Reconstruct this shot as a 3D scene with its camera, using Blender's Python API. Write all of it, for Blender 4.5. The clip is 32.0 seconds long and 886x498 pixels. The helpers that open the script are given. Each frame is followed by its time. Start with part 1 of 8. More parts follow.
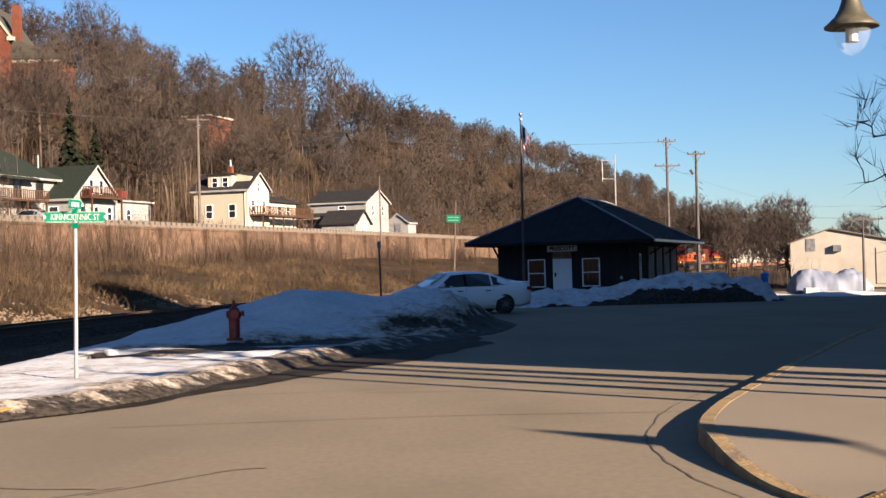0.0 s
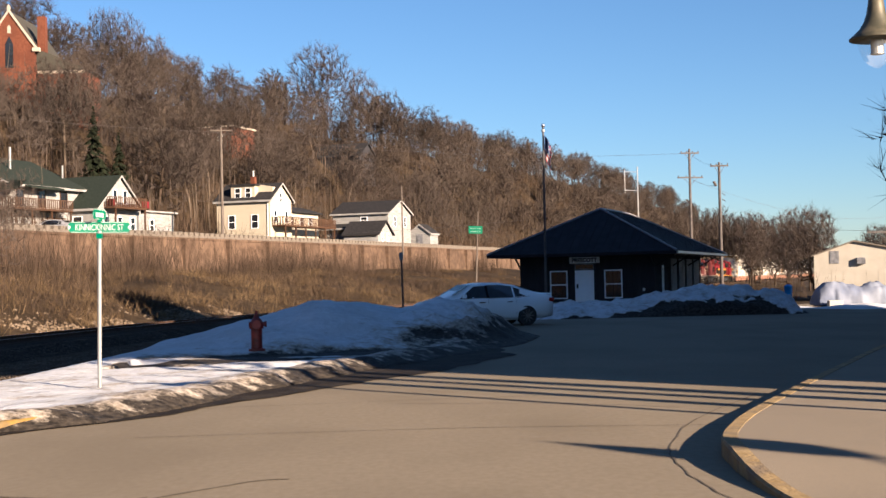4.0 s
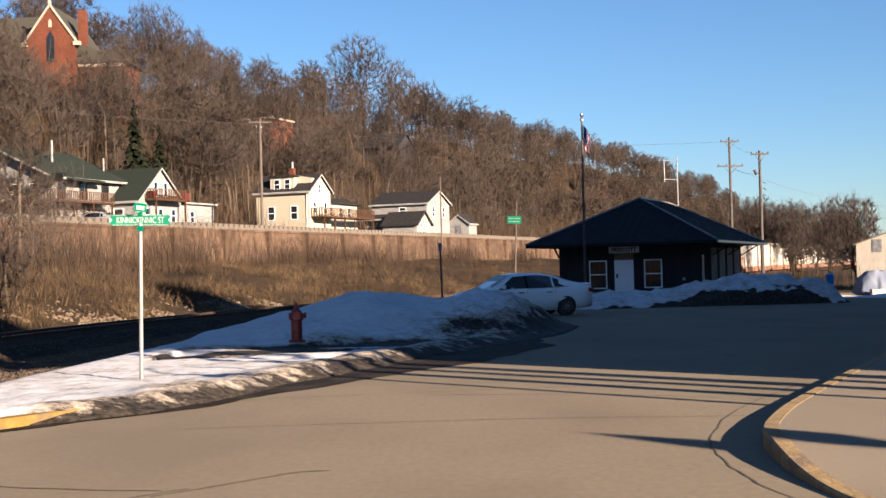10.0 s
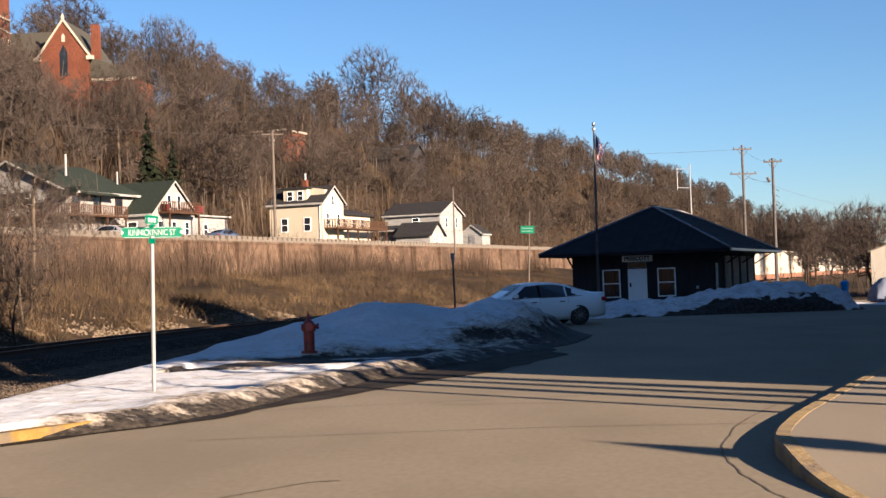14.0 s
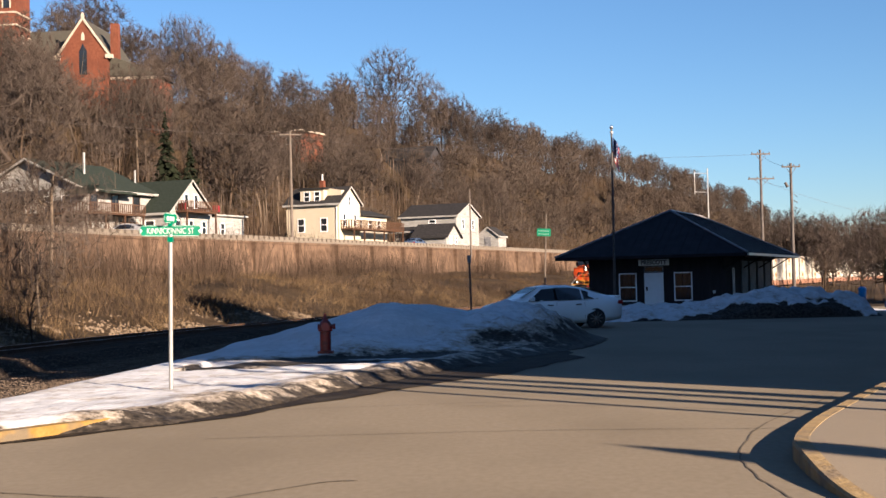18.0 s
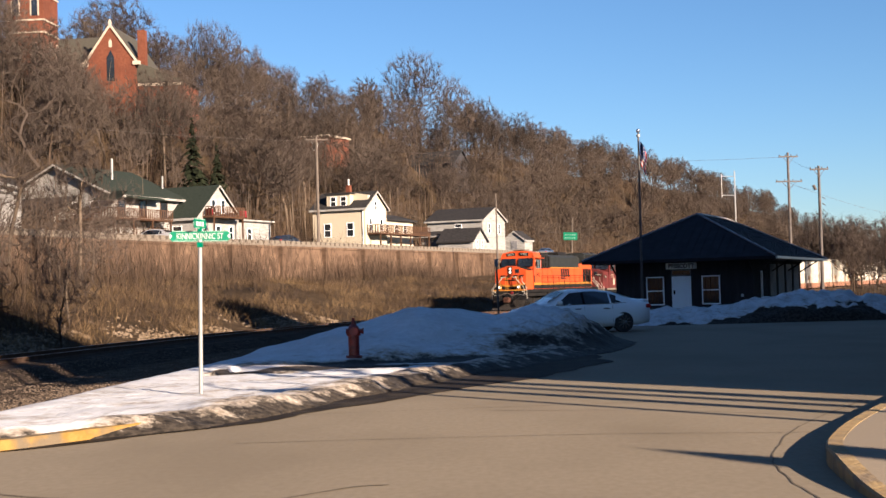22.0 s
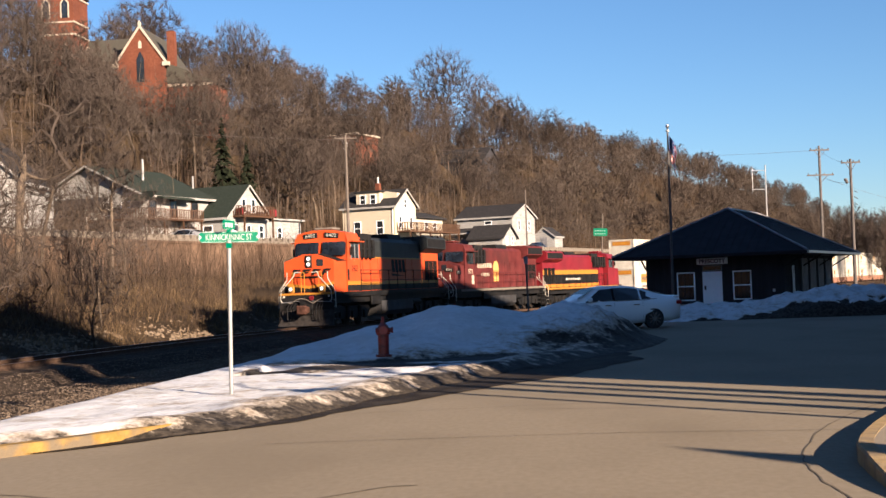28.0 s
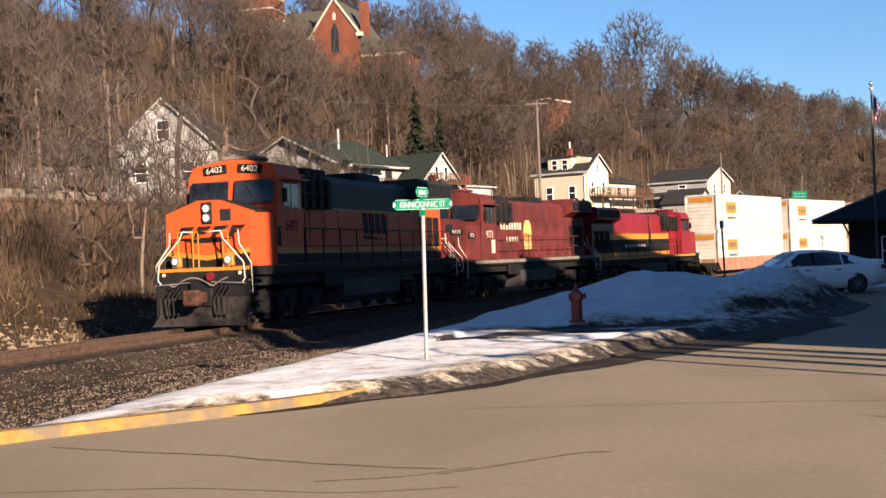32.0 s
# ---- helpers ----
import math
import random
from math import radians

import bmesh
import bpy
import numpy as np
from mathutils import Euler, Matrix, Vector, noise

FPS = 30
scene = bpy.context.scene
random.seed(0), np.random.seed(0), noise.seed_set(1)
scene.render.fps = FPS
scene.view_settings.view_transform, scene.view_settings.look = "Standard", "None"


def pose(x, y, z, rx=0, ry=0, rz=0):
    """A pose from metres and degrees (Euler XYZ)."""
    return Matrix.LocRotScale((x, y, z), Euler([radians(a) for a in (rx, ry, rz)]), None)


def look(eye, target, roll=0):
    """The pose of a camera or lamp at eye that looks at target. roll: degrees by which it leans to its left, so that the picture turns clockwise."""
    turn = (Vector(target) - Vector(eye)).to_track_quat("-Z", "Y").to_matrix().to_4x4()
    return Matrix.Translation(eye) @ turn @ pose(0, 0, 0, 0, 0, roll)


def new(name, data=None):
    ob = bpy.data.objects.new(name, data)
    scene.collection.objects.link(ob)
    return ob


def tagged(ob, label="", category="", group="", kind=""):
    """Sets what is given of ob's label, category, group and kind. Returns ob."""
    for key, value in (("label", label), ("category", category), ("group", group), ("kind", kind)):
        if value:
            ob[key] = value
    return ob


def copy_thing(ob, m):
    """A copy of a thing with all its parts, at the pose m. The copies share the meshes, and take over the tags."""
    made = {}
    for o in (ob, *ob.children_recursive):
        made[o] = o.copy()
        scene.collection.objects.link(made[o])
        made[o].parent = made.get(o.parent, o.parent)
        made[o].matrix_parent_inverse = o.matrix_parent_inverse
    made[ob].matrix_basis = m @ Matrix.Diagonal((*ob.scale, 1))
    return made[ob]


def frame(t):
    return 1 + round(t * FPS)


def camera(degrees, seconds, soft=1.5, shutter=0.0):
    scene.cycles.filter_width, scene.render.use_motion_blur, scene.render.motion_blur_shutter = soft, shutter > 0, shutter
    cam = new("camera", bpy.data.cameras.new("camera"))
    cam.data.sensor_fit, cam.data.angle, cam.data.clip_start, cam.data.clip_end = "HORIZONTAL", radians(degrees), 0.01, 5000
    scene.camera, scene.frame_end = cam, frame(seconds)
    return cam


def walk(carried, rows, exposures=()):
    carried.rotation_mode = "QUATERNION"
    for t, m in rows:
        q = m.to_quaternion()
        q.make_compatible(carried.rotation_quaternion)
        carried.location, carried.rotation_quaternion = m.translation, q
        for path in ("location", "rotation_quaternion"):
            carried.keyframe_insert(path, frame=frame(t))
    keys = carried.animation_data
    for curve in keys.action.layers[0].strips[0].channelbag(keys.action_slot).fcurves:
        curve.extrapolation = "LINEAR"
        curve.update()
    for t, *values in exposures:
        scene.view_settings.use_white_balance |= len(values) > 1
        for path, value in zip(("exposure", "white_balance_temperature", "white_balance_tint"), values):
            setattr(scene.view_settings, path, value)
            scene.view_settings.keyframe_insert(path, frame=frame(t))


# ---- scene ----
EXPO = 1.72
# camera: held in the hand, turning slowly to the left
cam = camera(36.90, 32.0)
walk(cam, [
    (0.0, pose(0.009, 0, 1.641, 90.770, 1.477, -0.000)),
    (0.5, pose(0.004, 0, 1.633, 90.822, 1.411, 0.047)),
    (1.0, pose(0.003, 0, 1.638, 90.879, 1.346, 0.142)),
    (1.5, pose(-0.009, 0, 1.644, 91.018, 1.324, 0.295)),
    (2.0, pose(-0.007, 0, 1.648, 91.165, 1.324, 0.554)),
    (2.5, pose(-0.002, 0, 1.651, 91.173, 1.284, 0.792)),
    (3.0, pose(-0.003, 0, 1.652, 91.100, 1.278, 0.853)),
    (3.5, pose(0.001, 0, 1.646, 91.178, 1.267, 0.903)),
    (5.5, pose(-0.006, 0, 1.653, 91.373, 1.382, 1.271)),
    (6.0, pose(-0.006, 0, 1.651, 91.305, 1.404, 1.513)),
    (6.5, pose(-0.007, 0, 1.655, 91.122, 1.304, 1.647)),
    (7.0, pose(0.002, 0, 1.662, 91.013, 1.275, 1.712)),
    (7.5, pose(0.003, 0, 1.656, 90.996, 1.310, 1.742)),
    (8.0, pose(0.014, 0, 1.657, 91.024, 1.350, 1.797)),
    (8.5, pose(0.007, 0, 1.658, 91.049, 1.551, 2.024)),
    (9.0, pose(-0.003, 0, 1.665, 90.911, 1.570, 2.366)),
    (9.5, pose(0.002, 0, 1.659, 90.772, 1.516, 2.551)),
    (10.0, pose(0.002, 0, 1.660, 90.885, 1.514, 2.625)),
    (10.5, pose(-0.001, 0, 1.661, 91.109, 1.568, 2.663)),
    (11.0, pose(-0.001, 0, 1.653, 91.160, 1.726, 2.885)),
    (11.5, pose(0.008, 0, 1.648, 91.066, 1.776, 3.061)),
    (12.0, pose(0.014, 0, 1.642, 90.907, 1.860, 3.107)),
    (12.5, pose(0.032, 0, 1.634, 90.901, 1.951, 3.176)),
    (13.0, pose(0.037, 0, 1.640, 91.021, 1.953, 3.239)),
    (13.5, pose(0.037, 0, 1.641, 91.202, 1.997, 3.283)),
    (14.0, pose(0.041, 0, 1.647, 91.358, 1.983, 3.220)),
    (14.5, pose(0.034, 0, 1.651, 91.395, 1.853, 3.176)),
    (16.5, pose(0.022, 0, 1.651, 91.652, 1.599, 3.582)),
    (17.0, pose(0.026, 0, 1.648, 91.544, 1.571, 3.719)),
    (17.5, pose(0.018, 0, 1.644, 91.518, 1.450, 3.830)),
    (18.0, pose(0.014, 0, 1.641, 91.457, 1.358, 3.894)),
    (18.5, pose(0.005, 0, 1.647, 91.372, 1.427, 4.003)),
    (19.0, pose(0.005, 0, 1.641, 91.414, 1.426, 4.112)),
    (19.5, pose(0.007, 0, 1.644, 91.462, 1.465, 4.189)),
    (20.0, pose(0.001, 0, 1.643, 91.542, 1.500, 4.370)),
    (20.5, pose(-0.002, 0, 1.635, 91.586, 1.476, 4.568)),
    (21.0, pose(-0.013, 0, 1.637, 91.465, 1.441, 4.713)),
    (21.5, pose(-0.023, 0, 1.641, 91.491, 1.472, 4.859)),
    (22.0, pose(-0.027, 0, 1.641, 91.672, 1.543, 5.021)),
    (22.5, pose(-0.035, 0, 1.641, 91.824, 1.531, 5.143)),
    (23.0, pose(-0.030, 0, 1.635, 91.709, 1.436, 5.197)),
    (23.5, pose(-0.022, 0, 1.638, 91.515, 1.428, 5.301)),
    (24.0, pose(-0.023, 0, 1.641, 91.452, 1.521, 5.379)),
    (24.5, pose(-0.017, 0, 1.648, 91.569, 1.615, 5.430)),
    (25.0, pose(-0.001, 0, 1.659, 91.719, 1.678, 5.513)),
    (25.5, pose(0.005, 0, 1.667, 91.885, 1.771, 5.527)),
    (27.5, pose(0.006, 0, 1.657, 91.617, 1.982, 6.044)),
    (28.0, pose(0.005, 0, 1.668, 91.585, 2.031, 6.335)),
    (28.5, pose(0.018, 0, 1.671, 91.459, 2.096, 6.749)),
    (29.0, pose(0.009, 0, 1.672, 91.325, 2.096, 7.221)),
    (29.5, pose(0.006, 0, 1.652, 91.192, 2.348, 7.821)),
    (30.0, pose(0.005, 0, 1.664, 91.244, 2.825, 8.716)),
    (30.5, pose(-0.016, 0, 1.670, 91.198, 3.244, 9.739)),
    (31.0, pose(-0.015, 0, 1.674, 91.030, 3.086, 11.339)),
    (31.5, pose(-0.001, 0, 1.670, 90.740, 2.582, 13.033)),
    (32.0, pose(0.003, 0, 1.670, 90.430, 2.373, 14.630)),
], exposures=[(0.0, EXPO, 5270, 10), (32.0, EXPO, 5270, 10)])

# ---- world and sun ----
SUN_DIR = Vector((0.72, -0.694, 0.0)).normalized()
SUN_EL = radians(18.0)
world = bpy.data.worlds.new("sky")
scene.world = world
world.use_nodes = True
wn = world.node_tree.nodes
sky = wn.new("ShaderNodeTexSky")
sky.sky_type = 'NISHITA'
sky.sun_disc = False
sky.sun_elevation = SUN_EL
sky.sun_rotation = math.atan2(SUN_DIR.x, SUN_DIR.y)
sky.altitude = 200
sky.air_density = 1.0
sky.dust_density = 0.1
sky.ozone_density = 3.0
wn["Background"].inputs["Strength"].default_value = 0.0365
world.node_tree.links.new(sky.outputs[0], wn["Background"].inputs["Color"])
sun_data = bpy.data.lights.new("sun", 'SUN')
sun_data.energy = 6.5
sun_data.angle = radians(0.55)
sun_data.color = (1.0, 0.70, 0.43)
sun = new("sun", sun_data)
to_sun = Vector((SUN_DIR.x * math.cos(SUN_EL), SUN_DIR.y * math.cos(SUN_EL), math.sin(SUN_EL)))
sun.matrix_world = look(to_sun * 300, (0, 0, 0))


# ---- materials ----
def mat(name, c1, c2=None, rough=0.7, metal=0.0, scale=4.0, detail=6.0, bump=0.0, bump_scale=None, rand=0.0, c3=None, scale3=0.3, amount3=0.5, spec=0.5, stretch=None):
    """A node material: two colours mixed by fine noise, a third by coarse noise, a bump, and a change of value from object to object."""
    m = bpy.data.materials.new(name)
    m.use_nodes = True
    nt = m.node_tree
    n, l = nt.nodes, nt.links
    b = n["Principled BSDF"]
    b.inputs["Roughness"].default_value = rough
    b.inputs["Metallic"].default_value = metal
    b.inputs["Specular IOR Level"].default_value = spec
    tc = n.new("ShaderNodeTexCoord")
    mp = n.new("ShaderNodeMapping")
    if stretch:
        mp.inputs["Scale"].default_value = stretch
    l.new(tc.outputs["Object"], mp.inputs["Vector"])
    nz = n.new("ShaderNodeTexNoise")
    nz.inputs["Scale"].default_value = scale
    nz.inputs["Detail"].default_value = detail
    l.new(mp.outputs[0], nz.inputs["Vector"])
    ramp = n.new("ShaderNodeValToRGB")
    ramp.color_ramp.elements[0].position, ramp.color_ramp.elements[1].position = 0.33, 0.67
    ramp.color_ramp.elements[0].color = (*c1, 1)
    ramp.color_ramp.elements[1].color = (*(c2 or c1), 1)
    l.new(nz.outputs["Fac"], ramp.inputs["Fac"])
    out = ramp.outputs["Color"]
    if c3:
        n3 = n.new("ShaderNodeTexNoise")
        n3.inputs["Scale"].default_value = scale3
        n3.inputs["Detail"].default_value = 5
        l.new(mp.outputs[0], n3.inputs["Vector"])
        r3 = n.new("ShaderNodeValToRGB")
        r3.color_ramp.elements[0].position, r3.color_ramp.elements[1].position = 0.45, 0.62
        l.new(n3.outputs["Fac"], r3.inputs["Fac"])
        mu = n.new("ShaderNodeMath")
        mu.operation = 'MULTIPLY'
        mu.inputs[1].default_value = amount3
        l.new(r3.outputs["Color"], mu.inputs[0])
        mx = n.new("ShaderNodeMixRGB")
        l.new(mu.outputs[0], mx.inputs["Fac"])
        l.new(out, mx.inputs["Color1"])
        mx.inputs["Color2"].default_value = (*c3, 1)
        out = mx.outputs["Color"]
    if rand:
        oi = n.new("ShaderNodeObjectInfo")
        mr = n.new("ShaderNodeMapRange")
        mr.inputs["To Min"].default_value, mr.inputs["To Max"].default_value = 1 - rand, 1 + rand
        l.new(oi.outputs["Random"], mr.inputs["Value"])
        hs = n.new("ShaderNodeHueSaturation")
        l.new(mr.outputs[0], hs.inputs["Value"])
        l.new(out, hs.inputs["Color"])
        out = hs.outputs["Color"]
    l.new(out, b.inputs["Base Color"])
    if bump:
        nb = n.new("ShaderNodeTexNoise")
        nb.inputs["Scale"].default_value = bump_scale or scale * 3
        nb.inputs["Detail"].default_value = 8
        l.new(mp.outputs[0], nb.inputs["Vector"])
        bp = n.new("ShaderNodeBump")
        bp.inputs["Strength"].default_value = bump
        bp.inputs["Distance"].default_value = 0.05
        l.new(nb.outputs["Fac"], bp.inputs["Height"])
        l.new(bp.outputs[0], b.inputs["Normal"])
    return m


def glow(name, c, strength):
    m = mat(name, c, rough=0.3)
    b = m.node_tree.nodes["Principled BSDF"]
    b.inputs["Emission Color"].default_value = (*c, 1)
    b.inputs["Emission Strength"].default_value = strength
    return m


M_GRASS = mat("dry_grass", (0.0215, 0.0140, 0.0069), (0.0593, 0.0405, 0.0216), 0.95, scale=2.2, bump=0.9, bump_scale=9, c3=(0.0140, 0.0095, 0.0057), scale3=0.12, amount3=0.7, spec=0.1)
M_ROAD = mat("concrete_road", (0.180, 0.150, 0.106), (0.206, 0.173, 0.125), 0.9, scale=14, detail=14, bump=0.08, bump_scale=70, c3=(0.145, 0.120, 0.084), scale3=0.35, amount3=0.55, spec=0.08, stretch=(1.0, 0.55, 1.0))
M_WALK = mat("sidewalk_concrete", (0.215, 0.178, 0.128), (0.200, 0.166, 0.122), 0.9, scale=30, bump=0.12, bump_scale=80, c3=(0.172, 0.142, 0.104), scale3=0.6, amount3=0.4, spec=0.2)
M_YELLOW = mat("yellow_kerb_paint", (0.185, 0.112, 0.024), (0.245, 0.152, 0.040), 0.8, scale=9, bump=0.3, c3=(0.110, 0.090, 0.064), scale3=2.6, amount3=0.9, spec=0.15)
M_WORNKERB = mat("worn_cream_kerb_paint", (0.235, 0.165, 0.075), (0.300, 0.220, 0.110), 0.85, scale=7, bump=0.3, c3=(0.165, 0.128, 0.085), scale3=3.0, amount3=0.9, spec=0.15)
M_BALLAST = mat("ballast", (0.018, 0.0132, 0.0096), (0.056, 0.043, 0.032), 0.95, scale=11, detail=3, bump=1.0, bump_scale=13, c3=(0.014, 0.0104, 0.0078), scale3=0.5, amount3=0.6, spec=0.04)
M_STONE = mat("ballast_stone", (0.032, 0.0235, 0.0172), (0.140, 0.109, 0.082), 0.95, scale=3, spec=0.05)
M_RAIL = mat("rail_steel", (0.30, 0.27, 0.25), (0.42, 0.40, 0.38), 0.3, metal=0.9, scale=6)
M_RAILRUST = mat("rail_side_rust", (0.034, 0.021, 0.0145), (0.075, 0.048, 0.033), 0.9, scale=8, bump=0.2, spec=0.1)
M_RUST = mat("rusty_steel", (0.0600, 0.0330, 0.0210), (0.17, 0.10, 0.065), 0.85, scale=8, bump=0.2)
M_TIE = mat("tie_wood", (0.020, 0.0145, 0.0105), (0.062, 0.045, 0.032), 0.95, scale=8, bump=0.4, spec=0.08)
def snow_material():
    """Old snow: white and granular, tan and icy where a little dirty, dark with grit where very dirty."""
    m = mat("old_snow", (0.47, 0.475, 0.49), (0.55, 0.555, 0.57), 0.8, scale=6, bump=0.45, bump_scale=10, c3=(0.41, 0.405, 0.40), scale3=1.1, amount3=0.5, spec=0.2)
    n, l = m.node_tree.nodes, m.node_tree.links
    b = n["Principled BSDF"]
    old = b.inputs["Base Color"].links[0].from_socket
    at = n.new("ShaderNodeAttribute")
    at.attribute_name = "dirt"
    tc = n.new("ShaderNodeTexCoord")

    def grain(scale, rough):
        q = n.new("ShaderNodeTexNoise")
        q.inputs["Scale"].default_value, q.inputs["Detail"].default_value, q.inputs["Roughness"].default_value = scale, 10, rough
        l.new(tc.outputs["Object"], q.inputs["Vector"])
        return q

    def add(a, b_):
        q = n.new("ShaderNodeMath")
        q.operation = 'ADD'
        l.new(a, q.inputs[0])
        l.new(b_, q.inputs[1])
        return q.outputs[0]

    def step(v, lo, hi):
        q = n.new("ShaderNodeMapRange")
        q.inputs["From Min"].default_value, q.inputs["From Max"].default_value = lo, hi
        l.new(v, q.inputs["Value"])
        return q.outputs[0]

    def mix(f, a, b_):
        q = n.new("ShaderNodeMixRGB")
        l.new(f, q.inputs["Fac"])
        l.new(a, q.inputs["Color1"])
        l.new(b_, q.inputs["Color2"])
        return q.outputs["Color"]

    def tone(noise_out, ca, cb):
        q = n.new("ShaderNodeValToRGB")
        q.color_ramp.elements[0].position, q.color_ramp.elements[1].position = 0.4, 0.62
        q.color_ramp.elements[0].color, q.color_ramp.elements[1].color = (*ca, 1), (*cb, 1)
        l.new(noise_out, q.inputs["Fac"])
        return q.outputs["Color"]

    coarse, fine_ = grain(2.6, 0.72), grain(9.0, 0.65)
    v = add(at.outputs["Fac"], coarse.outputs["Fac"])
    icy = mix(step(v, 0.58, 0.78), old, tone(fine_.outputs["Fac"], (0.20, 0.165, 0.125), (0.38, 0.335, 0.28)))
    out = mix(step(v, 0.80, 0.92), icy, tone(fine_.outputs["Fac"], (0.010, 0.008, 0.006), (0.048, 0.039, 0.030)))
    l.new(out, b.inputs["Base Color"])
    return m


M_SNOW = snow_material()
M_BARK = mat("bark", (0.0285, 0.0191, 0.0127), (0.0580, 0.0420, 0.0290), 0.95, scale=3, rand=0.3, spec=0.1)
M_TWIG = mat("twigs", (0.0500, 0.0385, 0.0310), (0.060, 0.047, 0.039), 0.95, scale=0.6, rand=0.25, spec=0.1)
# lighter copy of the twigs for massed woods: distance haze put into the colour
M_HAZETWIG = mat("haze_lightened_twigs", (0.066, 0.051, 0.040), (0.078, 0.061, 0.049), 0.95, scale=0.3, spec=0.1, c3=(0.050, 0.038, 0.030), scale3=0.05, amount3=0.7)
M_PINE = mat("pine_needles", (0.0035, 0.0045, 0.0024), (0.018, 0.022, 0.012), 0.95, scale=2, spec=0.05)
M_WALLSTONE = mat("retaining_wall_stone", (0.0640, 0.0396, 0.0244), (0.1300, 0.0855, 0.0560), 0.9, scale=1.2, bump=0.5, c3=(0.0468, 0.0299, 0.0193), scale3=0.25, amount3=0.6, spec=0.2)
M_CAP = mat("pale_parapet", (0.1093, 0.0903, 0.0713), (0.1512, 0.1296, 0.1053), 0.85, scale=3, spec=0.2)
M_CREAM = mat("cream_siding", (0.40, 0.350, 0.260), (0.43, 0.380, 0.290), 0.75, scale=2, stretch=(0.4, 0.4, 6), spec=0.3)
M_WHITE = mat("white_paint", (0.165, 0.160, 0.150), (0.33, 0.320, 0.305), 0.7, scale=2, stretch=(0.4, 0.4, 6), spec=0.25)
M_ROOF = mat("dark_shingles", (0.013, 0.0125, 0.0135), (0.032, 0.030, 0.030), 0.95, scale=5, bump=0.4, spec=0.15)
M_GREENROOF = mat("green_shingles", (0.0125, 0.0180, 0.0135), (0.0230, 0.0295, 0.0230), 0.95, scale=5, bump=0.4, spec=0.15)
M_DEPOT = mat("dark_depot_siding", (0.021, 0.020, 0.0225), (0.034, 0.032, 0.036), 0.85, scale=3, stretch=(1, 1, 0.2), spec=0.2)
M_DEPOTROOF = mat("dark_metal_roof", (0.010, 0.009, 0.012), (0.018, 0.016, 0.020), 0.75, scale=1.5, spec=0.15)
M_GREY = mat("grey_panel", (0.0700, 0.0700, 0.0750), (0.19, 0.19, 0.20), 0.6, scale=2)
M_GLASS = mat("dark_glass", (0.012, 0.014, 0.018), (0.02, 0.024, 0.03), 0.06, scale=1, spec=0.8)
M_WOOD = mat("deck_wood", (0.046, 0.0235, 0.0130), (0.074, 0.040, 0.0225), 0.85, scale=5, spec=0.15)
M_POLE = mat("weathered_pole", (0.0693, 0.0549, 0.0441), (0.1344, 0.1092, 0.0882), 0.9, scale=4, stretch=(4, 4, 0.3))
M_DARKPOLE = mat("dark_pole", (0.05, 0.042, 0.038), (0.085, 0.07, 0.062), 0.8, scale=4)
M_BRICK = mat("red_brick", (0.0930, 0.0295, 0.0155), (0.1300, 0.0465, 0.0250), 0.9, scale=3, c3=(0.0680, 0.0230, 0.0140), scale3=0.3, spec=0.2)
M_BLACK = mat("black_paint", (0.0045, 0.0045, 0.0048), (0.0110, 0.0106, 0.0110), 0.7, scale=3, c3=(0.0180, 0.0150, 0.0126), scale3=1.0, amount3=0.4, spec=0.12)
M_ORANGE = mat("orange_paint", (0.385, 0.0480, 0.0075), (0.430, 0.0620, 0.0105), 0.5, scale=1.2, c3=(0.235, 0.0430, 0.0130), scale3=0.7, amount3=0.4, spec=0.15)
M_LYELLOW = mat("yellow_stripe_paint", (0.31, 0.140, 0.011), (0.27, 0.118, 0.011), 0.5, scale=2, spec=0.25)
M_MAROON = mat("maroon_paint", (0.056, 0.0110, 0.0105), (0.100, 0.0215, 0.0200), 0.65, scale=1.2, c3=(0.040, 0.0145, 0.0125), scale3=0.5, spec=0.12)
M_RED = mat("red_paint", (0.105, 0.0060, 0.0100), (0.165, 0.0110, 0.0160), 0.45, scale=1.2, c3=(0.080, 0.0095, 0.0110), scale3=0.6, amount3=0.5, spec=0.25)
M_DGREEN = mat("dark_grey_hood", (0.011, 0.0125, 0.0125), (0.020, 0.0215, 0.0210), 0.6, scale=2, spec=0.2)
M_CONT = mat("white_container", (0.36, 0.335, 0.285), (0.47, 0.440, 0.385), 0.6, scale=1.5, c3=(0.27, 0.238, 0.195), scale3=0.5, amount3=0.4, spec=0.3)
M_WELL = mat("brown_well_car", (0.16, 0.075, 0.042), (0.22, 0.11, 0.065), 0.8, scale=2)
M_CARPAINT = mat("white_car_paint", (0.72, 0.73, 0.74), (0.75, 0.76, 0.77), 0.22, scale=1, spec=0.6)
M_FRAME = mat("white_frame_paint", (0.82, 0.82, 0.82), (0.87, 0.87, 0.87), 0.55, scale=3)
M_TYRE = mat("tyre_rubber", (0.014, 0.014, 0.014), (0.024, 0.024, 0.024), 0.9, scale=6)
M_CHROME = mat("bright_metal", (0.55, 0.55, 0.56), (0.66, 0.66, 0.67), 0.25, metal=0.95, scale=4)
M_HYDRANT = mat("red_hydrant_paint", (0.0480, 0.0027, 0.0018), (0.2000, 0.0140, 0.0090), 0.5, scale=6, c3=(0.0300, 0.0045, 0.0030), scale3=3)
M_SIGNGREEN = mat("green_sign_sheet", (0.0000, 0.1030, 0.0515), (0.0000, 0.1485, 0.0743), 0.4, scale=3)
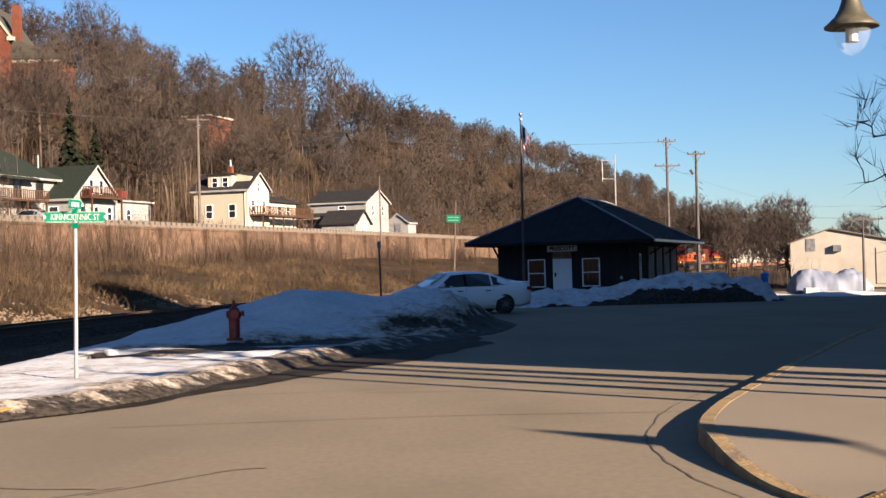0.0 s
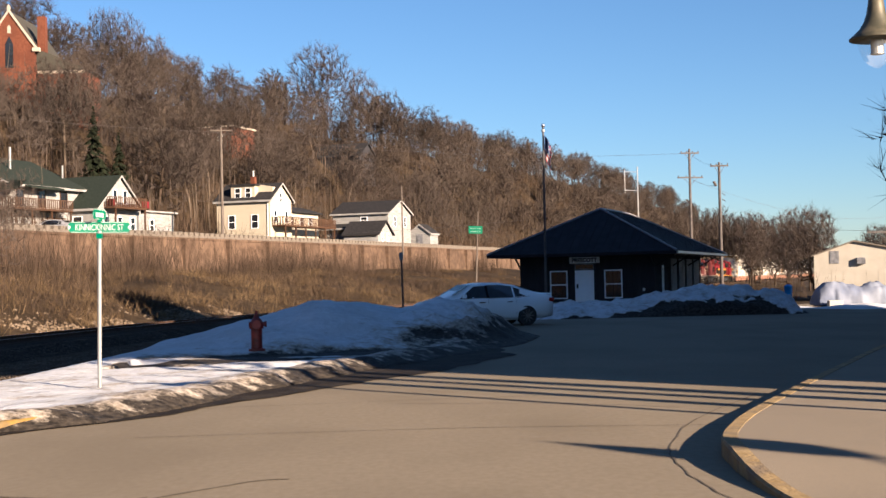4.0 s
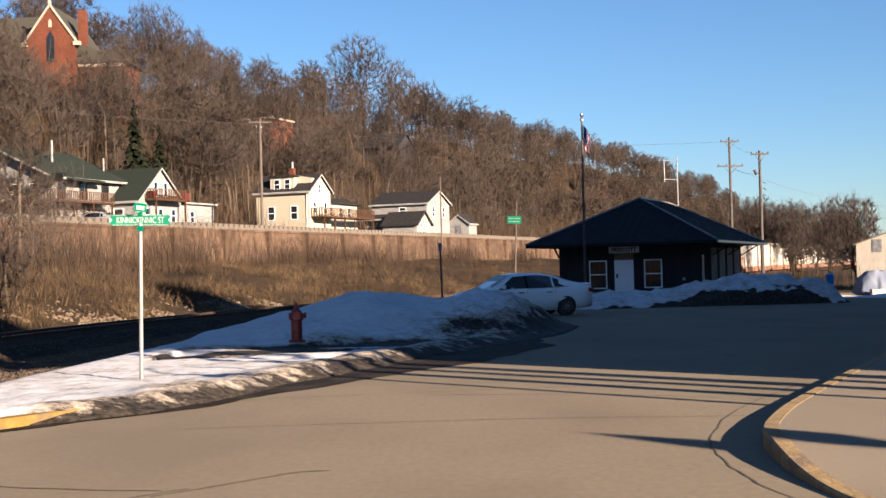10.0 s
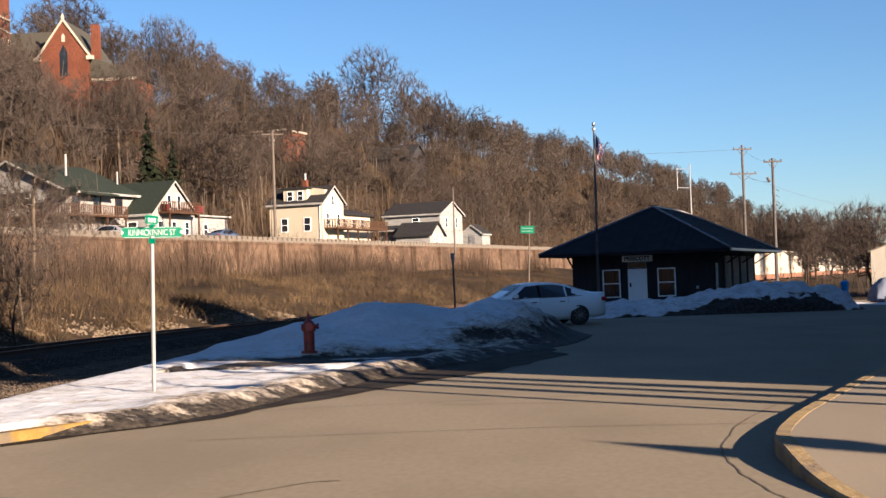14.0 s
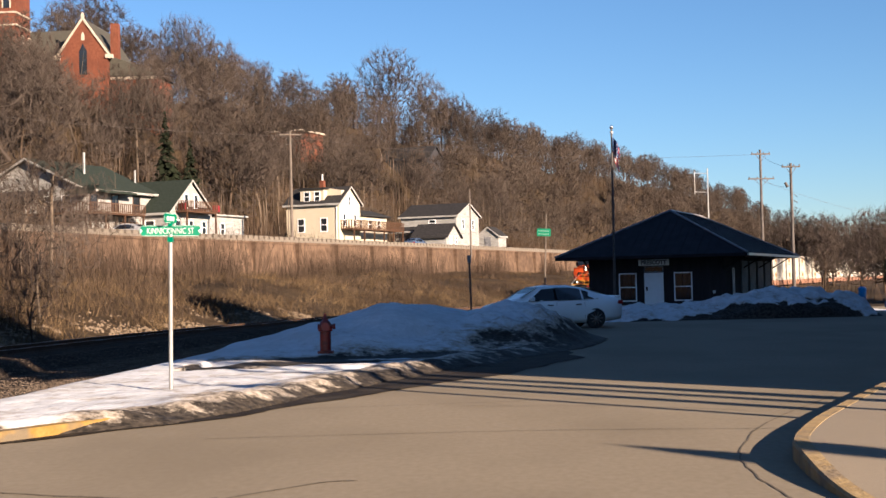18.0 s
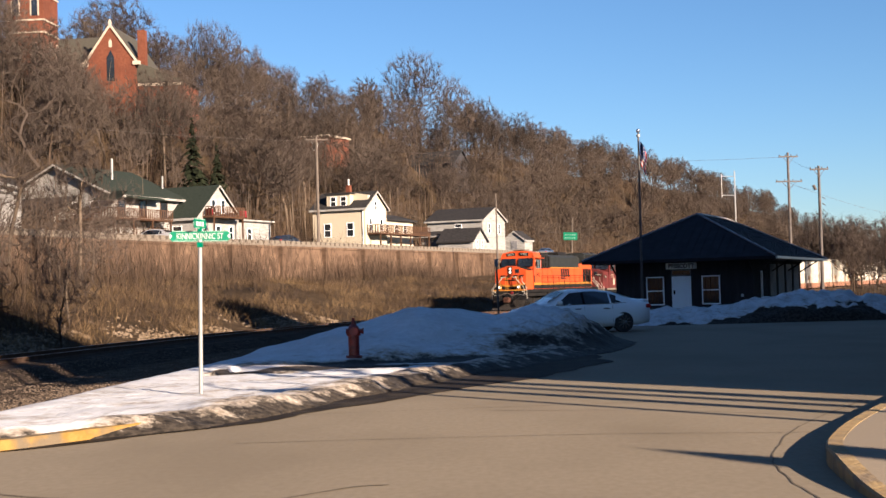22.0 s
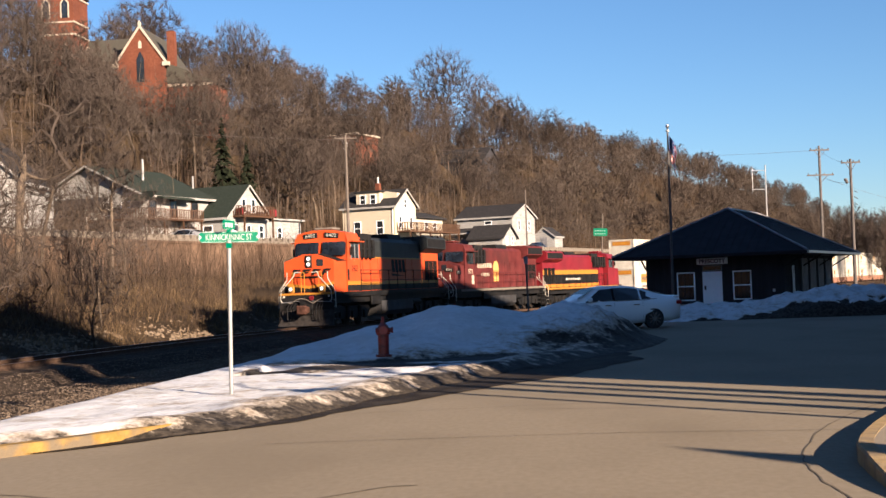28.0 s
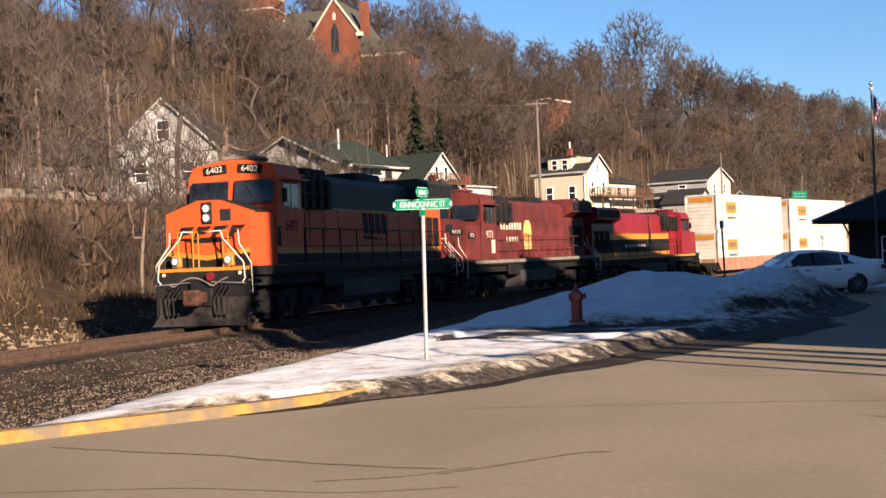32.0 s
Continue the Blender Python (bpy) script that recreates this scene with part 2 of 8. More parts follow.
M_SIGNWHITE = mat("white_sign_letters", (0.36, 0.37, 0.36), (0.46, 0.47, 0.46), 0.5, scale=3)
M_GALV = mat("galvanised_steel", (0.3450, 0.3375, 0.3225), (0.4200, 0.4125, 0.3975), 0.45, metal=0.7, scale=6)
M_TARP = mat("blue_white_tarp", (0.095, 0.112, 0.165), (0.20, 0.218, 0.262), 0.7, scale=0.5, bump=0.6, bump_scale=1.6, spec=0.2)
M_BLUE = mat("blue_plastic", (0.03, 0.20, 0.50), (0.04, 0.24, 0.56), 0.5, scale=3)
M_LAMP = mat("bronze_lamp_metal", (0.075, 0.066, 0.042), (0.115, 0.100, 0.064), 0.55, metal=0.25, scale=7, c3=(0.045, 0.045, 0.030), scale3=9.0, amount3=0.7)
M_HEAD = glow("lit_headlight", (1.0, 0.84, 0.56), 1.4)


# ---- mesh helpers ----
def part(name, bm, material, parent=None, label="", smooth=False):
    me = bpy.data.meshes.new(name)
    bm.to_mesh(me)
    bm.free()
    if smooth:
        me.polygons.foreach_set("use_smooth", [True] * len(me.polygons))
    me.materials.append(material)
    ob = new(name, me)
    if parent:
        ob.parent = parent
    if label:
        ob["label"] = label
    return ob


def mesh_of(name, verts, faces, material, parent=None, smooth=False):
    me = bpy.data.meshes.new(name)
    me.from_pydata(verts, [], faces)
    if smooth:
        me.polygons.foreach_set("use_smooth", [True] * len(me.polygons))
    me.materials.append(material)
    ob = new(name, me)
    if parent:
        ob.parent = parent
    return ob


def root(name, m, label, category, group="", kind=""):
    ob = new(name)
    ob.empty_display_size = 0.2
    ob.matrix_basis = m
    return tagged(ob, label, category, group, kind)


def B():
    return bmesh.new()


def box(bm, x0, x1, y0, y1, z0, z1, bevel=0.0, turn=None):
    vs = [bm.verts.new((x, y, z)) for z in (z0, z1) for y in (y0, y1) for x in (x0, x1)]
    fs = [(0, 2, 3, 1), (4, 5, 7, 6), (0, 1, 5, 4), (2, 6, 7, 3), (0, 4, 6, 2), (1, 3, 7, 5)]
    faces = [bm.faces.new([vs[i] for i in f]) for f in fs]
    if bevel:
        bmesh.ops.bevel(bm, geom=list({e for f in faces for e in f.edges}), offset=bevel, segments=1, affect='EDGES')
    if turn is not None:
        bmesh.ops.transform(bm, matrix=turn, verts=vs)
    return bm


def prism(bm, pts, axis, a0, a1):
    """A polygon in the plane across the axis, pushed from a0 to a1 along it."""
    def at(p, a):
        return {'x': (a, p[0], p[1]), 'y': (p[0], a, p[1]), 'z': (p[0], p[1], a)}[axis]
    lo = [bm.verts.new(at(p, a0)) for p in pts]
    hi = [bm.verts.new(at(p, a1)) for p in pts]
    k = len(pts)
    bm.faces.new(lo)
    bm.faces.new(hi[::-1])
    for i in range(k):
        bm.faces.new((lo[i], hi[i], hi[(i + 1) % k], lo[(i + 1) % k]))
    bmesh.ops.recalc_face_normals(bm, faces=bm.faces)
    return bm


def rod(bm, p, q, r0, r1=None, n=6, cap=True):
    """A tapered round bar from p to q."""
    p, q = Vector(p), Vector(q)
    r1 = r0 if r1 is None else r1
    w = (q - p).normalized()
    u = w.orthogonal().normalized()
    v = w.cross(u)
    a = [bm.verts.new(p + (u * math.cos(k * 2 * math.pi / n) + v * math.sin(k * 2 * math.pi / n)) * r0) for k in range(n)]
    b = [bm.verts.new(q + (u * math.cos(k * 2 * math.pi / n) + v * math.sin(k * 2 * math.pi / n)) * r1) for k in range(n)]
    for k in range(n):
        bm.faces.new((a[k], a[(k + 1) % n], b[(k + 1) % n], b[k]))
    if cap:
        bm.faces.new(a[::-1])
        bm.faces.new(b)
    return bm


def lathe(bm, prof, n=16, at=(0, 0, 0)):
    """Turn a profile of (radius, height) round the upright axis."""
    rings = [[bm.verts.new((at[0] + max(r, 0.0005) * math.cos(k * 2 * math.pi / n), at[1] + max(r, 0.0005) * math.sin(k * 2 * math.pi / n), at[2] + z)) for k in range(n)] for r, z in prof]
    for a, b in zip(rings, rings[1:]):
        for k in range(n):
            bm.faces.new((a[k], a[(k + 1) % n], b[(k + 1) % n], b[k]))
    bm.faces.new(rings[0][::-1])
    bm.faces.new(rings[-1])
    return bm


def text_part(name, words, size, m, material, parent=None, depth=0.004, wide=1.0, bold=0.0):
    cu = bpy.data.curves.new(name, 'FONT')
    cu.body = words
    cu.size = size
    cu.extrude = depth
    cu.offset = bold
    cu.align_x, cu.align_y = 'CENTER', 'CENTER'
    tmp = bpy.data.objects.new(name, cu)
    scene.collection.objects.link(tmp)
    dg = bpy.context.evaluated_depsgraph_get()
    me = bpy.data.meshes.new_from_object(tmp.evaluated_get(dg))
    bpy.data.objects.remove(tmp)
    me.transform(m @ Matrix.Diagonal((wide, 1, 1, 1)))
    me.materials.clear()
    me.materials.append(material)
    ob = new(name, me)
    if parent:
        ob.parent = parent
    return ob

# ---- the railway line: its heading (radians from the y axis) by metres back from where the train's nose ends ----
TRK_S = [-20, 15, 40, 65, 90, 120, 160, 220, 330]
TRK_H = [-0.048, 0.062, 0.172, 0.263, 0.331, 0.345, 0.313, 0.312, 0.38]
trk_s = np.arange(-60, 760, 1.0)
trk_h = np.interp(trk_s, TRK_S, TRK_H)
trk_x = np.concatenate([[0], np.cumsum(np.sin(trk_h[:-1]))])
trk_y = np.concatenate([[0], np.cumsum(np.cos(trk_h[:-1]))])
trk_x += -16.607 - trk_x[60]
trk_y += 35.239 - trk_y[60]


def rail_z(y):
    return -0.05 - 0.005 * (np.clip(y, 0, 160) - 36)


def on_track(s, d=0.0):
    """A point d metres to the left of the line, s metres along it."""
    x, y, h = np.interp(s, trk_s, trk_x), np.interp(s, trk_s, trk_y), np.interp(s, trk_s, trk_h)
    return float(x - d * np.cos(h)), float(y + d * np.sin(h)), float(h)


def track_frame(x, y):
    """Metres along the line and to its left, for arrays of points."""
    x, y = np.atleast_1d(x).astype(float), np.atleast_1d(y).astype(float)
    best = np.full(x.shape, 1e18)
    si = np.zeros(x.shape)
    dd = np.zeros(x.shape)
    for s, px, py, h in zip(trk_s[::4], trk_x[::4], trk_y[::4], trk_h[::4]):
        ex, ey = x - px, y - py
        q = ex * ex + ey * ey
        m = q < best
        best = np.where(m, q, best)
        si = np.where(m, s + ex * np.sin(h) + ey * np.cos(h), si)
        dd = np.where(m, -ex * np.cos(h) + ey * np.sin(h), dd)
    return si, dd


LEFT_D = [0, 3.2, 4.6, 7, 12, 20, 31.8, 33.6, 39, 46, 58, 72, 92, 115, 150, 400]
LEFT_Z = [-0.5, -0.5, -0.95, -0.55, 0.7, 1.9, 3.2, 6.3, 6.3, 6.9, 10, 19, 33, 39, 41, 42]


def yard_z(x, y):
    """Street level, falling away beyond the depot and towards the yard."""
    k = np.clip((np.asarray(x) - 12.0) / 8.0, 0, 1)
    far = np.interp(y, [-50, 86, 118, 400], [0.0, 0.0, -1.3, -1.6])
    yard = np.interp(y, [-50, 52, 117, 400], [0.0, 0.0, -1.75, -1.9])
    return far * (1 - k) + yard * k


def hill(x, y):
    """Height of the bare ground."""
    shape = np.shape(x)
    x, y = np.ravel(x).astype(float), np.ravel(y).astype(float)
    s, d = track_frame(x, y)
    rz = rail_z(y)
    flat = yard_z(x, y) - 0.06
    right = np.interp(-d, [0, 3.2, 5.2, 8.5, 11], [0, 0, 0.1, 0.9, 1.0])
    zr = (rz - 0.5) * (1 - right) + flat * right
    zl = np.interp(d, LEFT_D, LEFT_Z) + rz * np.interp(d, [0, 6, 14], [1, 1, 0])
    zl = zl + np.interp(s, [200, 260, 560, 640, 690, 780], [0, 3.6, 3.6, 1.0, -7.0, -15.0]) * np.interp(d, [60, 112], [0, 1])
    z = np.where(d > 0, zl, zr)
    w = np.interp(d, [3, 9, 30, 31, 46, 60], [0, 0.35, 0.3, 0, 0.2, 1.6])
    z = z + w * (np.sin(x * 0.31 + y * 0.13) * 0.5 + np.sin(x * 0.11 - y * 0.19 + 1.3) * 0.6)
    return z.reshape(shape)


def ground_z(x, y):
    return float(hill(np.array([x]), np.array([y]))[0])


def grid_sheet(name, xs, ys, zf, material, parent=None, smooth=True):
    X, Y = np.meshgrid(xs, ys)
    Z = zf(X, Y)
    v = np.stack([X.ravel(), Y.ravel(), Z.ravel()], 1)
    nx, ny = len(xs), len(ys)
    i = np.arange(nx * ny).reshape(ny, nx)
    f = np.stack([i[:-1, :-1].ravel(), i[:-1, 1:].ravel(), i[1:, 1:].ravel(), i[1:, :-1].ravel()], 1)
    return mesh_of(name, v.tolist(), f.tolist(), material, parent, smooth)


gx = np.unique(np.concatenate([np.arange(-900, -150, 40), np.arange(-150, -62, 4), np.arange(-62, 26, 0.8), np.arange(26, 110, 6), np.arange(110, 900, 50)]))
gy = np.unique(np.concatenate([np.arange(-90, 6, 8), np.arange(6, 120, 0.8), np.arange(120, 330, 5), np.arange(330, 2400, 60)]))
ground = tagged(grid_sheet("ground", gx, gy, hill, M_GRASS), "bank and hillside of dry brown winter grass", "ground", kind="structure")

# ---- road and pavement ----
KERB_Y = [-40, 9.0, 11.6, 13.1, 14.2, 15.4, 17.0, 21.9, 27.3, 32.8, 40, 60, 90, 130]
KERB_X = [-30, -9.3, -7.9, -6.8, -6.0, -5.3, -4.7, -2.9, -0.6, 1.4, -4.5, -2.0, -1.0, -1.0]


def road_edge(y):
    return np.interp(y, KERB_Y, KERB_X)


def road_z(x, y):
    return yard_z(x, y)


ry = np.unique(np.concatenate([np.arange(-60, 10, 5), np.arange(10, 60, 1.0), np.arange(60, 140, 4)]))
rf = []
rv = []
K = 30
for y in ry:
    x0 = float(road_edge(y))
    for k in range(K + 1):
        x = x0 + (60 - x0) * (k / K) ** 1.6
        rv.append((x, float(y), float(road_z(x, y))))
for j in range(len(ry) - 1):
    for k in range(K):
        a = j * (K + 1) + k
        rf.append((a, a + 1, a + K + 2, a + K + 1))
road = tagged(mesh_of("road", rv, rf, M_ROAD), "pale worn concrete street with thin cracks", "road", kind="structure")

# pavement with a rounded corner and a yellow kerb
WALK_EDGE = [(16, 42.5), (12.0, 34.0), (8.03, 25.8), (6.17, 21.6), (4.6, 18.0), (3.17, 14.6), (2.66, 13.2), (2.38, 12.2), (2.30, 11.4), (2.27, 10.7), (2.28, 10.1), (2.34, 9.45), (2.48, 8.8), (3.0, 7.4), (8, 2.2), (14, 1.4), (40, 0.6)]


def walk_z(x, y):
    """Pavement height: it ramps down to the crossing at the corner."""
    t = min(1.0, max(0.0, 1.35 - math.hypot(x - 2.7, y - 8.4) / 2.5))
    return 0.15 - 0.115 * t * t * (3 - 2 * t)


def smooth_line(line, n):
    """A smooth line through points (Catmull-Rom), n steps each."""
    out = []
    P = [Vector((*p, 0)) for p in line]
    for i in range(len(P) - 1):
        a, b, c, d = P[max(i - 1, 0)], P[i], P[i + 1], P[min(i + 2, len(P) - 1)]
        for k in range(n):
            t = k / n
            q = 0.5 * ((2 * b) + (c - a) * t + (2 * a - 5 * b + 4 * c - d) * t * t + (3 * b - a - 3 * c + d) * t ** 3)
            out.append((q.x, q.y))
    out.append((P[-1].x, P[-1].y))
    return out


pe = smooth_line(WALK_EDGE, 5) + [(40, 42.5)]
pf_, pv_ = [], []
FR = [0, 0.015, 0.03, 0.05, 0.075, 0.1, 0.13, 0.17, 0.25, 0.5, 0.97]
for x, y in pe:
    pv_.append((x, y, -0.05))
    for f in FR:
        a, b = x + (20 - x) * f, y + (16 - y) * f
        pv_.append((a, b, walk_z(a, b)))
nr = len(FR) + 1
for i in range(len(pe)):
    j = (i + 1) % len(pe)
    for k in range(nr - 1):
        pf_.append((i * nr + k, j * nr + k, j * nr + k + 1, i * nr + k + 1))
pf_.append(tuple(i * nr + nr - 1 for i in range(len(pe))))
pavement = tagged(mesh_of("pavement", pv_, pf_, M_WALK), "concrete pavement with a ramped rounded corner", "pavement", kind="structure")


def strip(name, line, half, z0, z1, material, parent=None, side=0.0, rise=None):
    """A kerb-like bar along a line of points."""
    pts = [Vector((x, y, 0)) for x, y in line]
    bm = B()
    rows = []
    for i, p in enumerate(pts):
        t = (pts[min(i + 1, len(pts) - 1)] - pts[max(i - 1, 0)]).normalized()
        n = Vector((-t.y, t.x, 0))
        q = p + n * side
        dz = rise(p.x, p.y) if rise else 0.0
        rows.append([bm.verts.new((q + n * a + Vector((0, 0, z + (dz if z > 0.05 else 0))))[:]) for a, z in ((-half, z0), (-half, z1 - 0.02), (-half + 0.02, z1), (half, z1), (half, z0))])
    for a, b in zip(rows, rows[1:]):
        for k in range(4):
            bm.faces.new((a[k], a[k + 1], b[k + 1], b[k]))
    bm.faces.new(rows[0])
    bm.faces.new(rows[-1][::-1])
    bmesh.ops.recalc_face_normals(bm, faces=bm.faces)
    return part(name, bm, material, parent)


kerb_r = strip("kerb_corner", smooth_line(WALK_EDGE[1:14], 5), 0.075, -0.05, 0.156, M_WORNKERB, rise=lambda x, y: walk_z(x, y) - 0.15)
tagged(kerb_r, "yellow painted kerb round the pavement corner", "kerb", kind="structure")
kerb_l = strip("kerb_verge", smooth_line([(-12.5, 3.0), (-10.6, 6.6), (-9.05, 9.2), (-7.76, 11.6), (-6.66, 13.1), (-5.85, 14.2), (-5.15, 15.4), (-4.5, 16.9)], 5), 0.10, -0.05, 0.125, M_YELLOW, side=0.1)
tagged(kerb_l, "worn yellow kerb along the snowy verge", "kerb", kind="structure")

# ---- railway: ballast bed, ties, rails ----
bed_prof = [(-4.6, -1.15), (-3.4, -0.62), (-2.2, -0.2), (-1.6, -0.17), (1.6, -0.17), (2.2, -0.2), (3.4, -0.62), (4.8, -1.2)]
bv, bf = [], []
bs = np.concatenate([np.arange(-40, 120, 1.0), np.arange(120, 700, 6.0)])
for s in bs:
    for d, z in bed_prof:
        x, y, h = on_track(s, d)
        bv.append((x, y, rail_z(y) + z))
for j in range(len(bs) - 1):
    for k in range(len(bed_prof) - 1):
        a = j * len(bed_prof) + k
        bf.append((a, a + len(bed_prof), a + len(bed_prof) + 1, a + 1))
ballast = tagged(mesh_of("ballast_bed", bv, bf, M_BALLAST), "grey-brown crushed stone ballast bed of the railway", "railway bed", kind="structure")


def rail(side):
    bm = B()
    prof = [(-0.07, -0.17), (-0.07, -0.15), (-0.012, -0.13), (-0.012, -0.035), (-0.036, -0.03), (-0.036, 0.0), (0.036, 0.0), (0.036, -0.03), (0.012, -0.035), (0.012, -0.13), (0.07, -0.15), (0.07, -0.17)]
    rows = []
    for s in np.concatenate([np.arange(-40, 120, 2.0), np.arange(120, 700, 8.0)]):
        row = []
        for a, z in prof:
            x, y, h = on_track(s, side * 0.7525 + a)
            row.append(bm.verts.new((x, y, rail_z(y) + z)))
        rows.append(row)
    for a, b in zip(rows, rows[1:]):
        for k in range(len(prof) - 1):
            bm.faces.new((a[k], b[k], b[k + 1], a[k + 1]))
    bmesh.ops.recalc_face_normals(bm, faces=bm.faces)
    ob = part("rail", bm, M_RAIL)
    ob.data.materials.append(M_RAILRUST)
    # bright running face on top, rust on the sides
    ob.data.polygons.foreach_set("material_index", [0 if k % (len(prof) - 1) == 5 else 1 for k in range(len(ob.data.polygons))])
    return tagged(ob, "worn steel rail with a bright running face", "rail", "rails of the line", "structure")


for side in (-1, 1):
    rail(side)

# ---- train ----
M_PLOW = mat("worn_plow_steel", (0.0100, 0.0090, 0.0085), (0.032, 0.028, 0.026), 0.75, scale=5, c3=(0.0210, 0.0160, 0.0125), scale3=2.0, amount3=0.5, spec=0.15)

M_COUPLER = mat("rusted_coupler", (0.030, 0.014, 0.010), (0.070, 0.034, 0.024), 0.85, scale=7, bump=0.3, spec=0.1)
M_WHEEL = mat("dirty_wheel_steel", (0.010, 0.008, 0.0065), (0.034, 0.026, 0.020), 0.8, scale=6, spec=0.15)
M_TANK = mat("dirty_grey_tank", (0.022, 0.022, 0.024), (0.050, 0.049, 0.050), 0.75, scale=1.6, c3=(0.016, 0.014, 0.013), scale3=0.8, amount3=0.6, spec=0.2)

def truck(parent, y, axles=3, gap=1.85, r=0.53):
    t = part("truck", B(), M_BLACK, parent)
    bm = B()
    half = gap * (axles - 1) / 2
    for sx in (-1, 1):
        prism(bm, [(y - half - 0.9, 0.75), (y - half - 0.5, 0.42), (y + half + 0.5, 0.42), (y + half + 0.9, 0.75), (y + half + 0.8, 0.95), (y - half - 0.8, 0.95)], 'x', sx * 1.02, sx * 1.2)
        for k in range(axles):
            yy = y - half + k * gap
            box(bm, min(sx * 1.16, sx * 1.3), max(sx * 1.16, sx * 1.3), yy - 0.2, yy + 0.2, 0.35, 0.72)
            if k < axles - 1:
                rod(bm, (sx * 1.24, yy + gap / 2, 0.4), (sx * 1.24, yy + gap / 2, 0.95), 0.13, n=8)
    bm.to_mesh(t.data)
    bm.free()
    for k in range(axles):
        yy = y - half + k * gap
        bm = B()
        for sx in (-1, 1):
            rod(bm, (sx * 0.70, yy, r), (sx * 0.84, yy, r), r, n=20)
        rod(bm, (-0.7, yy, r), (0.7, yy, r), 0.09, n=8)
        part("wheelset", bm, M_WHEEL, t)
    return t


SCHEMES = {
    "orange": dict(body=M_ORANGE, cab=M_ORANGE, top=M_DGREEN, stripe=M_LYELLOW, low=M_BLACK, sill=M_BLACK, label="orange and black diesel locomotive with a yellow stripe, headlights lit", number="6402"),
    "maroon": dict(body=M_MAROON, cab=M_MAROON, top=M_MAROON, stripe=M_MAROON, low=M_MAROON, sill=M_CAP, label="faded maroon diesel locomotive with a pale sill stripe", number="9773"),
    "red": dict(body=M_RED, cab=M_RED, top=M_RED, stripe=M_LYELLOW, low=M_BLACK, sill=M_LYELLOW, label="red, yellow and black diesel locomotive running backwards", number=""),
}


def locomotive(kind):
    C = SCHEMES[kind]
    r = root("locomotive", pose(0, 0, 0), C["label"], "locomotive", "locomotives of the train")
    # frame, tank, trucks, couplers
    bm = box(B(), -1.35, 1.35, -10.5, 10.3, 1.12, 1.45)
    box(bm, -1.52, 1.52, -10.5, 10.3, 1.42, 1.66)
    part("underframe", bm, M_BLACK, r)
    for sx in (-1, 1):
        part("sill_stripe", box(B(), min(sx * 1.525, sx * 1.545), max(sx * 1.525, sx * 1.545), -10.4, 9.2, 1.50, 1.64), C["sill"], r)
    part("fuel_tank", prism(B(), [(-1.25, 0.35), (1.25, 0.35), (1.48, 0.6), (1.48, 1.12), (-1.48, 1.12), (-1.48, 0.6)], 'y', -2.9, 2.9), M_TANK, r, "grey steel fuel tank")
    truck(r, 6.9)
    truck(r, -6.9)
    for e in (1, -1):
        bm = box(B(), -0.2, 0.2, *(sorted((e * 10.3, e * 11.1))), 0.72, 1.02, 0.04)
        box(bm, -0.26, 0.26, *(sorted((e * 10.9, e * 11.2))), 0.66, 1.08, 0.05)
        part("coupler", bm, M_COUPLER, r)
    # pilot plate with plow
    part("pilot", prism(B(), [(-1.5, 0.5), (1.5, 0.5), (1.5, 1.1), (1.42, 1.56), (-1.42, 1.56), (-1.5, 1.1)], 'y', 10.3, 10.40), M_BLACK, r)
    bm = prism(B(), [(10.40, 0.1), (10.88, 0.1), (10.66, 0.42), (10.60, 0.86), (10.40, 0.86)], 'x', -1.52, 1.52)
    for v in bm.verts:
        if v.co.y > 10.5:
            v.co.y -= abs(v.co.x) * 0.12
            v.co.x *= 0.92 if v.co.z > 0.3 else 1
    part("plow", bm, M_PLOW, r, "worn dark snow plow")
    part("pilot", prism(B(), [(-1.45, 0.3), (1.45, 0.3), (1.45, 1.45), (-1.45, 1.45)], 'y', -10.6, -10.5), M_BLACK, r)
    part("coupler_pocket", box(B(), -0.36, 0.36, 10.40, 10.52, 0.62, 1.32, 0.03), M_BLACK, r)
    # air hoses at the front, with their glad hands
    for sx in (-1, 1):
        for k in range(3):
            x = sx * (0.62 + 0.15 * k)
            bm = rod(B(), (x, 10.42, 1.18), (x + sx * 0.03, 10.74, 0.95), 0.024, n=5)
            rod(bm, (x + sx * 0.03, 10.74, 0.95), (x + sx * 0.02, 10.72, 0.50), 0.024, n=5)
            rod(bm, (x + sx * 0.02, 10.72, 0.50), (x + sx * 0.02, 10.72, 0.40), 0.04, n=5)
            part("air_hose", bm, M_BLACK, r)
        part("cut_lever", rod(B(), (sx * 0.3, 10.48, 1.28), (sx * 1.42, 10.46, 1.22), 0.018, n=5), M_GREY, r)
        part("step_light", rod(B(), (sx * 1.24, 10.40, 1.5), (sx * 1.24, 10.44, 1.5), 0.05, n=12), M_CONT, r)
    part("hose_cover", rod(B(), (-0.32, 10.42, 1.42), (-0.32, 10.56, 1.42), 0.11, n=12), M_RED, r, "red round hose cover")
    bm = B()
    last = None
    for k in range(25):
        u = k / 24
        p = (-0.95 + 1.9 * u, 10.62, 1.16 + 0.24 * abs(math.cos(u * math.pi * 1.5 + 0.3)))
        ring = [bm.verts.new((p[0], p[1] + 0.022 * c, p[2] + 0.022 * d)) for c, d in ((1, 0), (0, 1), (-1, 0), (0, -1))]
        if last:
            for j in range(4):
                bm.faces.new((last[j], last[(j + 1) % 4], ring[(j + 1) % 4], ring[j]))
        last = ring
    part("jumper_cable", bm, M_CAP, r)
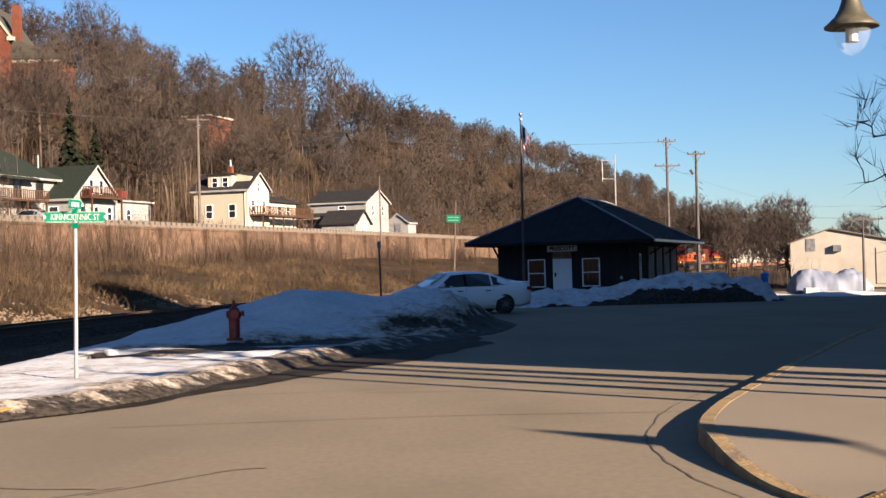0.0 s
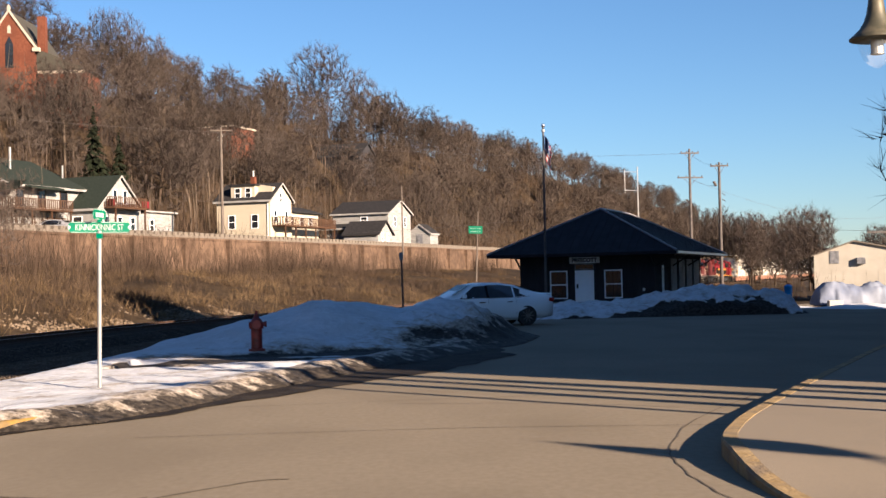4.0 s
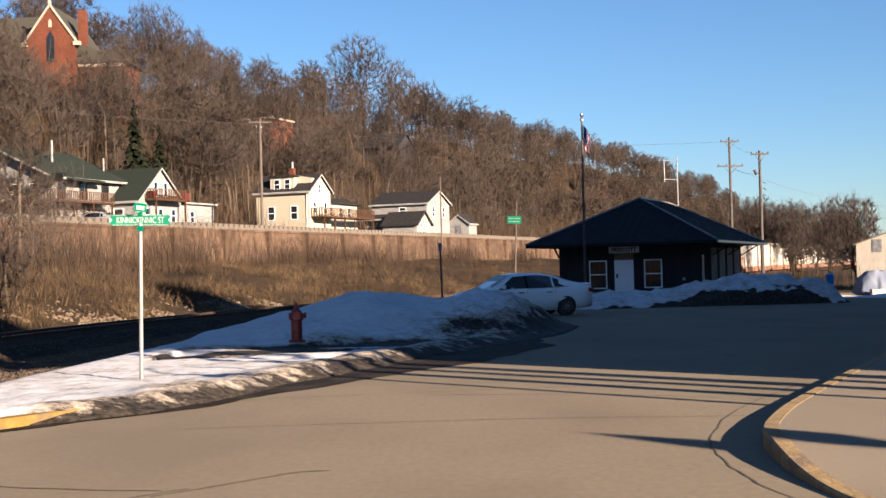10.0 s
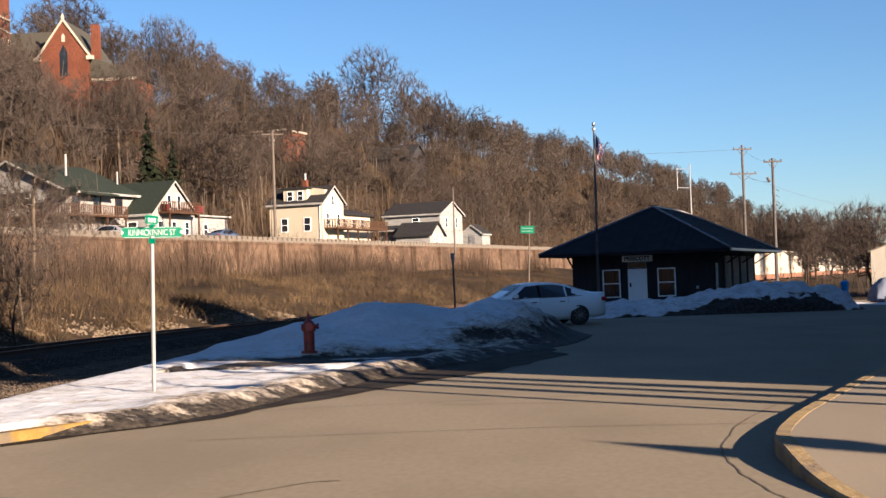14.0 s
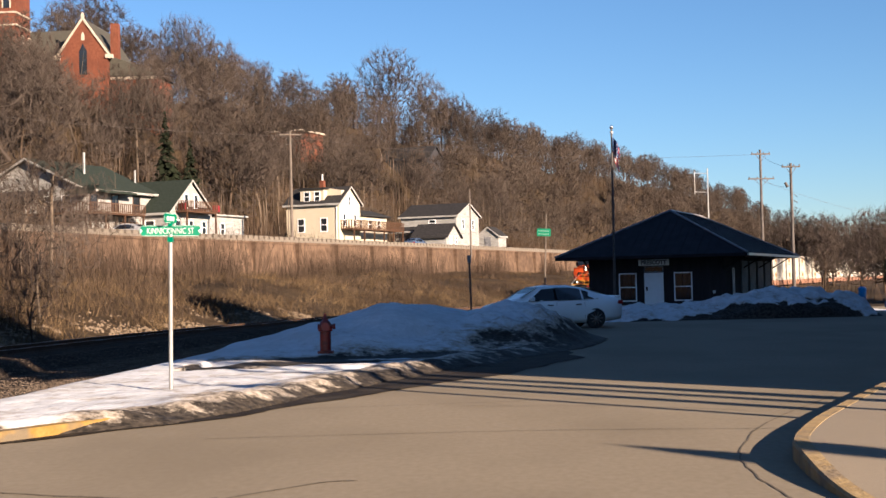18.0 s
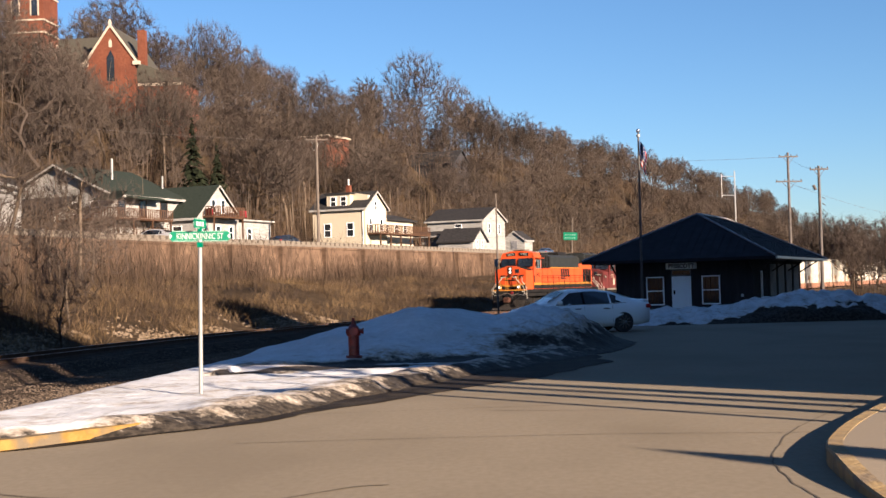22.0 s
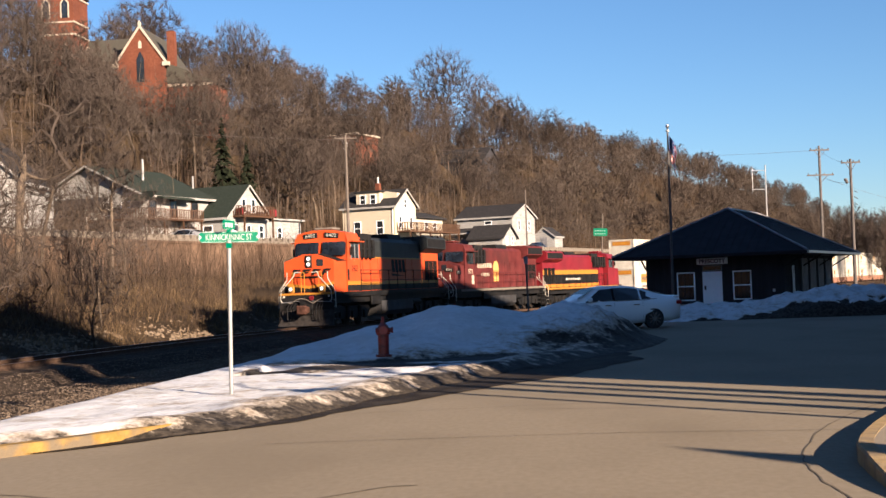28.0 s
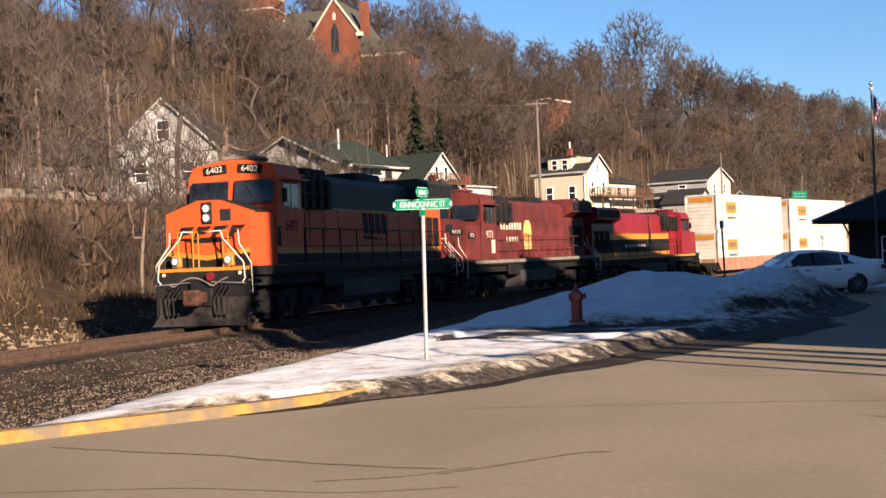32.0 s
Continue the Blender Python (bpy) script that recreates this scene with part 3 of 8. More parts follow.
    # steps at the corners
    for e in (1, -1):
        for sx in (-1, 1):
            bm = B()
            for k in range(4):
                box(bm, *sorted((sx * 1.1, sx * 1.55)), *sorted((e * 9.35, e * 10.25)), 0.38 + 0.3 * k, 0.42 + 0.3 * k)
            box(bm, *sorted((sx * 1.12, sx * 1.16)), *sorted((e * 9.35, e * 10.25)), 0.3, 1.45)
            part("steps", bm, M_BLACK, r)
            for k in range(4):
                part("step_edge", box(B(), *sorted((sx * 1.2, sx * 1.5)), *sorted((e * 10.26, e * 10.275)), 0.38 + 0.3 * k, 0.415 + 0.3 * k), M_CONT, r)
    # hood
    hb = [(-0.98, 1.66), (0.98, 1.66), (0.98, 3.75), (-0.98, 3.75)]
    part("hood", prism(B(), hb, 'y', -10.0, 4.9), C["body"], r)
    part("hood_top", prism(B(), [(-0.98, 3.75), (0.98, 3.75), (0.98, 4.25), (0.78, 4.45), (-0.78, 4.45), (-0.98, 4.25)], 'y', -6.1, 4.9), C["top"], r)
    for sx in (-1, 1):
        part("lower_stripe", box(B(), *sorted((sx * 0.985, sx * 0.995)), -9.9, 4.9, *((1.68, 1.92) if kind == "red" else (1.98, 2.16))), C["stripe"], r)
        if kind == "orange":
            part("black_skirt", box(B(), *sorted((sx * 0.985, sx * 0.995)), -9.9, 4.9, 1.68, 1.98), M_BLACK, r)
            part("black_skirt", box(B(), *sorted((sx * 1.02, sx * 1.03)), 4.9, 6.3, 1.68, 1.98), M_BLACK, r)
    for sx in (-1, 1) if kind != "red" else ():
        part("upper_stripe", box(B(), *sorted((sx * 0.985, sx * 0.996)), -5.9, 2.4, 3.52, 3.7), C["stripe"], r)
    if kind == "red":
        for sx in (-1, 1):
            part("dark_band", box(B(), *sorted((sx * 0.985, sx * 0.994)), -9.9, 4.8, 1.95, 2.72), M_BLACK, r)
            part("yellow_band", box(B(), *sorted((sx * 0.985, sx * 0.994)), -9.9, 4.8, 2.72, 3.12), M_LYELLOW, r)
            for k in range(7):
                part("letter_bar", box(B(), *sorted((sx * 0.994, sx * 0.999)), -4.2 + 0.6 * k, -3.8 + 0.6 * k, 2.25, 2.42), M_CONT, r, "small pale lettering as plain bars")
    if kind == "maroon":
        bm = B()
        for sx in (-1, 1):
            rod(bm, (sx * 0.985, 0.2, 2.95), (sx * 0.996, 0.2, 2.95), 0.62, n=20)
            box(bm, *sorted((sx * 0.985, sx * 0.996)), -0.35, 0.75, 2.1, 2.9)
        part("shield_emblem", bm, mat("gold_emblem", (0.55, 0.27, 0.06), (0.62, 0.33, 0.09), 0.5), r, "gold shield emblem")
        M_LETTER = mat("cream_lettering", (0.36, 0.30, 0.22), (0.42, 0.36, 0.27), 0.6, scale=5)
        for sx in (-1, 1):
            for (y0, y1, z0, z1) in ((1.2, 4.4, 3.05, 3.38), (1.6, 4.0, 2.48, 2.7)):
                for k in range(int((y1 - y0) / 0.4)):
                    part("letter_bar", box(B(), *sorted((sx * 0.985, sx * 0.996)), y0 + 0.4 * k, y0 + 0.4 * k + 0.24, z0, z1), M_LETTER, r, "pale company mark as plain bars")
            part("leaf_emblem", prism(B(), [(5.25, 2.5), (5.75, 2.4), (6.15, 2.7), (6.0, 3.2), (5.7, 3.45), (5.35, 3.1)], 'x', *sorted((sx * 1.02, sx * 1.03))), M_LYELLOW, r, "gold emblem")
            part("white_panel", box(B(), *sorted((sx * 1.5, sx * 1.51)), 6.5, 6.95, 1.95, 2.55), M_LETTER, r, "cream panel")
    if kind == "orange":
        for sx in (-1, 1):
            # dark upper hood with a thin yellow edge
            part("dark_upper_panel", box(B(), *sorted((sx * 1.0, sx * 1.006)), -5.9, 4.9, 3.42, 3.75), C["top"], r)
            part("upper_edge_stripe", box(B(), *sorted((sx * 1.0, sx * 1.008)), -5.9, 4.9, 3.36, 3.42), M_LYELLOW, r)
            for k in range(4):
                y = -0.5 - 0.66 * k
                part("logo_bar", prism(B(), [(y - 0.56, 2.62), (y - 0.06, 2.62), (y + 0.08, 3.32), (y - 0.42, 3.32)], 'x', *sorted((sx * 0.985, sx * 0.996))), M_BLACK, r, "plain black slanted company mark")
            part("logo_bar", prism(B(), [(-3.1, 2.42), (-0.6, 2.42), (-0.4, 2.56), (-1.5, 2.5)], 'x', *sorted((sx * 0.985, sx * 0.996))), M_BLACK, r)
    # hood doors and grilles
    for sx in (-1, 1):
        for k in range(8):
            y = -5.6 + 1.28 * k
            bm = box(B(), *sorted((sx * 0.98, sx * 1.0)), y, y + 1.2, 2.1, 3.45)
            box(bm, *sorted((sx * 1.0, sx * 1.02)), y + 1.05, y + 1.1, 2.6, 2.8)
            if kind == "orange" and 2 <= k <= 4:
                bm.free()
                continue
            if kind == "maroon" and k >= 3:
                bm.free()
                continue
            if kind == "red":
                bm.free()
                continue
            part("hood_door", bm, C["body"], r)
        for k in range(3):
            bm = B()
            y = -9.6 + 0.9 * k
            for q in range(7):
                box(bm, *sorted((sx * 0.985, sx * 1.03)), y + 0.11 * q, y + 0.11 * q + 0.05, 2.15, 3.3)
            part("louvre", bm, M_BLACK, r)
    # radiator wings at the rear, exhaust housing
    part("radiator", prism(B(), [(-0.98, 3.75), (0.98, 3.75), (1.5, 4.02), (1.5, 4.6), (1.3, 4.72), (-1.3, 4.72), (-1.5, 4.6), (-1.5, 4.02)], 'y', -10.2, -6.1), C["top"] if kind != "red" else M_RED, r, "overhanging radiator housing")
    for sx in (-1, 1):
        part("radiator_grille", box(B(), *sorted((sx * 1.5, sx * 1.515)), -10.0, -6.3, 4.08, 4.55), M_BLACK, r)
    part("exhaust_duct", prism(B(), [(-0.7, 4.45), (0.7, 4.45), (0.6, 4.75), (-0.6, 4.75)], 'y', -3.4, -0.9), M_BLACK, r)
    for k in range(3):
        part("dynamic_brake_box", box(B(), -1.0, 1.0, 3.0 + 0.62 * k, 3.55 + 0.62 * k, 3.78, 4.62, 0.03), M_BLACK, r)
    # equipment cab behind the driver's cab, with open frames
    part("aux_cab", box(B(), -1.02, 1.02, 4.9, 6.3, 1.66, 4.4), C["body"], r)
    for sx in (-1, 1):
        for y in (3.2, 3.9, 4.6, 5.3, 6.0):
            part("filter_box", box(B(), *sorted((sx * 1.0, sx * 1.28)), y, y + 0.34, 3.35, 4.3, 0.02), M_BLACK, r)
        part("filter_rail", box(B(), *sorted((sx * 1.05, sx * 1.25)), 3.1, 6.3, 3.78, 3.86), M_BLACK, r)
    # cab
    bm = prism(B(), [(-1.5, 1.66), (1.5, 1.66), (1.5, 4.22), (1.36, 4.56), (0.5, 4.72), (-0.5, 4.72), (-1.36, 4.56), (-1.5, 4.22)], 'y', 6.3, 8.35)
    for v in bm.verts:
        if v.co.y > 8 and v.co.z > 3.3:
            v.co.y -= (v.co.z - 3.3) * 0.2
    cab = part("cab", bm, C["cab"], r)
    for sx in (-1, 1):
        bm = prism(B(), [(6.25, 4.10), (8.0, 4.10), (8.0, 4.15), (6.25, 4.15)], 'x', *sorted((sx * 1.5, sx * 1.78)))
        part("sunshade", bm, C["cab"], cab)
        bm = prism(B(), [(0.10, 3.52), (1.38, 3.52), (1.43, 3.58), (1.43, 4.12), (1.34, 4.20), (0.10, 4.20)], 'y', 0.0, 0.02)
        bm.transform(Matrix.Rotation(math.atan(0.2), 4, 'X'))
        for v in bm.verts:
            v.co.x *= sx
            v.co.y = 8.362 - (v.co.z - 3.3) * 0.2 + (0.006 if v.co.y > 0 else 0)
        bmesh.ops.recalc_face_normals(bm, faces=bm.faces)
        w = part("windscreen", bm, M_GLASS, cab)
        part("wiper", rod(B(), (sx * 0.75, 8.33, 3.58), (sx * 0.55, 8.27, 3.95), 0.012, n=4), M_BLACK, cab)
        bm = box(B(), *sorted((sx * 1.5, sx * 1.512)), 6.55, 7.7, 3.3, 4.0)
        part("side_window", bm, M_GLASS, cab)
        for y in (6.52, 7.1, 7.68):
            part("window_frame", box(B(), *sorted((sx * 1.512, sx * 1.53)), y, y + 0.06, 3.26, 4.04), M_GALV if kind == "orange" else M_BLACK, cab)
    part("cab_roof_unit", box(B(), -0.55, 0.55, 6.6, 7.7, 4.74, 4.88, 0.05), M_CAP if kind == "orange" else C["cab"], cab, "roof air conditioner")
    # nose: full width, with a top that falls from the middle to the corners
    bm = prism(B(), [(-1.45, 1.66), (1.45, 1.66), (1.45, 3.18), (0.35, 3.52), (-0.35, 3.52), (-1.45, 3.18)], 'y', 8.33, 10.0)
    for v in bm.verts:
        if v.co.y > 9:
            v.co.x *= 0.95
            if v.co.z > 2.5:
                v.co.y -= 0.10
    nose = part("nose", bm, C["cab"], r)
    if kind == "orange":
        bm = prism(B(), [(-1.46, 3.16), (-0.35, 3.5), (0.35, 3.5), (1.46, 3.16), (1.46, 3.19), (0.35, 3.535), (-0.35, 3.535), (-1.46, 3.19)], 'y', 8.36, 9.6)
        part("anti_glare_top", bm, M_BLACK, nose)
    part("nose_window", box(B(), -0.78, -0.42, 9.90, 9.95, 2.92, 3.26, 0.03), M_GLASS, nose)
    part("headlight_panel", box(B(), -0.17, 0.17, 9.92, 9.97, 2.86, 3.46, 0.02), M_BLACK if kind == "orange" else C["cab"], nose)
    for k in range(2):
        z = 3.03 + 0.26 * k
        part("headlight_rim", rod(B(), (0, 9.96, z), (0, 10.02, z), 0.118, n=16), M_GALV, nose)
        part("headlight", rod(B(), (0, 10.02, z), (0, 10.035, z), 0.07, n=16), M_HEAD if kind == "orange" else M_CHROME, nose)
    if kind != "red":
        for sx in (-1, 1):
            part("ditch_light_box", box(B(), sx * 0.86 - 0.14, sx * 0.86 + 0.14, 10.2, 10.36, 1.69, 2.01, 0.02), M_LYELLOW if kind == "orange" else M_BLACK, r)
            part("ditch_light_rim", rod(B(), (sx * 0.86, 10.36, 1.86), (sx * 0.86, 10.42, 1.86), 0.12, n=16), M_GREY, r)
            part("ditch_light", rod(B(), (sx * 0.86, 10.42, 1.86), (sx * 0.86, 10.44, 1.86), 0.068, n=16), M_HEAD if kind == "orange" else M_CHROME, r)
            # number boards
            if kind == "orange":
                tilt = pose(sx * 0.60, 8.13, 4.45, 0, sx * 5, 0)
                bm = box(B(), -0.40, 0.40, -0.06, 0.04, -0.12, 0.13, 0.02)
                bm.transform(tilt)
                part("number_board", bm, M_BLACK, cab)
                text_part("number", C["number"], 0.25, tilt @ pose(0, 0.046, 0.0, 90, 0, 180), M_CONT, cab, wide=1.15)
            else:
                part("number_board", box(B(), *sorted((sx * 0.66, sx * 1.25)), 9.88, 9.97, 2.80, 3.02), M_BLACK, nose)
                text_part("number", C["number"], 0.22, pose(sx * 0.955, 9.975, 2.91, 90, 0, 180), M_CONT, nose)
                part("number_board", box(B(), *sorted((sx * 1.40, sx * 1.452)), 8.9, 9.7, 2.62, 2.86), M_BLACK, nose)
                text_part("number", C["number"], 0.24, pose(sx * 1.456, 9.3, 2.74, 90, 0, 90 * sx), M_CONT, nose)
            text_part("cab_number", C["number"], 0.46, pose(sx * 1.504, 7.15, 2.78, 90, 0, 90 * sx), M_BLACK if kind == "orange" else M_LETTER, cab)
    if kind == "orange":
        # slanted dark mark, black lower nose and yellow stripe
        for k in range(4):
            x = 0.98 - 0.56 * k
            bm = prism(B(), [(x, 2.50), (x - 0.13, 2.50), (x - 0.27, 2.80), (x - 0.14, 2.80)], 'y', 9.93, 9.985)
            prism(bm, [(x - 0.12, 2.71), (x - 0.46, 2.71), (x - 0.56, 2.80), (x - 0.15, 2.80)], 'y', 9.93, 9.986)
            prism(bm, [(x - 0.06, 2.60), (x - 0.36, 2.60), (x - 0.42, 2.67), (x - 0.09, 2.67)], 'y', 9.93, 9.987)
            part("nose_mark", bm, M_BLACK, nose, "plain black slanted company mark")
        part("nose_wing", prism(B(), [(-0.35, 2.36), (0.35, 2.36), (0.9, 2.46), (-0.9, 2.46)], 'y', 9.95, 9.99), M_BLACK, nose)
        part("black_skirt", prism(B(), [(-1.385, 1.68), (1.385, 1.68), (1.385, 2.04), (0, 1.86), (-1.385, 2.04)], 'y', 10.0, 10.008), M_BLACK, nose)
        for sx in (-1, 1):
            part("nose_stripe", prism(B(), [(0, 1.86), (sx * 1.385, 2.04), (sx * 1.385, 2.17), (0, 1.99)], 'y', 9.99, 10.014), M_LYELLOW, nose)
            part("black_skirt", box(B(), *sorted((sx * 1.503, sx * 1.51)), 6.32, 8.33, 1.68, 1.98), M_BLACK, cab)
            part("cab_stripe", box(B(), *sorted((sx * 1.503, sx * 1.512)), 6.32, 8.33, 1.98, 2.16), M_LYELLOW, cab)
            part("cab_door", box(B(), *sorted((sx * 1.5, sx * 1.509)), 8.0, 8.25, 2.2, 2.75), M_BLACK, cab)
    part("platform_edge", box(B(), -1.5, 1.5, 10.25, 10.41, 1.57, 1.66), M_LYELLOW if kind == "orange" else C["sill"], r)
    # handrails
    rail_mat = M_CONT
    for e in (1, -1):
        for sx in (-1, 1):
            bm = B()
            pts = [(sx * 0.28, e * 10.36, 2.64), (sx * 0.62, e * 10.36, 2.66), (sx * 0.70, e * 10.38, 2.46), (sx * 1.38, e * 10.44, 1.78), (sx * 1.42, e * 10.46, 1.35), (sx * 1.30, e * 10.44, 1.22)]
            for a, b in zip(pts, pts[1:]):
                rod(bm, a, b, 0.021, n=6)
            part("front_handrail" if e > 0 else "rear_handrail", bm, rail_mat, r, "white handrail")
            bm = B()
            pts = [(sx * 1.12, e * 10.2, 2.66), (sx * 1.14, e * 10.2, 2.3), (sx * 1.56, e * 10.3, 1.75), (sx * 1.58, e * 10.3, 0.95)]
            for a, b in zip(pts, pts[1:]):
                rod(bm, a, b, 0.021, n=6)
            part("step_handrail", bm, rail_mat, r, "white handrail")
    if kind == "orange":
        for x in (-0.85, -0.68, 0.12, 0.30, 0.78):
            part("gate_bar", rod(B(), (x, 10.33, 1.66), (x, 10.33, 2.62), 0.022, n=5), M_LYELLOW, r)
        for x0, x1 in ((-0.85, -0.12), (0.12, 0.78)):
            part("gate_bar", rod(B(), (x0, 10.33, 2.645), (x1, 10.33, 2.645), 0.022, n=5), M_LYELLOW, r)
    for sx in (-1, 1):
        ys = [-9.4 + 1.55 * k for k in range(11)]
        bm = rod(B(), (sx * 1.46, -9.4, 2.72), (sx * 1.46, 6.1, 2.72), 0.022, n=5)
        rod(bm, (sx * 1.46, -9.4, 2.2), (sx * 1.46, 6.1, 2.2), 0.018, n=5)
        part("side_handrail", bm, M_BLACK if kind != "maroon" else M_MAROON, r)
        for y in ys:
            part("handrail_post", rod(B(), (sx * 1.46, y, 1.66), (sx * 1.46, y, 2.72), 0.022, n=5), M_BLACK if kind != "maroon" else M_MAROON, r)
    # roof fans, hatches and lifting lugs
    for k in range(3):
        part("roof_hatch", box(B(), -0.6, 0.6, -5.6 + 1.5 * k, -4.4 + 1.5 * k, 4.45, 4.53, 0.02), C["top"], r)
    for sx in (-1, 1):
        for y in (-8.9, -7.6):
            part("lifting_lug", box(B(), *sorted((sx * 1.32, sx * 1.42)), y - 0.06, y + 0.06, 4.62, 4.80), M_BLACK, r)
        part("grab_iron", rod(B(), (sx * 1.03, 5.0, 1.9), (sx * 1.03, 5.0, 3.2), 0.016, n=5), M_BLACK, r)
        part("cab_mirror", box(B(), *sorted((sx * 1.56, sx * 1.72)), 7.9, 7.95, 3.45, 3.85, 0.01), M_BLACK, r)
        part("air_reservoir", rod(B(), (sx * 1.30, -4.6, 0.98), (sx * 1.30, -3.1, 0.98), 0.16, n=10), M_BLACK, r)
        part("walkway_bracket", box(B(), *sorted((sx * 1.40, sx * 1.50)), 3.0, 4.6, 0.95, 1.4, 0.03), M_BLACK, r)
    # horns and antenna on the roof
    bm = B()
    for k in range(3):
        rod(bm, (-0.1 + 0.12 * k, 5.2, 4.52), (-0.1 + 0.12 * k, 5.7, 4.52), 0.03, 0.07, n=8)
    part("horns", bm, M_GALV, r)
    # body heights over the rail
    if kind != "red":
        for o in r.children_recursive:
            for v in o.data.vertices:
                v.co.z = float(np.interp(v.co.z, [0, 0.7, 1.66, 4.72, 6], [0, 0.75, 1.80, 5.10, 6.4] if kind == "orange" else [0, 0.7, 1.76, 4.98, 6.2]))
    return r


def container(parent, z0, seed):
    rn = random.Random(seed)
    c = part("container", box(B(), -1.24, 1.24, -8.0, 8.0, z0 + 0.05, z0 + 2.85), M_CONT, parent, "white steel container with a yellow panel")
    bm = B()
    for sx in (-1, 1):
        for y in (-7.98, -6.1, 6.1, 7.98):
            box(bm, *sorted((sx * 1.2, sx * 1.3)), y - 0.09, y + 0.09, z0, z0 + 2.9)
        for z in (z0, z0 + 2.78):
            box(bm, *sorted((sx * 1.2, sx * 1.292)), -8.07, 8.07, z, z + 0.12)
    for sy in (-1, 1):
        for z in (z0, z0 + 2.78):
            box(bm, -1.25, 1.25, *sorted((sy * 7.98, sy * 8.06)), z, z + 0.12)
    part("container_frame", bm, M_CONT, c)
    bm = B()
    for sx in (-1, 1):
        for k in range(40):
            y = -7.7 + k * 0.395
            box(bm, *sorted((sx * 1.24, sx * 1.262)), y, y + 0.09, z0 + 0.13, z0 + 2.76)
    for k in range(9):
        for sy in (-1, 1):
            box(bm, -1.1, 1.1, *sorted((sy * 8.0, sy * 8.03)), z0 + 0.25 + 0.28 * k, z0 + 0.32 + 0.28 * k)
    part("ribs", bm, M_CONT, c)
    for sx in (-1, 1):
        part("yellow_panel", box(B(), *sorted((sx * 1.264, sx * 1.276)), 3.6, 6.0, z0 + 1.45, z0 + 2.3), M_LYELLOW, c)
    for sx in (-1, 1):
        for k in range(4):
            part("mark_bar", box(B(), *sorted((sx * 1.277, sx * 1.283)), 3.9 + 0.46 * k, 4.25 + 0.46 * k, z0 + 1.7, z0 + 2.05), M_DARKPOLE, c)
        part("mark_bar", box(B(), *sorted((sx * 1.264, sx * 1.274)), 3.7, 5.6, z0 + 0.98, z0 + 1.16), M_DARKPOLE, c)
    for sy in (-1, 1):
        part("end_panel", box(B(), -0.95, 0.95, *sorted((sy * 8.03, sy * 8.045)), z0 + 2.3, z0 + 2.7), M_LYELLOW, c)
    return c


def well_car():
    r = root("container_car", pose(0, 0, 0), "brown well car carrying two stacked white containers", "freight car", "container cars of the train")
    bm = B()
    for sx in (-1, 1):
        prism(bm, [(-8.6, 1.05), (-7.9, 0.32), (7.9, 0.32), (8.6, 1.05), (8.6, 1.3), (-8.6, 1.3)], 'x', sx * 1.33, sx * 1.43)
        for k in range(12):
            y = -7.4 + k * 1.345
            box(bm, *sorted((sx * 1.42, sx * 1.47)), y - 0.06, y + 0.06, 0.34, 1.28)
    box(bm, -1.33, 1.33, -7.9, 7.9, 0.3, 0.4)
    for sy in (-1, 1):
        box(bm, -1.3, 1.3, *sorted((sy * 8.1, sy * 9.1)), 0.95, 1.25)
    part("well", bm, M_WELL, r)
    truck(r, 9.1, 2, 1.7, 0.46)
    container(r, 0.42, 1)
    container(r, 3.34, 2)
    return r


TRAIN = []
for k, kind in enumerate(("orange", "maroon", "red")):
    TRAIN.append((locomotive(kind), (11.1, 33.4, 54.9)[k], k == 2))
car0 = well_car()
for k in range(15):
    c = car0 if k == 0 else copy_thing(car0, pose(0, 0, 0))
    TRAIN.append((c, 70.2 + 8.07 + 18.35 * k, False))

# ---- depot ----
def window(parent, m, w, h, frame=M_FRAME, bar=True):
    """A window: m puts its centre on the wall, x along the wall and -y outwards."""
    bm = B()
    t = 0.07
    for x0, x1, z0, z1 in ((-w / 2, w / 2, -h / 2, -h / 2 + t), (-w / 2, w / 2, h / 2 - t, h / 2), (-w / 2, -w / 2 + t, -h / 2 + t, h / 2 - t), (w / 2 - t, w / 2, -h / 2 + t, h / 2 - t)):
        box(bm, x0, x1, -0.06, 0.01, z0, z1)
    if bar:
        box(bm, -w / 2 + t, w / 2 - t, -0.05, 0.01, -0.03, 0.03)
    bm.transform(m)
    f = part("window", bm, frame, parent)
    bm = box(B(), -w / 2 + t, w / 2 - t, -0.02, 0.012, -h / 2 + t, h / 2 - t)
    bm.transform(m)
    part("pane", bm, M_GLASS, f)
    return f


DEP = pose(3.48, 83.5, 0, 0, 0, -19)
DW, DL, DH, DE = 8.5, 17.5, 3.0, 1.65
depot = root("depot", DEP, "small dark-sided railway depot with a black hip roof", "station")
part("wall", box(B(), 0, DW, 0, DL, -1.6, DH + 0.05), M_DEPOT, depot)
# upright boards on the walls seen from the street
bt = None
for k in range(89):
    if bt is None:
        bt = part("batten", box(B(), -0.025, 0.025, -0.03, 0.0, 0, DH), M_DEPOT, depot)
        o = bt
    else:
        o = new("batten", bt.data)
        o.parent = depot
    o.matrix_basis = pose(0.12 + k * 0.29, 0, 0) if k < 29 else pose(DW, 0.12 + (k - 29) * 0.29, 0, 0, 0, 90)
bm = B()
AP = (DW / 2, 4.3, 5.92)
AQ = (DW / 2, DL - 4.3, 5.92)
pts = [(-DE, -DE, DH), (DW + DE, -DE, DH), (DW + DE, DL + DE, DH), (-DE, DL + DE, DH), AP, AQ]
vs = [bm.verts.new(p) for p in pts]
lo = [bm.verts.new((p[0], p[1], DH - 0.18)) for p in pts[:4]]
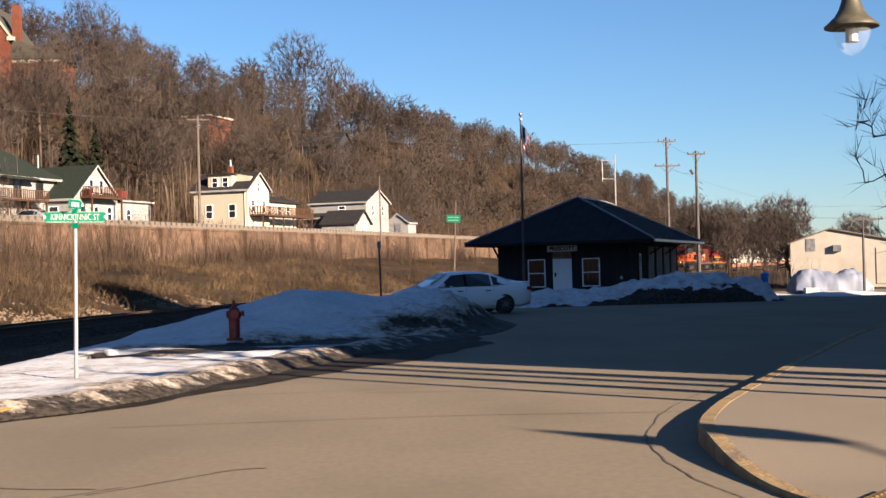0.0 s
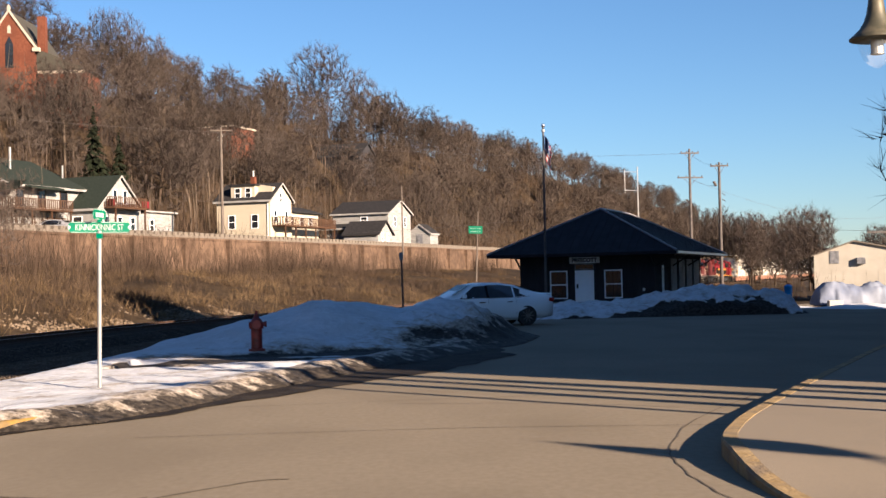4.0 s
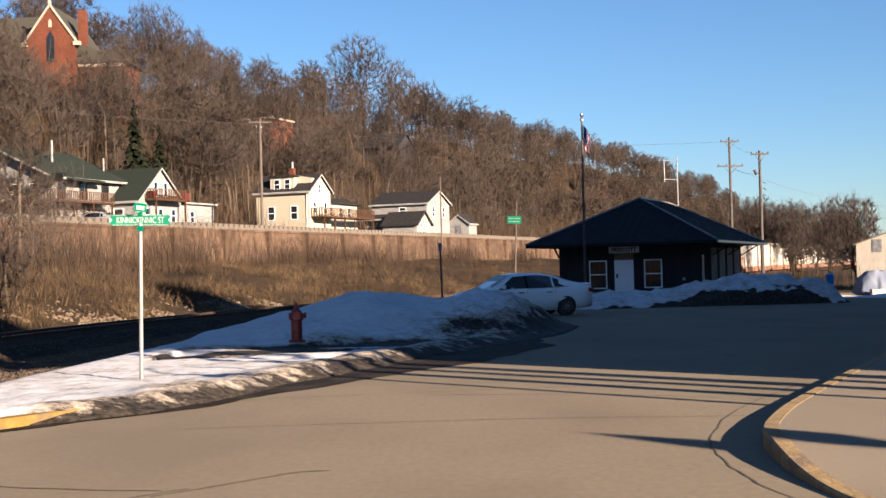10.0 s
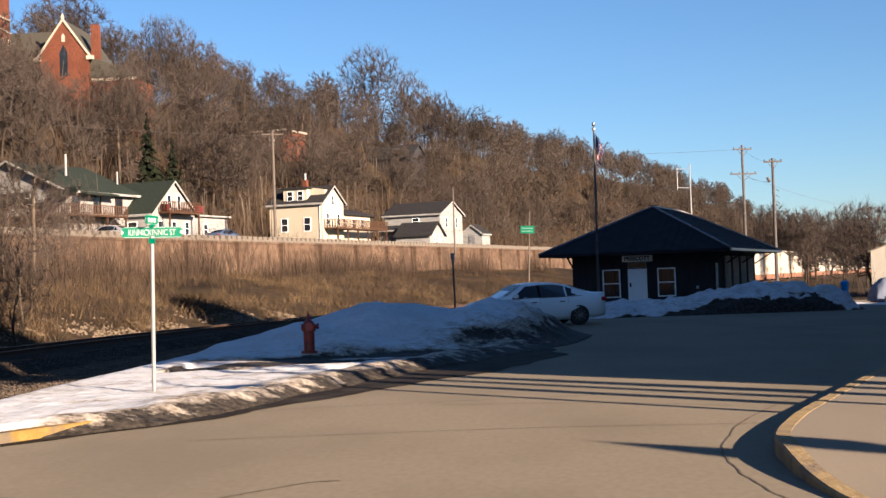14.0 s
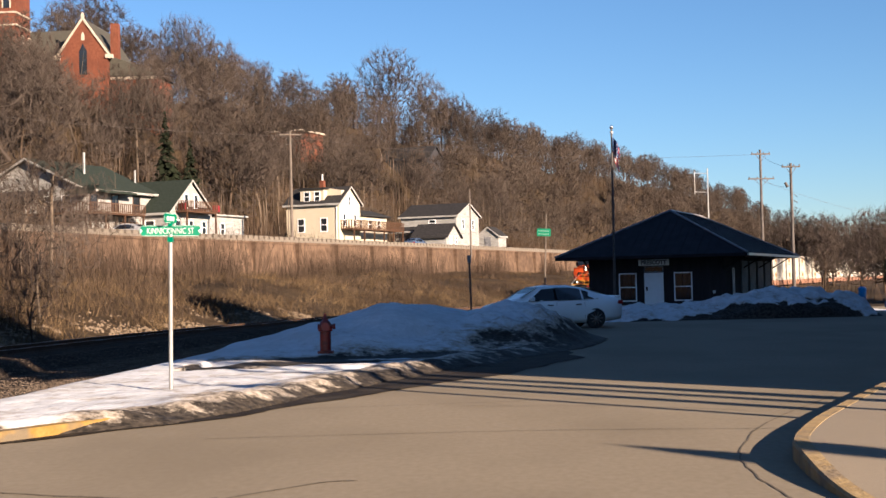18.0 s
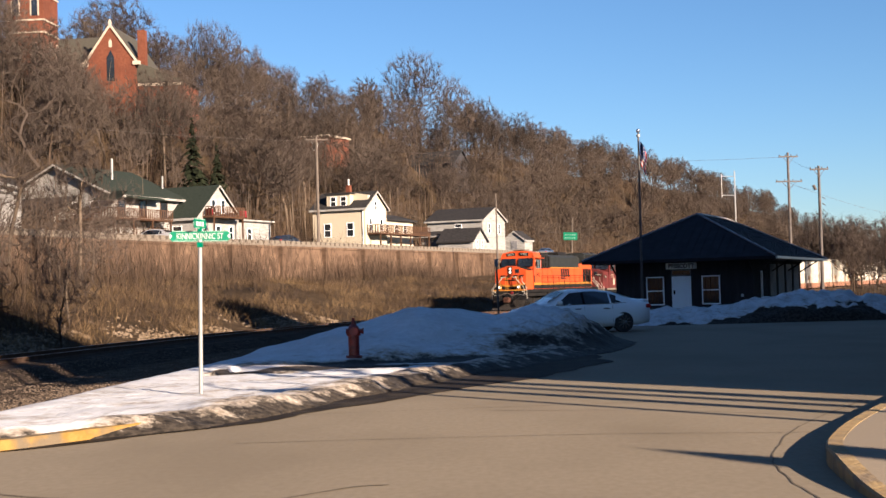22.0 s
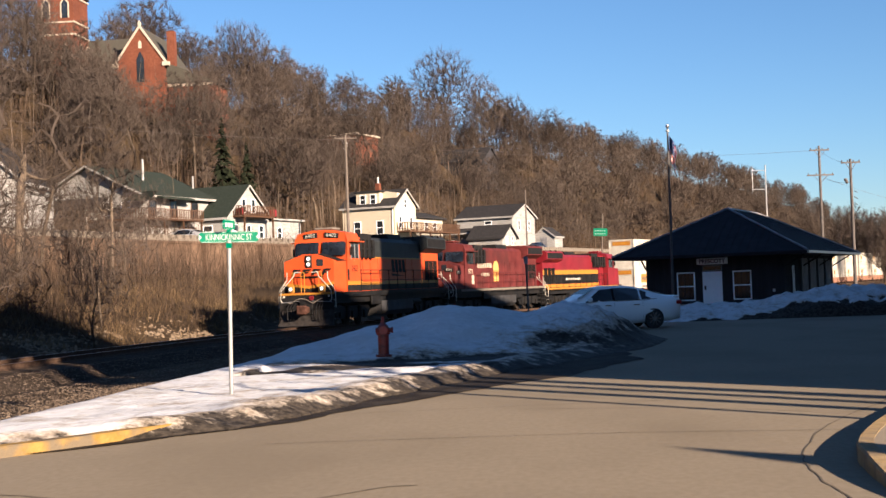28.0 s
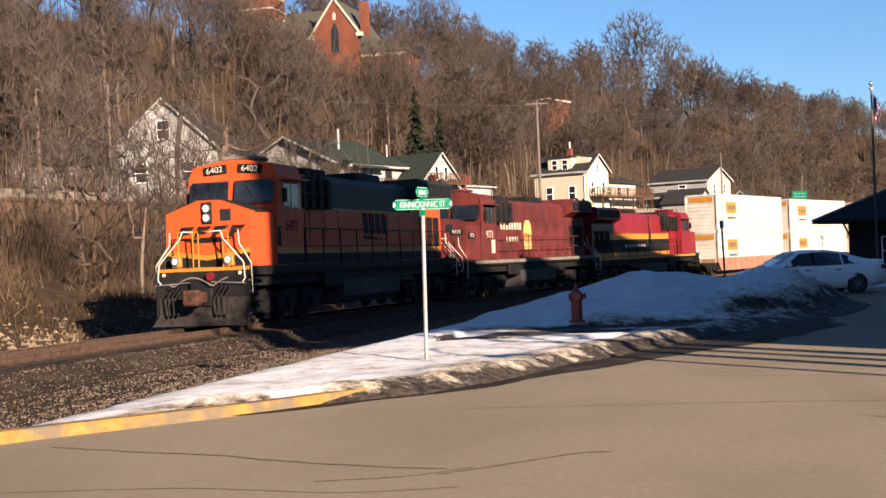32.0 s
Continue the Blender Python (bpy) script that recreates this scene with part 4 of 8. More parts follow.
for f in ((0, 1, 4), (1, 2, 5, 4), (2, 3, 5), (3, 0, 4, 5)):
    bm.faces.new([vs[i] for i in f])
for i in range(4):
    bm.faces.new((vs[i], lo[i], lo[(i + 1) % 4], vs[(i + 1) % 4]))
bm.faces.new(lo)
bmesh.ops.recalc_face_normals(bm, faces=bm.faces)
roof = part("roof", bm, M_DEPOTROOF, depot)
# standing seams
def lerp(a, b, t):
    return tuple(a[i] + (b[i] - a[i]) * t for i in range(3))


M_RIDGE = mat("ridge_cap", (0.12, 0.11, 0.12), (0.17, 0.16, 0.17), 0.4, scale=3)
bm = B()
for k in range(1, 23):
    x = -DE + k * 0.515
    t = 1 - abs(x - DW / 2) / (DW / 2 + DE)
    rod(bm, (x, -DE, DH + 0.02), (x, -DE + t * (4.3 + DE), DH + t * 2.92 + 0.02), 0.009, n=4)
for k in range(1, 40):
    y = -DE + k * 0.515
    t = min(1, (y + DE) / (4.3 + DE), (DL + DE - y) / (4.3 + DE))
    rod(bm, (DW + DE, y, DH + 0.02), (DW + DE - t * (DW / 2 + DE), y, DH + t * 2.92 + 0.01), 0.009, n=4)
part("seams", bm, M_DEPOTROOF, roof)
for a, b in ((pts[0], AP), (pts[1], AP), (AP, AQ), (pts[2], AQ)):
    part("ridge_cap", rod(B(), (a[0], a[1], a[2] + 0.03), (b[0], b[1], b[2] + 0.03), 0.07, n=6), M_RIDGE, roof)
part("gutter", box(B(), DW + DE, DW + DE + 0.1, -DE, DL + DE, DH - 0.16, DH - 0.02), M_GALV, depot)
# front door with transom, windows, sign
door = part("door", box(B(), 3.55, 4.75, -0.09, 0.0, -0.02, 1.95), mat("pale_door_paint", (0.80, 0.82, 0.85), (0.84, 0.86, 0.89), 0.5), depot, "pale painted entrance door")
part("door_handle", box(B(), 3.66, 3.76, -0.15, -0.09, 0.85, 1.1), M_BLACK, door)
bm = B()
box(bm, 3.45, 3.55, -0.08, 0, -0.02, 2.38)
box(bm, 4.75, 4.85, -0.08, 0, -0.02, 2.38)
box(bm, 3.55, 4.75, -0.08, 0, 1.95, 1.99)
part("door_frame", bm, M_DEPOT, depot)
window(depot, pose(4.15, -0.02, 2.17), 1.25, 0.40, M_GREY, False)
window(depot, pose(2.5, -0.01, 1.08), 1.12, 1.75)
window(depot, pose(5.95, -0.01, 1.08), 1.12, 1.75)
sg = part("name_board", box(B(), 3.22, 5.12, -0.12, -0.05, 2.39, 2.77), M_FRAME, depot, "white board with the station name")
text_part("lettering", "PRESCOTT", 0.35, pose(4.17, -0.125, 2.57, 90, 0, 0), mat("dark_blue_letters", (0.02, 0.035, 0.08), rough=0.5), sg, wide=0.95, bold=0.012)
part("outlet_box", box(B(), 7.75, 7.9, -0.06, 0, 0.62, 0.8), M_SIGNWHITE, depot)
M_DEPOTDOOR = mat("dark_grey_door_paint", (0.062, 0.066, 0.070), (0.080, 0.084, 0.088), 0.7, scale=2, spec=0.3)
# long side: narrow window and grey sliding doors
window(depot, pose(DW + 0.01, 2.4, 1.3, 0, 0, 90), 0.5, 1.7)
for k in range(4):
    y = 5.0 + 3.0 * k
    bm = box(B(), DW + 0.02, DW + 0.08, y, y + 2.2, 0.0, 2.6)
    d = part("sliding_door", bm, M_DEPOTDOOR, depot, "grey panelled freight door")
    bm = B()
    for j in range(5):
        box(bm, DW + 0.08, DW + 0.1, y + 0.05 + 0.43 * j, y + 0.1 + 0.43 * j, 0.05, 2.55)
    part("door_rib", bm, M_DEPOTDOOR, d)
for y in (0.05, 5.8, 11.6, DL - 0.05):
    part("eave_bracket", rod(B(), (DW, y, 2.1), (DW + 1.2, y, 2.82), 0.06, n=4), M_DEPOT, depot)
for x in (0.05, DW - 0.05):
    part("eave_bracket", rod(B(), (x, 0, 2.1), (x, -1.2, 2.82), 0.06, n=4), M_DEPOT, depot)


# ---- houses along the upper street ----
def house(name, label, at, lx, ly, h, g, ridge, wall, rmat, over=0.35, group="houses of the upper street", k=1.0):
    at = (at[0] * k, at[1] * k, 1.65 + (at[2] - 1.65) * k)
    r = root(name, pose(*at, 0, 0, -19) @ Matrix.Diagonal((k, k, k, 1)), label, "house", group)
    bm = B()
    if ridge == 'x':
        prism(bm, [(0, -2), (ly, -2), (ly, h), (ly / 2, h + g), (0, h)], 'x', 0, lx)
    else:
        prism(bm, [(0, -2), (lx, -2), (lx, h), (lx / 2, h + g), (0, h)], 'y', 0, ly)
    w = part("wall", bm, wall, r)
    # clapboard courses
    zc = 0.25
    first = None
    while zc < h:
        if first is None:
            first = part("clapboard", box(B(), -0.012, lx + 0.012, -0.012, ly + 0.012, 0, 0.02), wall, w)
            o = first
        else:
            o = new("clapboard", first.data)
            o.parent = w
        o.matrix_basis = pose(0, 0, zc)
        zc += 0.25
    span = ly if ridge == 'x' else lx
    run = lx if ridge == 'x' else ly
    for sgn in (0, 1):
        sl = g / (span / 2)
        a0, a1 = (-over, span / 2) if sgn == 0 else (span + over, span / 2)
        z0, z1 = h - over * sl, h + g
        bm = prism(B(), [(a0, z0 + 0.03), (a1, z1 + 0.03), (a1, z1 + 0.2), (a0, z0 + 0.2)], 'x' if ridge == 'x' else 'y', -over, run + over)
        part("roof", bm, rmat, r)
        for e in (-over - 0.03, run + over - 0.02):
            bm = prism(B(), [(a0, z0 - 0.06), (a1, z1 - 0.06), (a1, z1 + 0.17), (a0, z0 + 0.17)], 'x' if ridge == 'x' else 'y', e, e + 0.05)
            part("barge_board", bm, M_WHITE, r)
        part("fascia", box(B(), *((-over, run + over, *sorted((a0 - 0.03, a0 + 0.03))) if ridge == 'x' else (*sorted((a0 - 0.03, a0 + 0.03)), -over, run + over)), z0 - 0.08, z0 + 0.16), M_WHITE, r)
    return r


def S(x, z):
    return pose(x, 0, z)


def E(lx, y, z):
    return pose(lx, y, z, 0, 0, 90)


def deck(parent, x0, x1, y0, y1, z, low):
    bm = box(B(), x0, x1, y0, y1, z - 0.18, z)
    d = part("deck", bm, M_WOOD, parent, "red-brown wooden deck")
    bm = box(B(), x1 - 0.06, x1, y0, y1, z + 0.95, z + 1.02)
    box(bm, x0, x1, y0, y0 + 0.06, z + 0.95, z + 1.02)
    box(bm, x1 - 0.05, x1, y0, y1, z + 0.1, z + 0.16)
    part("rail", bm, M_WOOD, d)
    n = max(2, int((y1 - y0) / 0.32))
    bl0 = None
    spots = [(x1 - 0.03, y0 + (y1 - y0) * k / n, 90) for k in range(n + 1)]
    n = max(2, int((x1 - x0) / 0.32))
    spots += [(x0 + (x1 - x0) * k / n, y0 + 0.03, 0) for k in range(n)]
    for bx, by, bt_ in spots:
        if bl0 is None:
            bl0 = part("baluster", box(B(), -0.07, 0.07, -0.02, 0.02, 0, 0.97), M_WOOD, d)
            o = bl0
        else:
            o = new("baluster", bl0.data)
            o.parent = d
        o.matrix_basis = pose(bx, by, z, 0, 0, bt_)
    for y in np.linspace(y0 + 0.2, y1 - 0.2, max(2, int((y1 - y0) / 2.4))):
        part("post", box(B(), x1 - 0.2, x1 - 0.05, y - 0.07, y + 0.07, low, z - 0.18), M_WOOD, d)
    return d


# cream house with a dormer, a wing and a deck
h1 = house("house", "cream house with grey roof, dormer and wooden deck", (-30.8, 165.4, 6.6), 7.4, 5.9, 5.3, 2.0, 'x', M_CREAM, M_ROOF, k=1.08)
for x in (2.1, 5.3):
    window(h1, S(x, 2.6), 1.0, 1.75)
window(h1, E(7.41, 2.9, 5.6), 0.7, 1.2)
window(h1, E(7.41, 1.4, 3.2), 0.8, 1.5)
window(h1, E(7.41, 4.4, 3.2), 0.8, 1.5)
dm = part("dormer", box(B(), 1.9, 5.2, 0.25, 2.9, 5.3, 7.1), M_CREAM, h1)
part("dormer_roof", box(B(), 1.6, 5.5, 0.0, 3.1, 7.1, 7.28), M_ROOF, dm)
for x in (2.85, 4.3):
    window(h1, pose(x, 0.24, 6.2), 0.85, 1.25)
part("dormer_cheek", prism(B(), [(5.2, 5.6), (7.2, 5.6), (7.2, 6.9), (5.2, 7.25)], 'y', 1.2, 2.9), M_CREAM, h1)
ch = part("chimney", box(B(), 3.2, 3.75, 3.0, 3.55, 6.0, 8.4), M_BRICK, h1)
part("flue", rod(B(), (3.47, 3.27, 8.4), (3.47, 3.27, 9.2), 0.12, n=8), M_SIGNWHITE, ch)
part("downpipe", rod(B(), (7.1, -0.06, 0), (7.1, -0.06, 5.3), 0.05, n=6), M_GALV, h1)
wing = part("wing", box(B(), 1.5, 6.6, 5.9, 15.5, -2, 4.0), M_CREAM, h1)
bm = prism(B(), [(1.2, 4.0), (7.1, 3.95), (7.1, 4.1), (4.0, 5.0), (1.2, 4.3)], 'y', 5.9, 15.9)
part("wing_roof", bm, M_ROOF, wing)
for y in (7.4, 10.4, 13.0):
    window(h1, E(6.61, y, 2.9), 1.1, 1.3)
deck(h1, 7.45, 9.3, 0.4, 15.2, 2.1, -1.2)
part("ac_unit", box(B(), 1.6, 2.4, -0.7, -0.05, 0.0, 0.75), M_GREY, h1)
# white house with a porch roof and a small gabled garage
h2 = house("house", "white two-storey house with dark grey shingle roof", (-18.6, 188.8, 7.0), 8.5, 8.6, 4.1, 1.75, 'x', M_WHITE, M_ROOF, k=1.14)
window(h2, S(4.8, 3.1), 1.1, 1.0)
window(h2, E(8.51, 2.4, 2.9), 0.9, 1.5)
window(h2, E(8.51, 6.2, 2.9), 0.9, 1.5)
bm = prism(B(), [(0.2, 2.5), (-4.4, 1.75), (-4.4, 1.9), (0.2, 2.75)], 'x', -1.5, 7.4)
part("porch_roof", bm, M_ROOF, h2)
part("porch_wall", box(B(), 0.4, 6.6, -3.6, -3.4, -2, 1.7), M_WHITE, h2)
part("porch_fascia", box(B(), -1.5, 7.4, -4.46, -4.4, 1.68, 1.9), M_WHITE, h2)
part("garage_door", box(B(), 1.4, 4.6, -3.66, -3.6, -1.0, 1.3), M_GREY, h2)
gb = part("garage", prism(B(), [(-6.4, -2), (-1.4, -2), (-1.4, 0.9), (-3.9, 2.6), (-6.4, 0.9)], 'x', 4.5, 9.6), M_WHITE, h2)
for s2 in (0, 1):
    a0, a1 = ((-6.75, -3.9), (-1.05, -3.9))[s2]
    part("garage_roof", prism(B(), [(a0, 0.72), (a1, 2.62), (a1, 2.8), (a0, 0.9)], 'x', 4.3, 9.9), M_ROOF, gb)
window(h2, E(9.61, -4.9, 0.5), 0.6, 1.2)
window(h2, E(9.61, -3.0, 0.5), 0.6, 1.2)
sh = house("garden_shed", "small white gabled shed", (-8.3, 201.3, 6.9), 3.4, 3.4, 1.6, 1.3, 'y', M_WHITE, M_ROOF, 0.2, k=1.14)
part("shed_door", box(B(), 1.2, 2.2, -0.05, 0, -0.4, 1.5), M_GREY, sh)
# big white house with green roof and balcony
h3 = house("house", "large white house with green shingle roof and balcony", (-59.3, 138.6, 7.0), 14.0, 12.0, 5.4, 3.2, 'y', M_WHITE, M_GREENROOF, 0.7)
for x, z in ((4.0, 4.2), (9.5, 4.0), (11.8, 4.0), (3.5, 1.2), (8.0, 1.2), (11.5, 1.2)):
    window(h3, S(x, z), 1.2, 1.4)
bm = box(B(), 2.0, 14.0, -2.2, 0, 2.55, 2.75)
bal = part("balcony", bm, M_WOOD, h3, "weathered wooden balcony")
bm = box(B(), 2.0, 14.0, -2.2, -2.14, 3.7, 3.78)
box(bm, 2.0, 14.0, -2.2, -2.14, 3.2, 3.24)
for k in range(41):
    box(bm, 2.0 + 0.3 * k - 0.02, 2.0 + 0.3 * k + 0.02, -2.19, -2.15, 2.75, 3.7)
part("balustrade", bm, M_WOOD, bal)
bm = B()
v = [bm.verts.new(p) for p in ((13.6, -3.2, 4.4), (17.4, -3.2, 4.4), (16.2, 0, 5.6), (13.6, 0, 5.6))]
bm.faces.new(v)
bmesh.ops.solidify(bm, geom=bm.faces[:], thickness=0.15)
part("porch_roof", bm, M_GREENROOF, h3)
part("vent_pipe", rod(B(), (10.2, 5.0, 6.0), (10.2, 5.0, 9.6), 0.14, n=8), M_GALV, h3)
deck(h3, 14.05, 15.9, -2.2, 8.0, 2.75, -1.0)
for y in (1.6, 5.2, 9.0):
    window(h3, E(14.01, y, 3.95), 1.3, 1.9, M_WOOD)
for y in (2.4, 7.6):
    gd = part("garage_door", box(B(), 14.0, 14.08, y - 1.4, y + 1.4, -0.4, 1.9), M_WHITE, h3)
    for z in (0.2, 0.8, 1.4):
        part("door_groove", box(B(), 14.08, 14.095, y - 1.35, y + 1.35, z, z + 0.05), M_GREY, gd)
    bm = box(B(), 14.0, 14.12, y - 1.55, y - 1.4, -0.4, 2.05)
    box(bm, 14.0, 14.12, y + 1.4, y + 1.55, -0.4, 2.05)
    box(bm, 14.0, 14.12, y - 1.4, y + 1.4, 1.9, 2.05)
    part("door_surround", bm, M_WOOD, gd)
part("porch_roof", prism(B(), [(0.0, 5.1), (-3.4, 3.9), (-3.4, 4.05), (0.0, 5.35)], 'x', 1.2, 9.5), M_ROOF, h3)
for x in (1.6, 5.2, 9.1):
    part("porch_post", box(B(), x - 0.08, x + 0.08, -3.2, -3.04, -1.0, 3.95), M_WHITE, h3)
part("side_eave", prism(B(), [(14.0, 5.2), (15.6, 4.85), (15.6, 5.0), (14.0, 5.4)], 'y', 1.5, 7.0), M_GREENROOF, h3)
# smaller white house with a gable balcony
h4 = house("house", "white house with dark green roof and gable balcony", (-44.0, 135.5, 6.9), 7.5, 8.0, 2.7, 3.3, 'x', M_WHITE, M_GREENROOF, k=1.07)
for x in (2.2, 5.2):
    window(h4, S(x, 1.2), 1.2, 1.3)
window(h4, E(7.51, 3.2, 3.9), 0.8, 1.5)
window(h4, E(7.51, 5.0, 3.9), 0.8, 1.5)
for y in (1.5, 4.0, 6.4):
    window(h4, E(7.51, y, 1.2), 0.9, 1.4)
deck(h4, 7.55, 8.9, 1.2, 7.0, 2.8, -1.0)
w4 = part("wing", box(B(), 3.0, 6.9, 8.0, 15.5, -2, 2.6), M_WHITE, h4)
part("wing_roof", box(B(), 2.7, 7.3, 8.0, 15.8, 2.6, 2.78), M_WHITE, w4)
window(h4, E(6.91, 11.0, 1.2), 0.9, 1.3)
part("vent_pipe", rod(B(), (2.0, 2.0, 3.5), (2.0, 2.0, 7.3), 0.1, n=8), M_GALV, h4)
part("chimney", box(B(), 1.0, 2.0, 1.0, 1.6, 3.0, 5.9), M_GALV, h4)
for y in (0.4, 6.6):
    part("porch_chair", box(B(), 7.9, 8.5, y + 0.9, y + 1.5, 2.85, 3.6, 0.05), M_RED, h4)
# white house behind the brush, with a wing
h5 = house("house", "tall white gabled house behind bare brush", (-54.0, 101.3, 6.3), 10.0, 9.0, 4.9, 4.5, 'y', M_WHITE, M_ROOF, k=1.09)
for x, z in ((5.0, 6.9), (3.0, 3.4), (7.0, 3.4), (7.6, 1.0)):
    window(h5, S(x, z), 1.1, 1.6)
w5 = part("wing", box(B(), -9.0, 0.0, 1.0, 8.0, -2, 4.6), M_WHITE, h5)
part("wing_roof", prism(B(), [(0.6, 4.6), (8.4, 4.6), (4.5, 6.9)], 'x', -9.4, 0.2), M_ROOF, w5)
window(h5, pose(-3, 1.0, 2.2), 1.1, 1.5)
window(h5, pose(-6.5, 1.0, 2.2), 1.1, 1.5)

h5.matrix_basis = h5.matrix_basis @ pose(5, 0, 0, 0, 0, 26) @ pose(-5, 0, 0)

# ---- church on the hill ----
M_OLIVE = mat("olive_brown_slates", (0.030, 0.027, 0.019), (0.048, 0.043, 0.031), 0.9, scale=4)
chp = root("church", pose(-72.1, 199.6, 28.0, 0, 0, 0), "red brick church with pale stone trim and a tower", "church")
tr = part("transept", prism(B(), [(0, -4), (7.6, -4), (7.6, 10.0), (3.8, 15.6), (0, 10.0)], 'y', 0, 14), M_BRICK, chp)
M_TRIM = mat("pale_stone_trim", (0.30, 0.255, 0.20), (0.38, 0.33, 0.265), 0.8, scale=3)
for sx in (0, 1):
    a0, a1 = ((-0.4, 3.8), (8.0, 3.8))[sx]
    part("gable_coping", prism(B(), [(a0, 9.6), (a1, 15.5), (a1, 15.95), (a0, 10.05)], 'y', -0.2, 0.3), M_TRIM, chp)
    part("transept_roof", prism(B(), [(a0, 9.4), (a1, 15.5), (a1, 15.8), (a0, 9.7)], 'y', 0.35, 14.2), M_OLIVE, chp)
part("finial", prism(B(), [(3.6, 15.8), (4.0, 15.8), (4.05, 16.2), (3.8, 16.7), (3.55, 16.2)], 'y', -0.15, 0.15), M_TRIM, chp)
for x, z in ((-0.3, 9.9), (7.9, 9.9)):
    part("kneeler", box(B(), x - 0.55, x + 0.55, -0.25, 0.35, z - 0.5, z + 0.1), M_TRIM, chp)
part("niche", prism(B(), [(3.55, 12.3), (4.05, 12.3), (4.05, 13.2), (3.8, 13.6), (3.55, 13.2)], 'y', -0.05, 0.02), M_TRIM, chp)
part("nave", prism(B(), [(3.0, -4), (13.0, -4), (13.0, 10.0), (8.0, 15.0), (3.0, 10.0)], 'x', -9, 0.2), M_BRICK, chp)
part("nave_roof", prism(B(), [(2.6, 9.7), (8.0, 15.1), (13.4, 9.7), (13.4, 10.1), (8.0, 15.5), (2.6, 10.1)], 'x', -9, 0.0), M_OLIVE, chp)
part("apse", box(B(), 7.6, 14.6, 1.5, 11, -4, 6.7), M_BRICK, chp)
part("apse_roof", prism(B(), [(7.6, 6.75), (15.2, 6.75), (11.6, 8.4), (7.6, 10.0)], 'y', 1.0, 11.4), M_OLIVE, chp)
part("apse_cornice", box(B(), 7.6, 14.8, 1.3, 1.5, 6.2, 6.7), M_TRIM, chp)
for x in (8.1, 10.3, 12.5, 14.2):
    part("apse_pier", box(B(), x - 0.28, x + 0.28, 1.1, 1.5, -4, 6.2), M_BRICK, chp)
for x in (9.2, 11.4, 13.4):
    part("apse_window", prism(B(), [(x - 0.4, 1.0), (x + 0.4, 1.0), (x + 0.4, 4.2), (x, 5.0), (x - 0.4, 4.2)], 'y', 1.44, 1.52), M_GLASS, chp)
    part("window_sill", box(B(), x - 0.6, x + 0.6, 1.3, 1.5, 0.75, 1.0), M_TRIM, chp)
part("chimney", box(B(), 7.4, 8.6, 2.2, 3.4, 6, 15.2), M_BRICK, chp)
part("lancet", prism(B(), [(3.2, 7.0), (4.4, 7.0), (4.4, 10.6), (3.8, 11.8), (3.2, 10.6)], 'y', -0.06, 0.02), M_GLASS, chp)
tw = part("tower", box(B(), -11.0, -5.2, -4.0, 1.8, -4, 20.5), M_BRICK, chp)
for z in (7.0, 14.2, 16.1, 20.0):
    part("string_course", box(B(), -11.15, -5.05, -4.15, 1.95, z, z + 0.26), M_TRIM, tw)
for x in (-9.6, -6.6):
    for z in (9.6, 16.9):
        part("tower_window", prism(B(), [(x - 0.5, z), (x + 0.5, z), (x + 0.5, z + 2.2), (x, z + 3.0), (x - 0.5, z + 2.2)], 'y', -4.06, -3.98), M_GLASS, tw)
        part("window_arch", prism(B(), [(x - 0.7, z), (x - 0.5, z), (x - 0.5, z + 2.2), (x, z + 3.0), (x, z + 3.3), (x - 0.7, z + 2.3)], 'y', -4.1, -3.98), M_TRIM, tw)
        part("window_arch", prism(B(), [(x + 0.7, z), (x + 0.5, z), (x + 0.5, z + 2.2), (x, z + 3.0), (x, z + 3.3), (x + 0.7, z + 2.3)], 'y', -4.1, -3.98), M_TRIM, tw)
    window(tw, pose(-5.18, x + 8.0, 12.0, 0, 0, 90), 0.9, 2.4, M_TRIM, False)
for x in (-11.0, -8.4, -5.8):
    part("buttress", box(B(), x, x + 0.6, -4.5, -4.0, -4, 13.6), M_BRICK, tw)
part("spire", prism(B(), [(-11.3, 20.5), (-4.9, 20.5), (-8.1, 29)], 'y', -4.2, 2.0), M_ROOF, tw)
# long brick building on the hill
sc_ = root("brick_building", pose(-57.0, 256, 23.8, 0, 0, -19), "long low red brick building among the trees", "building")
part("wall", box(B(), 0, 14, 0, 9, -2, 7.6), M_BRICK, sc_)
part("cornice", box(B(), -0.4, 14.4, -0.4, 9.4, 7.6, 7.9), M_TRIM, sc_)
for k in range(4):
    window(sc_, S(1.9 + 3.2 * k, 5.8), 1.2, 1.6)
dk = house("house", "dark-roofed house on the ridge among trees", (-38.0, 300, 25.0), 16, 9, 4.5, 3.0, 'x', M_DEPOT, M_ROOF, 0.4)
window(dk, S(5, 2.2), 1.2, 1.5)
for o in dk.children:
    if o.name.split(".")[0] in ("barge_board", "fascia"):
        o.data.materials[0] = M_DEPOT

# ---- retaining wall, parapet and upper street ----
def along(d_z, ss):
    bm = B()
    rows = []
    for s in ss:
        row = []
        for d, z in d_z:
            x, y, h = on_track(s, d)
            row.append(bm.verts.new((x, y, z)))
        rows.append(row)
    for a, b in zip(rows, rows[1:]):
        for k in range(len(d_z) - 1):
            bm.faces.new((a[k], a[k + 1], b[k + 1], b[k]))
    bmesh.ops.recalc_face_normals(bm, faces=bm.faces)
    return bm


